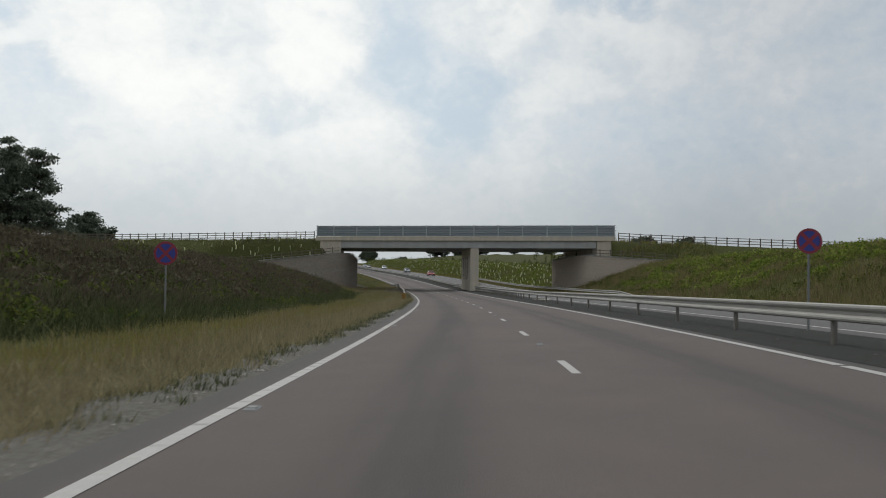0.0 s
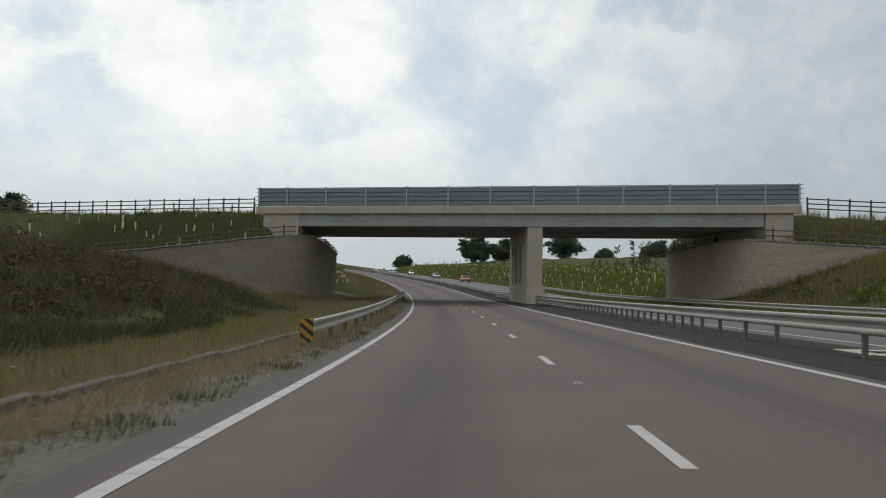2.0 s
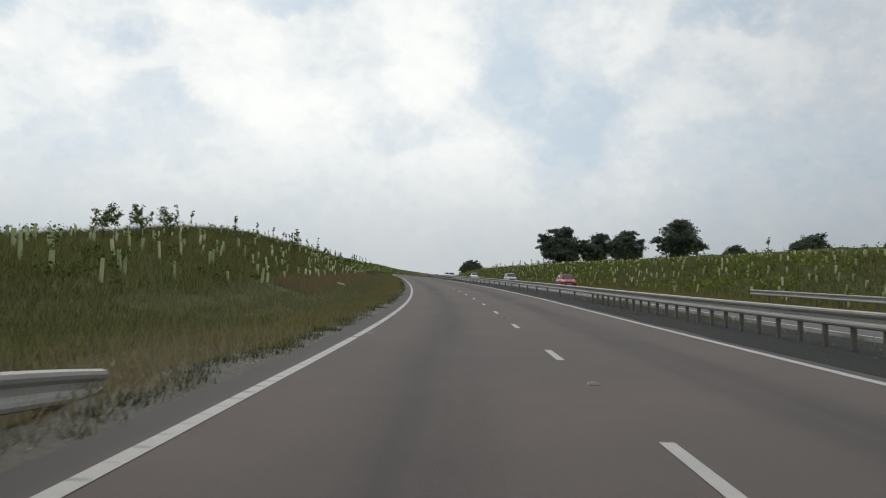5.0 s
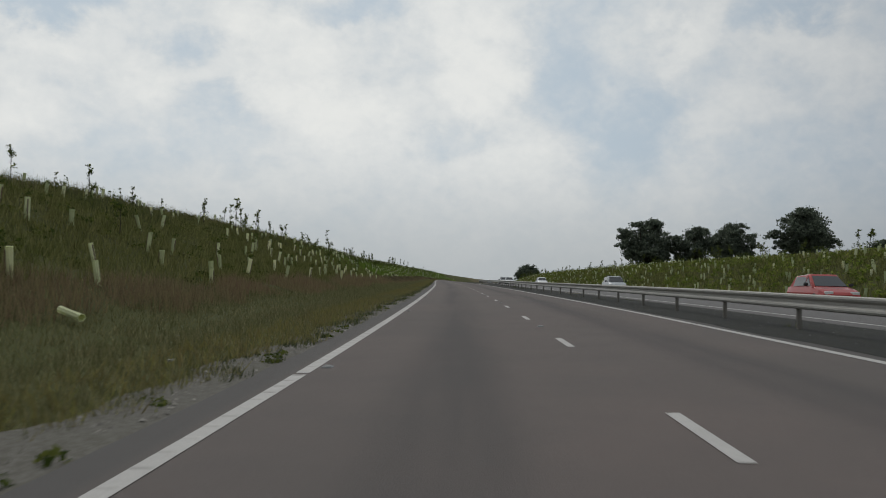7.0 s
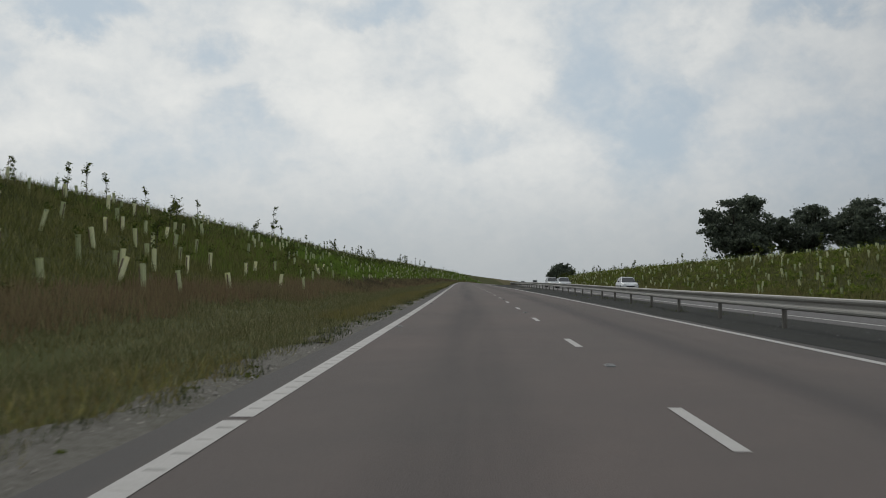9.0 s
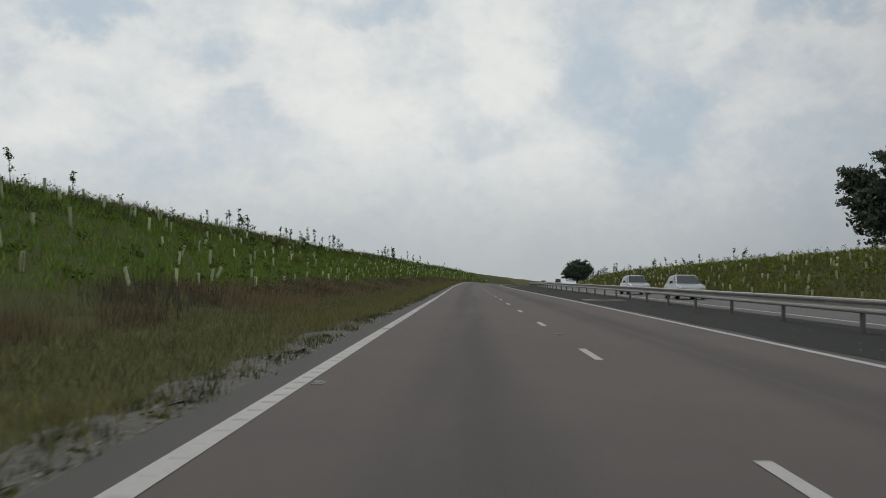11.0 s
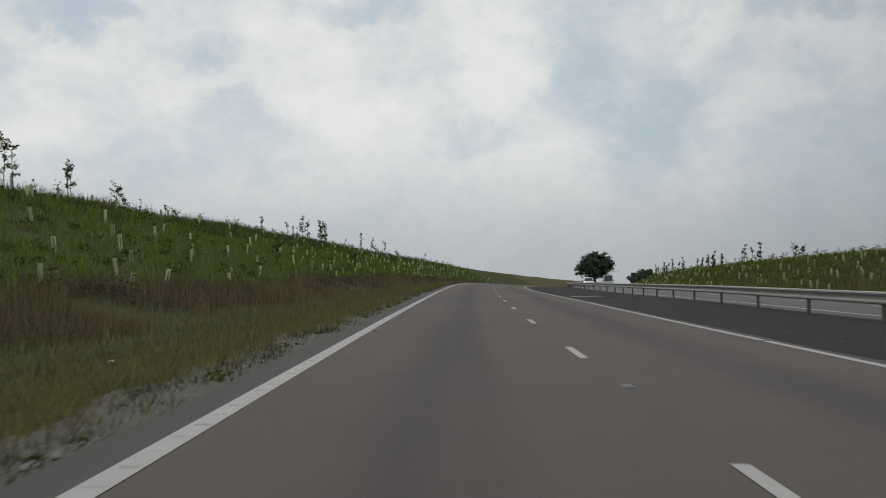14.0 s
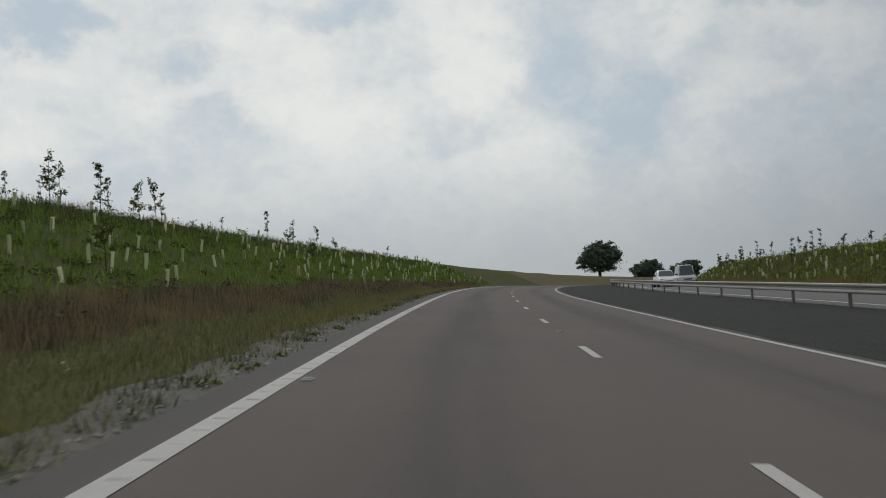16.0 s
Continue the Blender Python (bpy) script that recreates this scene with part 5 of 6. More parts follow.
# banks of the bridge approach
s_, u_ = scatter(24000, 96, 168, -14, -62)
p_ = on_ground(s_, u_)
blades("bank_grass", p_[p_[:, 2] > 1.2], 6, (0.12, 0.42), 0.018, 0.18, BLADE_GREEN, "rough grass on the bridge bank")
s_, u_ = off_bare(*scatter(12000, 98, 176, -6.4, -15))
blades("under_bridge_grass", on_ground(s_, u_), 6, (0.08, 0.35), 0.015, 0.15, BLADE_GREEN, "thin rough grass by the wing wall")
s_, u_ = off_bare(*scatter(2500, 100, 150, -5, -11))
blades("under_bridge_grass", on_ground(s_, u_), 7, (0.2, 0.5), 0.010, 0.15, BLADE_STRAW, "dry straw stems by the wing wall", lean=0.2)
s_, u_ = scatter(700, 112, 140, -9.5, -22)
blades("wall_weeds", patchy(on_ground(s_, u_), 0.35, 7.0, 0.12), 12, (0.4, 1.0), 0.012, 0.2, BLADE_RUST, "dead brown weeds at the wall's foot", "weeds", lean=0.15)
# tangled growth behind the fence on the bank
p_ = np.array([B @ Vector((a, n, bank_top(a) - 0.1)) for a, n in zip(RNG.uniform(-46, -1.5, 110), RNG.uniform(1.0, 3.0, 110))])
bush_field("fence_growth", p_, (0.25, 0.7), 55, 0.05, LEAF_SAP, "tangled leafy growth behind the bank's fence", squash=1.2)
# the other side
far_foot = lambda s: far_line(s) + 8.5
s_, u_ = scatter(18000, -6, 640, far_foot, lambda s: far_line(s) + 12)
blades("far_verge_grass", on_ground(s_, u_), 5, (0.1, 0.4), 0.02, 0.18, BLADE_DRY, "dry verge grass beside the far carriageway")
s_, u_ = scatter(52000, 136, 660, lambda s: far_line(s) + 10.5, lambda s: far_line(s) + 27)
blades("far_slope_grass", on_ground(s_, u_), 5, (0.15, 0.55), 0.036, 0.22, BLADE_GREEN, "rough green grass on the far slope")
s_, u_ = scatter(4600, 140, 660, lambda s: far_line(s) + 11.2, lambda s: far_line(s) + 26)
bush_field("far_slope_weeds", patchy(on_ground(s_, u_), 0.06, 9.0, -0.2), (0.3, 0.75), 26, 0.11, LEAF_BUSH, "leafy green weeds on the far slope")
s_, u_ = scatter(15000, -10, 128, lambda s: far_line(s) + 10.5, lambda s: far_line(s) + 30)
blades("far_bank_grass", on_ground(s_, u_), 6, (0.2, 0.7), 0.025, 0.22, BLADE_GREEN, "rough grass on the far bank")
s_, u_ = scatter(4200, 40, 132, lambda s: far_line(s) + 14, lambda s: far_line(s) + 30)
blades("far_bank_straw", patchy(on_ground(s_, u_), 0.12, 27.0, -0.1), 9, (0.3, 0.8), 0.02, 0.22, BLADE_DRY, "dry yellow grass patches on the far bank", lean=0.3)
s_, u_ = scatter(900, -10, 112, lambda s: far_line(s) + 13.0, lambda s: far_line(s) + 29)
bush_field("far_bank_bushes", patchy(on_ground(s_, u_), 0.06, 4.4, -0.2), (0.5, 1.15), 110, 0.12, LEAF_BUSH, "light green leafy bushes on the far bank")
s_, u_ = scatter(420, -10, 125, lambda s: far_line(s) + 11.5, lambda s: far_line(s) + 27)
bush_field("far_bank_shrubs", patchy(on_ground(s_, u_), 0.07, 14.0, 0.0), (0.35, 0.9), 90, 0.10, LEAF_SAP, "dark green shrubs among the far bank's weeds")
s_, u_ = scatter(7000, -10, 128, lambda s: far_line(s) + 9.5, lambda s: far_line(s) + 29)
blades("far_bank_stems", patchy(on_ground(s_, u_), 0.1, 17.0, -0.05), 9, (0.35, 0.9), 0.018, 0.25, BLADE_RUST, "dead brown stems on the far bank", "weeds", lean=0.2)
# weeds in the central reserve
s_, u_ = scatter(320, -5, 600, 5.0, lambda s: far_line(s) - 1.0)
blades("reserve_weeds", patchy(on_ground(s_, u_) + np.array([0, 0, 0.06]), 0.12, 5.5, 0.12), 30, (0.04, 0.16), 0.012, 0.16, BLADE_DEEP, "sparse weeds in the gritty reserve", "weeds")
s_, u_ = scatter(240, 100, 200, 5.8, 8.0)
blades("reserve_weeds", patchy(on_ground(s_, u_) + np.array([0, 0, 0.06]), 0.3, 7.7, -0.05), 24, (0.06, 0.25), 0.012, 0.18, BLADE_GREEN, "weeds round the bridge pier in the reserve", "weeds")


# ---- trees ----
def limb(bm, a, b, r0, r1, bend, rng, n=6, steps=4):
    a, b = Vector(a), Vector(b)
    prev = a
    off = Vector((rng.uniform(-1, 1), rng.uniform(-1, 1), rng.uniform(-0.3, 0.6))) * bend
    for i in range(1, steps + 1):
        t = i / steps
        p = a.lerp(b, t) + off * math.sin(math.pi * t)
        cyl(bm, prev, p, r0 + (r1 - r0) * (t - 1 / steps), r0 + (r1 - r0) * t, n)
        prev = p
    return prev


def oak(m, tall, wide, seed, label, clear=0.16, fine=False, group="field trees"):
    """A spreading broadleaf tree: trunk with limbs, crown of leaf clumps with gaps."""
    rng = random.Random(seed)
    nrg = np.random.default_rng(seed)
    ob = thing("oak_tree", m, label, "tree", group)
    bm = bmesh.new()
    fork = tall * (clear + 0.08)
    limb(bm, (0, 0, -0.6), (0, 0, fork), wide * 0.035, wide * 0.026, 0.2, rng, 9)
    lobes = []
    for i in range(17):
        a = i * 2.4 + rng.uniform(-0.6, 0.6)
        high = i % 3 == 2
        r = wide * (rng.uniform(0.06, 0.24) if high else rng.uniform(0.26, 0.41))
        z = tall * (rng.uniform(0.72, 0.88) if high else rng.uniform(clear + 0.1, 0.66))
        end = (r * math.cos(a), r * math.sin(a), z)
        limb(bm, (0, 0, fork - 0.3), end, wide * 0.016, wide * 0.004, wide * 0.05, rng, 6)
        lobes.append((np.array(end), wide * rng.uniform(0.12, 0.18)))
    part("trunk", bm, BARK, ob, "dark trunk and limbs")
    pts = []
    for c, rad in lobes:
        for k in range(12):
            d = nrg.normal(0, 1, 3)
            d /= np.linalg.norm(d)
            q = c + d * rad * rng.uniform(0.3, 1.0) * np.array([1, 1, 0.72])
            q[2] = min(max(q[2], tall * clear), tall * rng.uniform(0.93, 1.0))
            pts.append(q + nrg.normal(0, 0.5, (54 if fine else 26, 3)) * rad * rng.uniform(0.25, 0.4) * np.array([1, 1, 0.6]))
    # the heart of the crown between the lobes
    mid_z = tall * (0.44 + 0.42 * clear)
    for k in range(230):
        d = nrg.normal(0, 1, 3)
        d /= np.linalg.norm(d)
        q = np.array([0, 0, mid_z]) + d * np.array([wide * 0.41, wide * 0.41, (tall - mid_z) * 0.88]) * rng.uniform(0.3, 1.0)
        q[2] = min(max(q[2], tall * clear), tall * 0.95)
        pts.append(q + nrg.normal(0, 0.5, (46 if fine else 24, 3)) * wide * rng.uniform(0.05, 0.085) * np.array([1, 1, 0.7]))
    v = leaf_quads(np.concatenate(pts), wide * (0.018 if fine else 0.026), nrg)
    part("crown", fast_mesh("crown", v, np.arange(len(v)), 4, LEAF_HAZED), None, ob, "dense dark green foliage")
    return ob


def pine(m, tall, wide, seed, label):
    rng = random.Random(seed)
    nrg = np.random.default_rng(seed)
    ob = thing("pine_tree", m, label, "tree", "field trees")
    bm = bmesh.new()
    top = limb(bm, (0, 0, -0.6), (rng.uniform(-1, 1), rng.uniform(-1, 1), tall * 0.94), tall * 0.018, tall * 0.004, tall * 0.015, rng, 8, 6)
    pts = []
    for i in range(52):
        z = tall * rng.uniform(0.30, 0.97)
        a = rng.uniform(0, 2 * math.pi)
        r = wide * 0.5 * rng.uniform(0.45, 1.0) * (1.15 - 0.75 * max(0, (z / tall - 0.5) / 0.5))
        end = (r * math.cos(a), r * math.sin(a), z + rng.uniform(-0.3, 0.9))
        limb(bm, (0, 0, z - 0.8), end, tall * 0.005, tall * 0.0015, 0.5, rng, 5, 3)
        for j in range(4):
            c = np.array(end) * np.array([1 - 0.18 * j, 1 - 0.18 * j, 1]) + nrg.normal(0, 0.3, 3)
            pts.append(c + nrg.normal(0, 0.5, (90, 3)) * np.array([1.7, 1.7, 0.7]))
    part("trunk", bm, BARK, ob, "bare dark pine trunk")
    v = leaf_quads(np.concatenate(pts), 0.3, nrg)
    part("crown", fast_mesh("crown", v, np.arange(len(v)), 4, LEAF_HAZED), None, ob, "flat dark tiers of needles")
    return ob


def stand(s, u, turn=0.0, sink=0.1):
    w = ground(s, u)
    return Matrix.Translation(Vector((float(w[0]), float(w[1]), float(w[2]) - sink))) @ pose(0, 0, 0, 0, 0, turn)


oak(stand(880, -57), 16.8, 22.0, 21, "lone dark spreading oak on the skyline", clear=0.27, fine=True)
oak(stand(454, 52.6), 13.0, 16.5, 31, "dark field oak beyond the far slope", clear=0.03, fine=True)
oak(stand(453, 65), 11.2, 13.0, 32, "dark field oak beyond the far slope", clear=0.03, fine=True)
oak(stand(448, 73), 11.6, 13.5, 33, "dark field oak beyond the far slope", clear=0.03, fine=True)
oak(stand(442, 89), 15.5, 16.5, 34, "tall open-crowned field oak beyond the far slope", clear=0.12, fine=True)
oak(stand(432, 103), 7.0, 9.0, 35, "small round field tree beyond the far slope", clear=0.08)
oak(stand(415, 118), 10.0, 14.0, 36, "broad dark field tree beyond the far slope", clear=0.1, fine=True)
oak(stand(372, 122), 9.0, 11.0, 37, "broad dark field tree beyond the far slope", clear=0.1)
oak(stand(340, 130), 8.5, 12.0, 38, "broad dark field tree beyond the far slope", clear=0.1)
oak(stand(1075, -107), 13.0, 24.0, 41, "distant dark tree on the skyline", clear=0.05)
oak(stand(914, -30), 8.5, 13.0, 42, "distant dark tree on the skyline", clear=0.05)
oak(stand(932, -16), 9.0, 18.0, 43, "distant broad dark tree on the skyline", clear=0.05)
oak(stand(930, -40), 6.5, 12.0, 44, "distant low dark tree on the skyline", clear=0.04)
oak(stand(240, -76), 13.2, 15.5, 45, "round dark tree behind the bank's fence", clear=0.06, fine=True)
pine(stand(217, -82, 20), 26.0, 12.0, 51, "tall dark pine with a bare lower trunk")
pine(stand(221, -89, 120), 28.0, 12.0, 52, "tall dark pine with a bare lower trunk")
pine(stand(212, -92, 220), 27.0, 11.0, 53, "tall dark pine with a bare lower trunk")
oak(stand(222, -76), 8.8, 11.0, 57, "dark undergrowth tree below the pines", clear=0.02)
oak(stand(213, -86), 9.5, 14.0, 54, "dark undergrowth tree below the pines", clear=0.02)
oak(stand(250, 62), 6.0, 8.0, 55, "small dark tree behind the bridge bank", clear=0.05)
oak(stand(300, 96), 7.0, 10.0, 56, "small dark tree behind the bridge bank", clear=0.05)


# ---- saplings and tree guards ----
def sapling(name, m, tall, seed, label, leafy=1.0, spread=0.3):
    rng = random.Random(seed)
    nrg = np.random.default_rng(seed)
    ob = thing(name, m, label, "sapling", "planted saplings")
    bm = bmesh.new()
    limb(bm, (0, 0, -0.3), (rng.uniform(-0.1, 0.1), rng.uniform(-0.1, 0.1), tall), 0.028, 0.008, 0.06, rng, 5, 4)
    pts = []
    for i in range(int(6 + tall * 3)):
        z = tall * rng.uniform(0.35, 1.0)
        a = rng.uniform(0, 2 * math.pi)
        r = spread * rng.uniform(0.4, 1.2) * (1.25 - 0.6 * z / tall)
        end = (r * math.cos(a), r * math.sin(a), z + r * rng.uniform(0.2, 1.1))
        limb(bm, (0, 0, z - 0.05), end, 0.012, 0.004, 0.03, rng, 4, 2)
        if rng.random() < leafy:
            for k in (0.6, 0.85, 1.05):
                c = Vector((0, 0, z - 0.05)).lerp(Vector(end), k)
                pts.append(np.array(c) + nrg.normal(0, 0.07, (6, 3)))
    part("stem", bm, BARK, ob, "thin brown stem and twigs")
    if pts:
        v = leaf_quads(np.concatenate(pts), 0.07, nrg)
        part("leaves", fast_mesh("leaves", v, np.arange(len(v)), 4, LEAF_SAP), None, ob, "sparse dark green leaves")
    return ob


kinds = [sapling("sapling", stand(590, -24.4), 3.0, 61, "slender young tree with sparse dark leaves"),
         sapling("sapling", stand(598, -24.3), 2.7, 62, "slender young tree with sparse dark leaves"),
         sapling("sapling", stand(606, -24), 2.6, 63, "slender young tree with sparse dark leaves", spread=0.4),
         sapling("sapling", stand(443, -20.5), 1.6, 64, "short bushy young tree with sparse leaves", spread=0.5),
         sapling("bare_sapling", stand(257, -24), 2.0, 65, "thin nearly bare young tree stem", leafy=0.2, spread=0.18),
         sapling("sapling", stand(288, -20.5), 2.3, 66, "slender young tree with sparse dark leaves", leafy=0.7, spread=0.25),
         sapling("bare_sapling", stand(560, 27.5), 1.5, 67, "thin nearly bare young tree stem", leafy=0.35, spread=0.12),
         sapling("sapling", stand(207, -20.5), 2.0, 68, "bushy young tree with dark leaves", spread=0.75)]
rs = random.Random(77)
# young trees along the crest: station, offset, height
CREST_TREES = [(241.1, -22.21, 0.7), (247.1, -22.38, 2.1), (249.7, -22.7, 1.1), (257.5, -21.87, 1.2), (263.1, -22.41, 0.9), (267.6, -21.56, 1.5), (270.4, -23.32, 1.2), (275.0, -24.2, 1.0), (280.6, -24.05, 1.3), (281.7, -21.03, 2.0), (288.9, -23.25, 0.9), (290.0, -20.62, 3.0), (295.3, -24.69, 2.2), (298.3, -21.95, 2.3), (304.8, -21.92, 2.7), (315.3, -22.29, 1.5), (316.0, -23.9, 2.1), (319.3, -24.63, 1.4), (321.6, -21.67, 2.2), (337.5, -21.99, 1.4), (378.5, -23.71, 3.6), (383.7, -21.02, 1.8)]
CREST_TREES_FAR = [(408.9, -24.35, 0.9), (415.6, -23.54, 1.5), (425.7, -24.64, 1.7), (431.4, -23.96, 1.2), (436.7, -24.6, 1.0), (448.2, -23.93, 0.7), (457.7, -23.7, 1.7), (464.0, -23.8, 2.6), (471.1, -24.01, 2.7), (480.1, -22.89, 2.6), (488.1, -23.37, 2.2), (490.7, -21.41, 1.0), (494.7, -22.05, 1.0), (502.4, -23.17, 1.2), (505.0, -23.52, 0.9), (511.4, -20.6, 1.2), (543.2, -23.3, 1.6), (547.4, -23.8, 1.4), (547.1, -23.2, 2.9), (546.5, -22.3, 2.5), (549.0, -21.5, 3.0), (550.1, -21.5, 2.4), (558.0, -23.0, 2.7), (561.9, -23.6, 3.1), (575.0, -23.5, 1.6), (583.0, -23.0, 1.2)]
KIND_TALL = (3.0, 2.7, 2.6, 1.6, 2.0, 2.3, 1.5, 2.0)
for s, u, h in CREST_TREES + CREST_TREES_FAR:
    k = rs.choice((0, 1, 2)) if h > 2.0 and s > 400 else rs.choice((4, 4, 5, 0)) if h > 1.4 else rs.choice((3, 5, 6))
    copy_thing(kinds[k], stand(s, u, rs.uniform(0, 360)) @ pose(0, 0, 0, rs.uniform(-4, 4), rs.uniform(-4, 4)) @ Matrix.Scale(h / KIND_TALL[k], 4))
for s, u, k in ((181, 27.5, 0), (184, 29.5, 1), (187.5, 27, 2), (178, 28.5, 1)):
    copy_thing(kinds[k], stand(s, u, 50 * k) @ Matrix.Scale(1.55, 4))
spots = [(177, 28, 5), (174, 26.5, 4), (191, 29, 3), (171, 27.5, 0), (196, 28, 4)]
spots += [(198 + 2.1 * i, -19.6 - 0.7 * (i % 3), (3, 7, 7)[i % 3]) for i in range(9)]
for i in range(30):
    s = rs.uniform(215, 650)
    spots.append((s, -rs.uniform(20.5, 25.5), rs.choice((3, 4, 4, 4, 4, 4, 5))))
for i in range(18):
    s = rs.uniform(172, 640)
    spots.append((s, -rs.uniform(13.5, 21), 3))
for i in range(40):
    s = rs.uniform(535, 650)
    spots.append((s, float(far_line(s)) + rs.uniform(13.5, 17.5), rs.choice((4, 4, 4, 5, 6))))
for i in range(50):
    s = rs.uniform(165, 545)
    spots.append((s, float(far_line(s)) + rs.uniform(16.5, 24), rs.choice((3, 4, 4, 6))))
for s, u, k in spots:
    copy_thing(kinds[k], stand(s, u, rs.uniform(0, 360)) @ pose(0, 0, 0, rs.uniform(-4, 4), rs.uniform(-4, 4)))


def guard_mesh(tall, r):
    bm = bmesh.new()
    n = 8
    rings = []
    for z, k in ((0.0, 1.0), (tall * 0.5, 0.97), (tall - 0.03, 1.0), (tall, 1.1)):
        rings.append([bm.verts.new((r * k * math.cos(2 * math.pi * i / n), r * k * math.sin(2 * math.pi * i / n), z)) for i in range(n)])
    rings.append([bm.verts.new((r * 0.86 * math.cos(2 * math.pi * i / n), r * 0.86 * math.sin(2 * math.pi * i / n), tall)) for i in range(n)])
    rings.append([bm.verts.new((r * 0.86 * math.cos(2 * math.pi * i / n), r * 0.86 * math.sin(2 * math.pi * i / n), tall * 0.4)) for i in range(n)])
    for a, b in zip(rings, rings[1:]):
        for i in range(n):
            bm.faces.new((a[i], a[(i + 1) % n], b[(i + 1) % n], b[i]))
    return bm


def tree_guard(m, tall, r, seed, tuft):
    ob = thing("tree_guard", m, "pale green plastic tree guard on a stake" if not tuft else "pale green tree guard with leaves at its top", "tree guard", "tree guards on the slopes")
    part("tube", guard_mesh(tall, r), TUBE, ob)
    part("stake", boxed(r * 0.9, -0.018, -0.3, r * 0.9 + 0.035, 0.018, tall * 0.9), STAKE, ob, "wooden stake")
    if tuft:
        nrg = np.random.default_rng(seed)
        v = leaf_quads(np.array([0, 0, tall + 0.14]) + nrg.normal(0, 0.10, (36, 3)), 0.06, nrg)
        part("leaves", fast_mesh("leaves", v, np.arange(len(v)), 4, LEAF_SAP), None, ob, "small dark leaves")
    return ob


gk = [tree_guard(stand(300, -15), 0.8, 0.09, 1, False), tree_guard(stand(303, -17), 0.88, 0.095, 2, True), tree_guard(stand(306, -14), 0.68, 0.1, 3, False), tree_guard(stand(297, -18), 0.84, 0.085, 4, True)]
# tree guards on our slope, as station and offset
GUARDS_A = [(224.8, -12.3), (225.5, -14.3), (227.0, -12.2), (227.7, -14.4), (230.8, -11.8), (231.8, -16.1), (233.8, -12.4), (236.3, -18.4), (236.8, -15.8), (237.6, -11.8), (240.1, -17.2), (241.8, -13.6), (243.9, -16.9), (244.0, -18.0), (247.6, -16.9), (248.1, -13.5), (249.0, -11.7), (250.3, -14.8), (251.9, -12.5), (253.6, -14.8), (256.5, -13.3), (257.7, -17.7), (261.0, -13.0), (263.3, -15.2), (263.8, -18.6), (264.8, -13.7)]
GUARDS_B = [(267.5, -20.4), (267.9, -12.2), (270.1, -13.3), (271.6, -15.5), (274.7, -11.8), (275.6, -16.0), (276.3, -13.8), (279.7, -14.9), (280.4, -18.9), (280.6, -16.8), (281.4, -15.8), (282.2, -14.3), (284.5, -17.5), (285.1, -15.1), (285.8, -18.6), (286.0, -12.6), (286.1, -19.4), (287.9, -17.3), (288.8, -15.0), (289.3, -18.9), (289.6, -12.7), (290.2, -17.6), (291.0, -11.5), (294.6, -13.5), (295.4, -15.4), (296.4, -17.8), (297.9, -12.7), (300.4, -15.6), (300.8, -18.7), (302.7, -11.8), (303.0, -12.7), (304.2, -14.5)]
GUARDS_C = [(305.3, -11.5), (305.5, -13.6), (305.7, -18.1), (306.1, -16.7), (307.5, -15.4), (309.0, -13.7), (311.3, -14.8), (311.4, -18.4), (311.6, -11.5), (312.1, -13.4), (312.7, -17.1), (312.7, -15.8), (314.8, -14.6), (315.3, -16.0), (316.2, -17.7), (317.1, -13.9), (317.8, -21.1), (318.9, -17.6), (319.0, -16.2), (319.9, -19.4), (321.4, -11.5), (321.8, -16.0), (321.9, -20.7), (321.9, -17.6), (322.0, -13.4), (324.2, -17.9), (324.3, -20.2), (325.1, -10.9), (326.5, -14.0), (326.7, -18.2), (328.4, -20.8), (332.1, -14.0), (333.9, -19.2), (336.6, -16.8), (348.0, -16.2)]
GUARDS_D = [(378.2, -12.6), (380.1, -14.6), (381.2, -13.2), (382.8, -11.8), (383.9, -15.7), (384.0, -16.6), (386.2, -12.8), (386.4, -15.0), (388.4, -18.9), (390.5, -16.8), (391.6, -12.2), (393.7, -19.4), (394.0, -17.5), (395.4, -20.3), (396.2, -12.5), (396.9, -15.4), (397.0, -16.5), (398.4, -18.6), (401.8, -16.3), (402.7, -15.2), (402.7, -12.9), (403.9, -19.3), (407.9, -16.9), (408.3, -18.8), (409.0, -12.3), (409.1, -19.6), (412.3, -16.0), (412.9, -13.4), (413.9, -17.6), (415.4, -12.7), (415.9, -15.2), (416.2, -16.6), (418.7, -12.3), (418.9, -17.1)]
GUARDS_E = [(420.0, -18.2), (421.9, -16.1), (422.8, -14.2), (423.5, -17.8), (423.8, -12.7), (424.8, -16.0), (426.5, -14.1), (428.3, -13.2), (428.7, -15.5), (429.0, -14.3), (430.2, -18.5), (431.3, -19.6), (432.9, -13.5), (433.2, -17.6), (434.7, -14.4), (436.1, -18.1), (436.4, -20.3), (436.5, -15.5), (437.1, -12.9), (439.3, -16.5), (440.6, -18.8), (441.1, -13.3), (445.2, -14.4), (449.0, -13.4), (450.9, -16.5), (452.7, -14.9), (452.9, -17.4), (453.5, -12.9), (454.4, -16.0), (456.0, -14.5), (456.4, -13.6), (457.3, -17.9), (459.5, -16.5), (459.8, -12.6), (462.0, -15.5), (462.4, -12.4), (467.2, -11.9), (469.3, -15.3), (469.4, -13.2)]
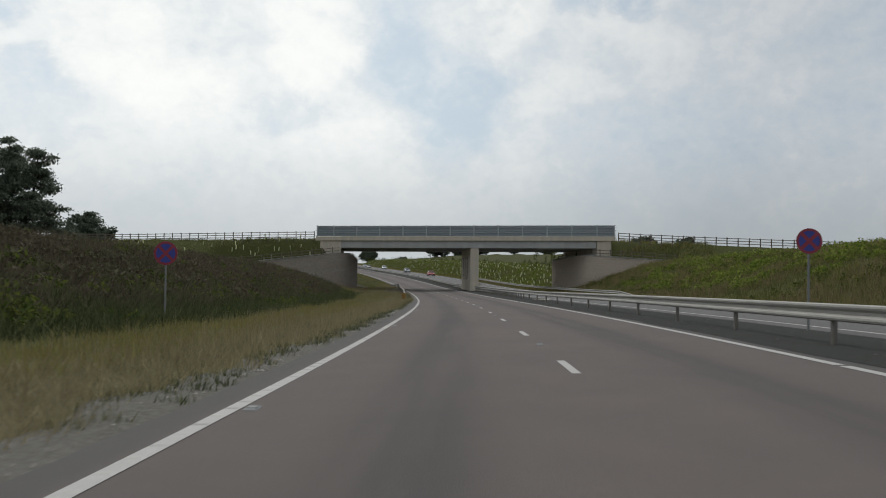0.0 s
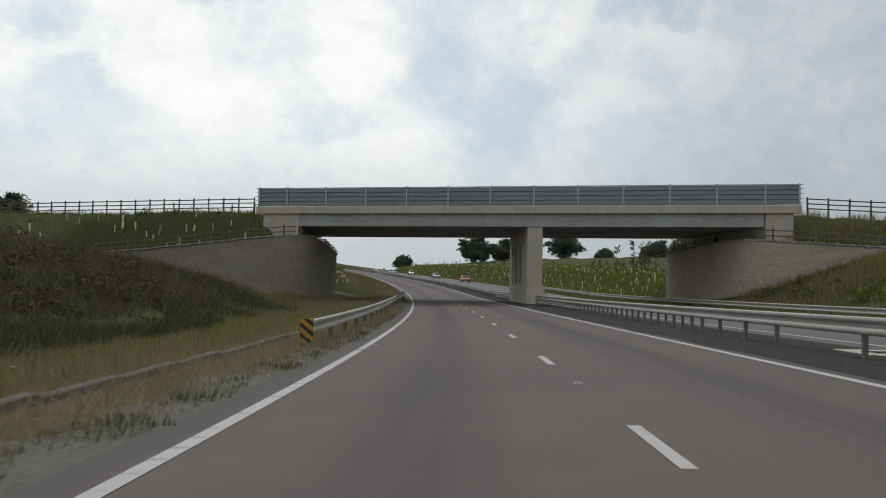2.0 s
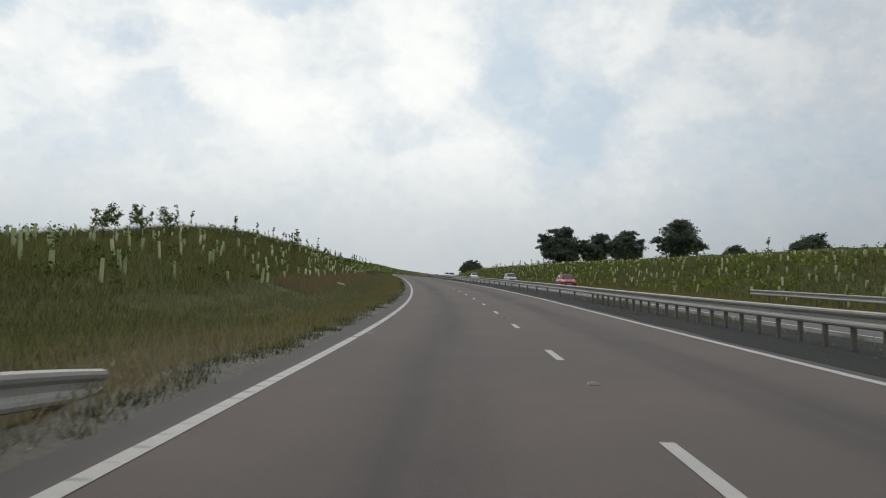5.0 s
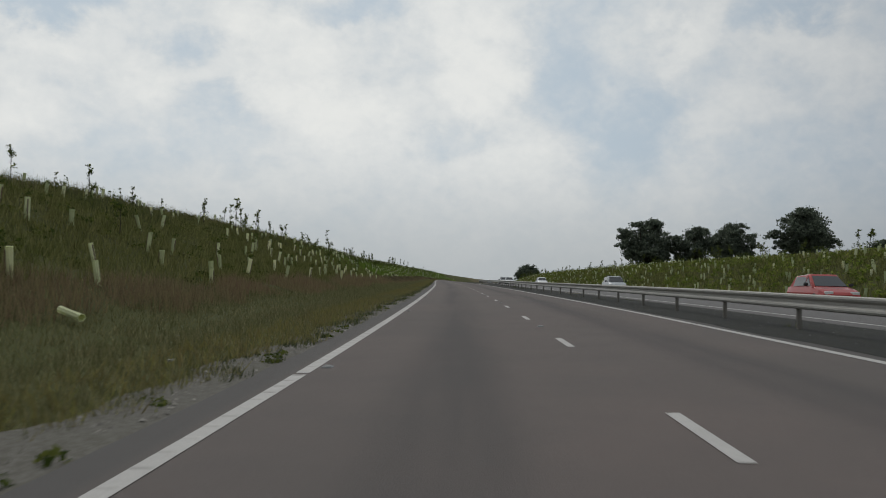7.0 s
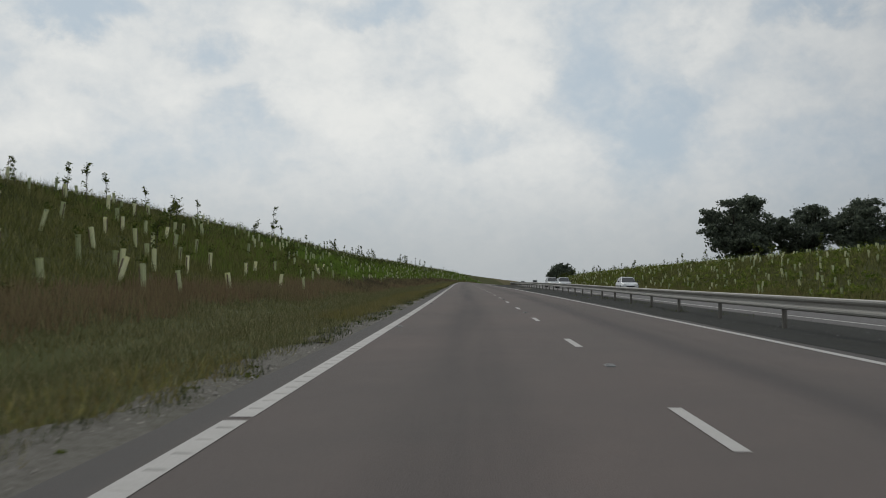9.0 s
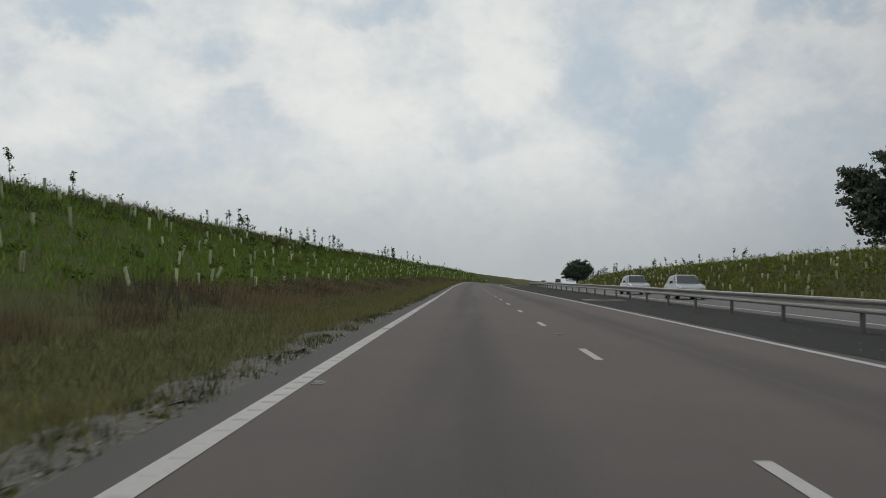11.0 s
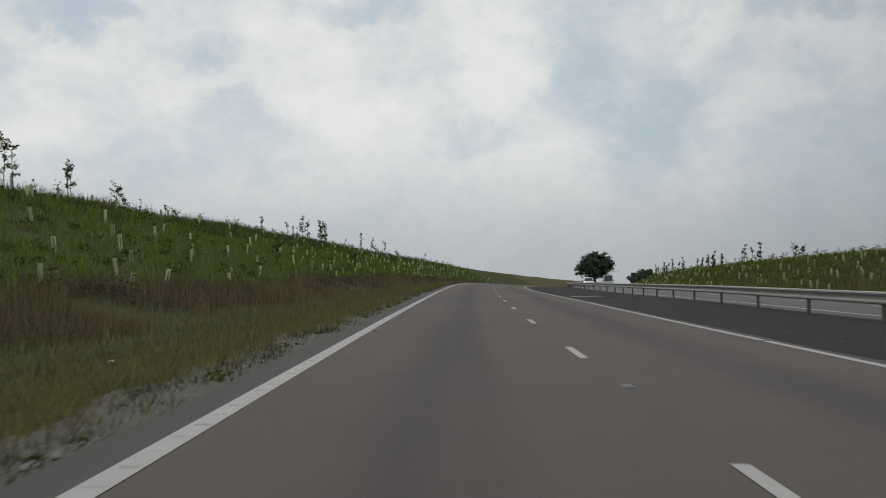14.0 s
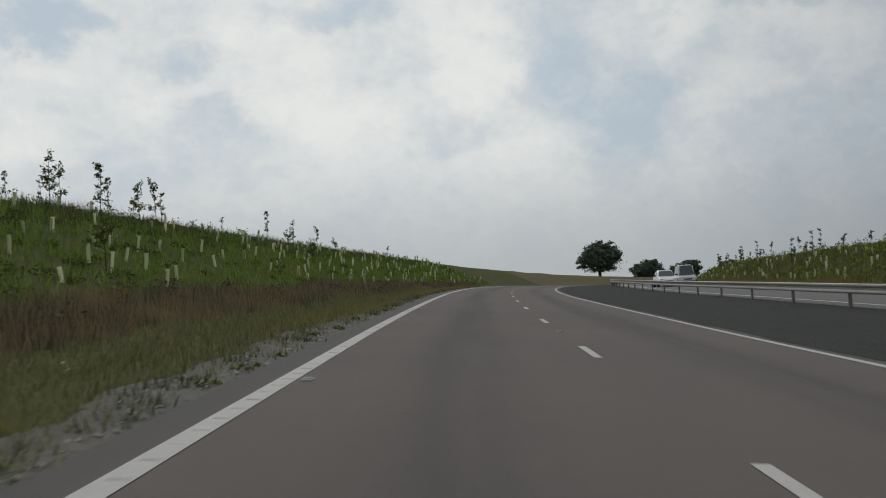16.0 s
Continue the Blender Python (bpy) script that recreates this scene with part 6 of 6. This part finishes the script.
GUARDS_F = [(471.2, -12.2), (473.2, -18.0), (473.7, -14.4), (475.0, -15.3), (478.6, -17.1), (479.3, -12.1), (481.9, -14.7), (482.1, -16.5), (482.6, -19.1), (484.1, -13.3), (485.3, -15.7), (485.4, -17.7), (488.9, -18.5), (489.4, -13.3), (490.9, -17.6), (492.2, -15.8), (493.4, -12.1), (494.7, -14.7), (497.8, -16.2), (504.6, -17.7), (505.1, -19.3), (506.4, -14.9), (508.0, -13.9), (508.8, -12.2), (510.4, -16.9), (511.0, -15.3), (511.4, -19.1), (511.7, -18.2), (511.9, -13.8), (512.5, -17.3), (512.8, -16.4), (514.1, -13.5)]
GUARDS_G = [(516.4, -17.0), (516.4, -12.9), (517.0, -15.6), (518.3, -18.6), (518.6, -14.3), (520.3, -16.8), (522.4, -18.1), (524.9, -16.9), (526.5, -15.4), (528.4, -13.6), (530.0, -16.0), (530.2, -18.3), (533.5, -14.3), (533.6, -17.4), (533.8, -15.2), (534.2, -12.6), (537.1, -18.1), (537.5, -16.6), (537.5, -14.6), (537.6, -13.4), (537.8, -15.5), (539.9, -17.0), (542.0, -18.2), (542.5, -16.9), (546.0, -16.1), (546.3, -20.5), (547.0, -17.6), (549.3, -15.5), (553.3, -17.6), (554.2, -16.6), (557.3, -14.7), (557.6, -21.3), (559.2, -16.8), (561.1, -15.3), (561.1, -13.2), (563.4, -14.4), (563.7, -20.1), (565.0, -17.8), (566.8, -18.8), (567.3, -14.8), (568.8, -17.1), (568.9, -19.9), (569.7, -13.4)]
guard_spots, joined_spots = [*GUARDS_A, *GUARDS_B, *GUARDS_C, *GUARDS_D, *GUARDS_E, *GUARDS_F, *GUARDS_G], []
for s in np.arange(176, 660, 2.4):
    for u in np.arange(-12.6, -24.5, -2.3):
        q = (s + rs.uniform(-1.1, 1.1), u + rs.uniform(-1.0, 1.0))
        keep = 0.8 if s < 222 or s > 572 else 0.5 if 334 < s < 377 else 0.55 if u < -19.5 else 0.0
        if rs.random() < keep:
            (guard_spots if 338 < s < 376 and u > -17 else joined_spots).append(q)
# those on the bank beside the bridge
GUARDS_BANK = [(141.4, -31.8), (142.1, -29.9), (141.6, -28.6), (141.0, -27.4), (140.8, -26.3), (142.1, -25.4), (141.2, -23.2), (140.2, -23.1), (139.7, -21.3), (139.5, -19.7), (140.5, -19.9), (138.7, -16.6), (139.4, -15.5), (139.9, -17.8)]
guard_spots += GUARDS_BANK
for i in range(50):
    w_ = B @ Vector((rs.uniform(-40, -9), rs.uniform(-7, -0.8), 0) if i < 30 else (rs.uniform(-13, 1), rs.uniform(-1.9, 0.2), 0))
    guard_spots.append(station_of(w_.x, w_.y))
for s in np.arange(152, 650, 2.1):
    for k in np.arange(11.5, 26, 2.1):
        if rs.random() < 0.25:
            continue
        joined_spots.append((s + rs.uniform(-0.9, 0.9), float(far_line(s)) + k + rs.uniform(-0.9, 0.9)))
for s, u in guard_spots:
    size = 0.78 if s > 350 or s < 170 else 1.0
    copy_thing(rs.choice(gk), stand(s, u, rs.uniform(0, 360), 0.03) @ pose(0, 0, 0, rs.gauss(0, 6), rs.gauss(0, 6)) @ Matrix.Scale(size * rs.uniform(0.9, 1.1), 4))
tube_v, tube_f = [], []
ring = [(math.cos(k * math.pi / 3), math.sin(k * math.pi / 3)) for k in range(6)]
for s, u in joined_spots:
    w = ground(s, u)
    t, r = (rs.uniform(0.55, 0.88) if u < 0 else rs.uniform(0.42, 0.72)), rs.uniform(0.07, 0.095)
    lx, ly = rs.gauss(0, 0.08) * t, rs.gauss(0, 0.08) * t
    k = len(tube_v)
    tube_v += [(w[0] + r * x, w[1] + r * y, w[2] - 0.05) for x, y in ring] + [(w[0] + lx + r * x, w[1] + ly + r * y, w[2] + t) for x, y in ring]
    tube_f += [(k + i, k + (i + 1) % 6, k + 6 + (i + 1) % 6, k + 6 + i) for i in range(6)] + [tuple(k + 6 + i for i in range(6))]
tagged(new("tree_guards", mesh_of("tree_guards", tube_v, tube_f, [TUBE_JOINED])), "rows of pale plastic tree guards across the slopes", "tree guard", "", "stuff")
jp = np.array([ground(s, u) + np.array([0, 0, 0.72]) for s, u in joined_spots])
jp = jp[np.random.default_rng(3).random(len(jp)) < 0.6]
v = leaf_quads(np.repeat(jp, 18, axis=0) + np.random.default_rng(4).normal(0, 0.12, (len(jp) * 18, 3)), 0.07, np.random.default_rng(5))
tagged(new("guarded_shoots", fast_mesh("guarded_shoots", v, np.arange(len(v)), 4, LEAF_SAP)), "leafy shoots growing out of the tree guards", "shoots", "", "stuff")

# ---- cars standing on the far carriageway ----
def loft(bm, rings, cap=True):
    vs = [[bm.verts.new(p) for p in r] for r in rings]
    k = len(vs[0])
    for a, b in zip(vs, vs[1:]):
        for i in range(k):
            bm.faces.new((a[i], a[(i + 1) % k], b[(i + 1) % k], b[i]))
    if cap:
        bm.faces.new(vs[0][::-1])
        bm.faces.new(vs[-1])


def car_paint(name, base):
    return mat(name, base, 0.25, 0.2, grain=[(3, 0.25, tuple(c * 0.85 for c in base))], spec=0.6)


def car(name, m, paint, label, kind="hatch"):
    """A car, nose towards +y, wheels on z = 0."""
    ob = thing(name, m, label, "car", "oncoming cars")
    roof, length, wide = {"hatch": (1.46, 4.1, 0.87), "estate": (1.5, 4.6, 0.88), "van": (1.95, 4.7, 0.94)}[kind]
    h = length / 2
    nose = 0.62 if kind != "van" else 0.75
    # lower body: nose, bonnet, shoulder line, tail
    st = [(-h, 0.80, 0.42, 0.80), (-h + 0.12, 0.95, 0.28, 0.94), (-h + 0.7, 1.0, 0.22, 0.96), (0.0, 1.0, 0.2, 0.93), (h - 1.15, 1.0, 0.2, 0.92), (h - 0.5, 0.98, 0.22, 0.80), (h - 0.12, 0.90, 0.26, nose + 0.05), (h, 0.72, 0.34, nose - 0.05)]
    rings = []
    for y, k, lo, hi in st:
        w = wide * k
        rings.append([(-w * 0.92, y, lo), (w * 0.92, y, lo), (w, y, lo + 0.14), (w, y, lo + (hi - lo) * 0.62), (w * 0.93, y, hi - 0.03), (w * 0.7, y, hi), (-w * 0.7, y, hi), (-w * 0.93, y, hi - 0.03), (-w, y, lo + (hi - lo) * 0.62), (-w, y, lo + 0.14)])
    bm = bmesh.new()
    loft(bm, rings)
    me = bm_mesh("body", bm, paint)
    body = part("body", me, None, ob)
    back = -h + (0.25 if kind != "hatch" else 0.3)
    front = h - 1.2 if kind != "van" else h - 0.75
    bm = bmesh.new()
    gh = [(back, 0.9, 0.93, 0.80), (back + 0.35, 0.84, roof - 0.06, 0.72), (0.0, 0.88, roof, 0.74), (front - 0.75 if kind != "van" else front - 0.55, 0.86, roof - 0.05, 0.72), (front, 0.92, 0.90, 0.82)]
    rings = []
    for y, kb, top, kt in gh:
        rings.append([(-wide * kb, y, 0.88), (wide * kb, y, 0.88), (wide * kt, y, top - 0.05), (wide * kt * 0.85, y, top), (-wide * kt * 0.85, y, top), (-wide * kt, y, top - 0.05)])
    loft(bm, rings)
    cabin = part("cabin", bm_mesh("cabin", bm, paint), None, ob)
    fy = gh[3][0]
    ys = [(front + 0.02, 0.93), (fy + 0.06, roof - 0.09)]
    v = [(-wide * 0.78, ys[0][0], ys[0][1]), (wide * 0.78, ys[0][0], ys[0][1]), (wide * 0.62, ys[1][0], ys[1][1]), (-wide * 0.62, ys[1][0], ys[1][1])]
    v += [(x, y - 0.02, z - 0.02) for x, y, z in v]
    six = [(0, 1, 2, 3), (7, 6, 5, 4), (0, 4, 5, 1), (1, 5, 6, 2), (2, 6, 7, 3), (3, 7, 4, 0)]
    v = [(x, y + 0.015, z + 0.015) for x, y, z in v]
    part("windscreen", mesh_of("windscreen", v, six, [GLASS]), None, cabin, "dark glass")
    v = [(-wide * 0.72, back - 0.02, 0.98), (wide * 0.72, back - 0.02, 0.98), (wide * 0.62, back + 0.27, roof - 0.14), (-wide * 0.62, back + 0.27, roof - 0.14)]
    v += [(x, y + 0.03, z - 0.02) for x, y, z in v]
    part("rear_window", mesh_of("rear_window", v, six, [GLASS]), None, cabin, "dark glass")
    for sx in (-1, 1):
        for y0, y1 in ((back + 0.45, -0.05), (0.02, front - 0.25)):
            yt1 = min(y1, fy - 0.05)
            b0, b1 = wide * 0.885, wide * 0.735
            v = [(sx * b0, y0, 0.95), (sx * b0, y1, 0.95), (sx * b1, yt1, roof - 0.12), (sx * b1, y0 + 0.06, roof - 0.12)]
            v += [(x + sx * 0.012, y, z) for x, y, z in v]
            part("side_window", mesh_of("side_window", v, six, [GLASS]), None, cabin, "dark glass")
        part("headlight", boxed(sx * wide * 0.62 - 0.17, h - 0.22, 0.56, sx * wide * 0.62 + 0.17, h - 0.03, 0.70, bevel=0.03), LAMP_CLEAR, ob, "clear headlight")
        part("tail_light", boxed(sx * wide * 0.72 - 0.1, -h - 0.01, 0.62, sx * wide * 0.72 + 0.1, -h + 0.1, 0.86, bevel=0.02), LAMP_RED, ob, "red tail light")
        part("mirror", boxed(sx * (wide + 0.09) - 0.09, front - 0.32, 0.94, sx * (wide + 0.09) + 0.09, front - 0.2, 1.07, bevel=0.03), TRIM, ob, "dark door mirror")
        for y in (-h + 0.75, h - 0.82):
            bm = bmesh.new()
            cyl(bm, (sx * (wide - 0.2), y, 0.31), (sx * (wide + 0.01), y, 0.31), 0.31, n=20)
            wheel = part("wheel", bm, RUBBER, ob, "black tyre")
            bm = bmesh.new()
            cyl(bm, (sx * (wide - 0.02), y, 0.31), (sx * (wide + 0.018), y, 0.31), 0.19, n=14)
            part("rim", bm, RIM, wheel, "grey wheel rim")
    part("grille", boxed(-0.42, h - 0.06, 0.40, 0.42, h + 0.012, 0.53, bevel=0.015), TRIM, ob, "dark grille")
    part("plate", boxed(-0.26, h + 0.005, 0.30, 0.26, h + 0.022, 0.39), PAINT, ob, "plain pale plate")
    if kind == "estate":
        for x in (-0.5, 0.5):
            part("roof_bar", boxed(x - 0.02, -1.2, roof + 0.02, x + 0.02, 0.5, roof + 0.06), TRIM, ob)
    return ob


RED_PAINT, SILVER, WHITE = car_paint("red_paint", (0.42, 0.05, 0.045)), car_paint("silver_paint", (0.42, 0.44, 0.45)), car_paint("white_paint", (0.72, 0.73, 0.73))


def facing_us(s, lane):
    u = float(far_line(s)) + (1.85 if lane == 1 else 5.45)
    return Matrix.Translation(Vector(spot(s, u, 0.0))) @ pose(0, 0, 0, 0, 0, yaw_at(s) + 180)


car("hatchback_car", facing_us(252, 2), RED_PAINT, "red hatchback on the far carriageway")
car("estate_car", facing_us(301, 2), SILVER, "silver estate car with roof bars on the far carriageway", "estate")
car("hatchback_car", facing_us(367, 2), WHITE, "white hatchback on the far carriageway")
car("hatchback_car", facing_us(395, 1), SILVER, "silver hatchback on the far carriageway")
car("estate_car", facing_us(412, 1), SILVER, "pale silver estate car on the far carriageway", "estate")
car("hatchback_car", facing_us(585, 1), WHITE, "white hatchback on the far carriageway")
car("panel_van", facing_us(599, 2), WHITE, "white panel van on the far carriageway", "van")


# ---- road studs, drain slabs, litter ----
def stud_mesh():
    bm = bmesh.new()
    box(bm, -0.065, -0.13, -0.02, 0.065, 0.13, 0.012, bevel=0.008)
    box(bm, -0.05, -0.055, 0.0, 0.05, 0.055, 0.026, bevel=0.008)
    return bm_mesh("road_stud", bm, SIGN_BACK)


stud = stud_mesh()
lens_bm = bmesh.new()
box(lens_bm, -0.04, -0.062, 0.008, 0.04, -0.054, 0.022)
lens = bm_mesh("reflector", lens_bm, PAINT)
for i in range(0, 36):
    for s, u in ((17 + 18 * i, 0.02), (8 + 18 * i, -3.42)):
        o = part("road_stud", stud, None, road, "", Matrix.Translation(Vector(spot(s, u, 0.0))) @ pose(0, 0, 0, 0, 0, yaw_at(s)))
        part("reflector", lens, None, o)


def drain_slab(s0, s1, u0, u1, label):
    """A concrete slab round a gully in the reserve, with an iron grating."""
    w = Vector(spot((s0 + s1) / 2, (u0 + u1) / 2, 0.0))
    ob = thing("drain_slab", Matrix.Translation(w) @ pose(0, 0, 0, 0, 0, yaw_at(s0)), label, "drain", "drain slabs", "structure")
    a, b = (u1 - u0) / 2, (s1 - s0) / 2
    part("slab", boxed(-a, -b, -0.1, a, b, 0.028, bevel=0.01), CONCRETE, ob)
    part("frame", boxed(-0.3, -0.25, 0.0, 0.3, 0.25, 0.036), POST, ob)
    for k in range(6):
        part("bar", boxed(-0.26, -0.21 + k * 0.075, 0.03, 0.26, -0.175 + k * 0.075, 0.046), BLACK, ob)
    return ob


drain_slab(388.5, 392.3, 4.55, 6.5, "pale concrete drain slab in the central reserve")
drain_slab(494.6, 497.8, 4.5, 6.4, "pale concrete drain slab in the central reserve")
drain_slab(280.2, 282.0, 6.5, 7.6, "pale concrete drain slab in the central reserve")
drain_slab(76.5, 78.3, 6.3, 7.6, "pale concrete drain slab in the central reserve")

# concrete channel along the verge before the bridge, and an apron past the wing wall
channel = new("drainage_channel")
tagged(channel, "worn concrete drainage channel sunk in the verge", "channel", "", "structure")
for i, s in enumerate(np.arange(58, 86, 2.4)):
    u = -6.05 + 0.02 * math.sin(i)
    w = Vector(spot(s, u, float(ground_h(s, u)) + 0.05))
    part("channel_stone", boxed(-0.09, -1.16, -0.2, 0.09, 1.16, 0.05 + 0.012 * math.sin(i * 2.1), bevel=0.015), SHOULDER, channel, "", Matrix.Translation(w) @ pose(0, 0, 0, 0, 0, yaw_at(s)))
edging = new("kerb_edging")
tagged(edging, "row of small pale kerb pieces in the bare verge", "kerb", "", "structure")
kerb_me = bm_mesh("kerb_piece", boxed(-0.05, -0.27, -0.15, 0.05, 0.27, 0.045, bevel=0.01), CONCRETE)
for s in np.arange(126, 144, 0.95):
    u = float(np.interp(s, [126, 134.3, 137, 144], [-8.3, -7.7, -6.9, -6.2]))
    part("kerb_piece", kerb_me, None, edging, "", Matrix.Translation(Vector(spot(s, u, max(float(ground_h(s, u)), -0.03) + 0.03))) @ pose(0, 0, 0, 0, 0, yaw_at(s) - 6))
ap = [spot(s, u, 0.02 + float(ground_h(s, u))) for s, u in ((147.5, -8.6), (154.5, -8.4), (163, -12.6), (172, -17.2), (170, -17.8), (158, -13.2), (149, -10.2))]
ap_bm = bmesh.new()
ap_hi, ap_lo = ([ap_bm.verts.new(Vector(p) - Vector((0, 0, dz))) for p in ap] for dz in (0, 0.3))
ap_bm.faces.new(ap_hi)
for k in range(len(ap)):
    ap_bm.faces.new((ap_hi[k], ap_lo[k], ap_lo[(k + 1) % len(ap)], ap_hi[(k + 1) % len(ap)]))
apron = bm_mesh("apron", ap_bm, TRACK)
tagged(new("paved_track", apron), "grey paved track leading round the wing wall", "paving", "", "structure")


def litter(s, u, size, seed, label):
    rng = random.Random(seed)
    w = ground(s, u)
    bm = bmesh.new()
    bmesh.ops.create_icosphere(bm, subdivisions=1, radius=1.0)
    for v in bm.verts:
        v.co = Vector((v.co.x * size * rng.uniform(0.6, 1.3), v.co.y * size * rng.uniform(0.5, 1.1), v.co.z * size * rng.uniform(0.2, 0.5)))
    ob = new("litter", bm_mesh("litter", bm, PAINT))
    ob.matrix_basis = Matrix.Translation(Vector((float(w[0]), float(w[1]), float(w[2]) + size * 0.25 + 0.05))) @ pose(0, 0, 0, rng.uniform(-20, 20), rng.uniform(-20, 20), rng.uniform(0, 360))
    return tagged(ob, label, "litter", "litter on the verge")


for i, (s, u, z) in enumerate([(224.6, -5.6, 0.07), (463.5, -5.55, 0.09), (515, -7.3, 0.06), (430.6, -5.1, 0.05), (452.3, -6.6, 0.06), (516.2, -7.9, 0.05), (73.5, -8.6, 0.05), (34, -9.0, 0.05), (231, -7.5, 0.05), (478, -8.2, 0.06), (441, -7.9, 0.05)]):
    litter(s, u, z, i, "crumpled pale scrap of litter in the grass")
fallen = thing("fallen_tree_guard", stand(231.6, -10.2, -20, -0.22) @ pose(0, 0, 0, 0, 102, 0), "pale tree guard lying in the grass", "tree guard")
part("tube", guard_mesh(0.75, 0.085), TUBE, fallen)

# ---- stones of the wing wall that stand nearest to the road ----
for wall, v8, f5 in late_stones:
    part("stone", mesh_of("stone", v8, f5, [STONE]), None, wall)
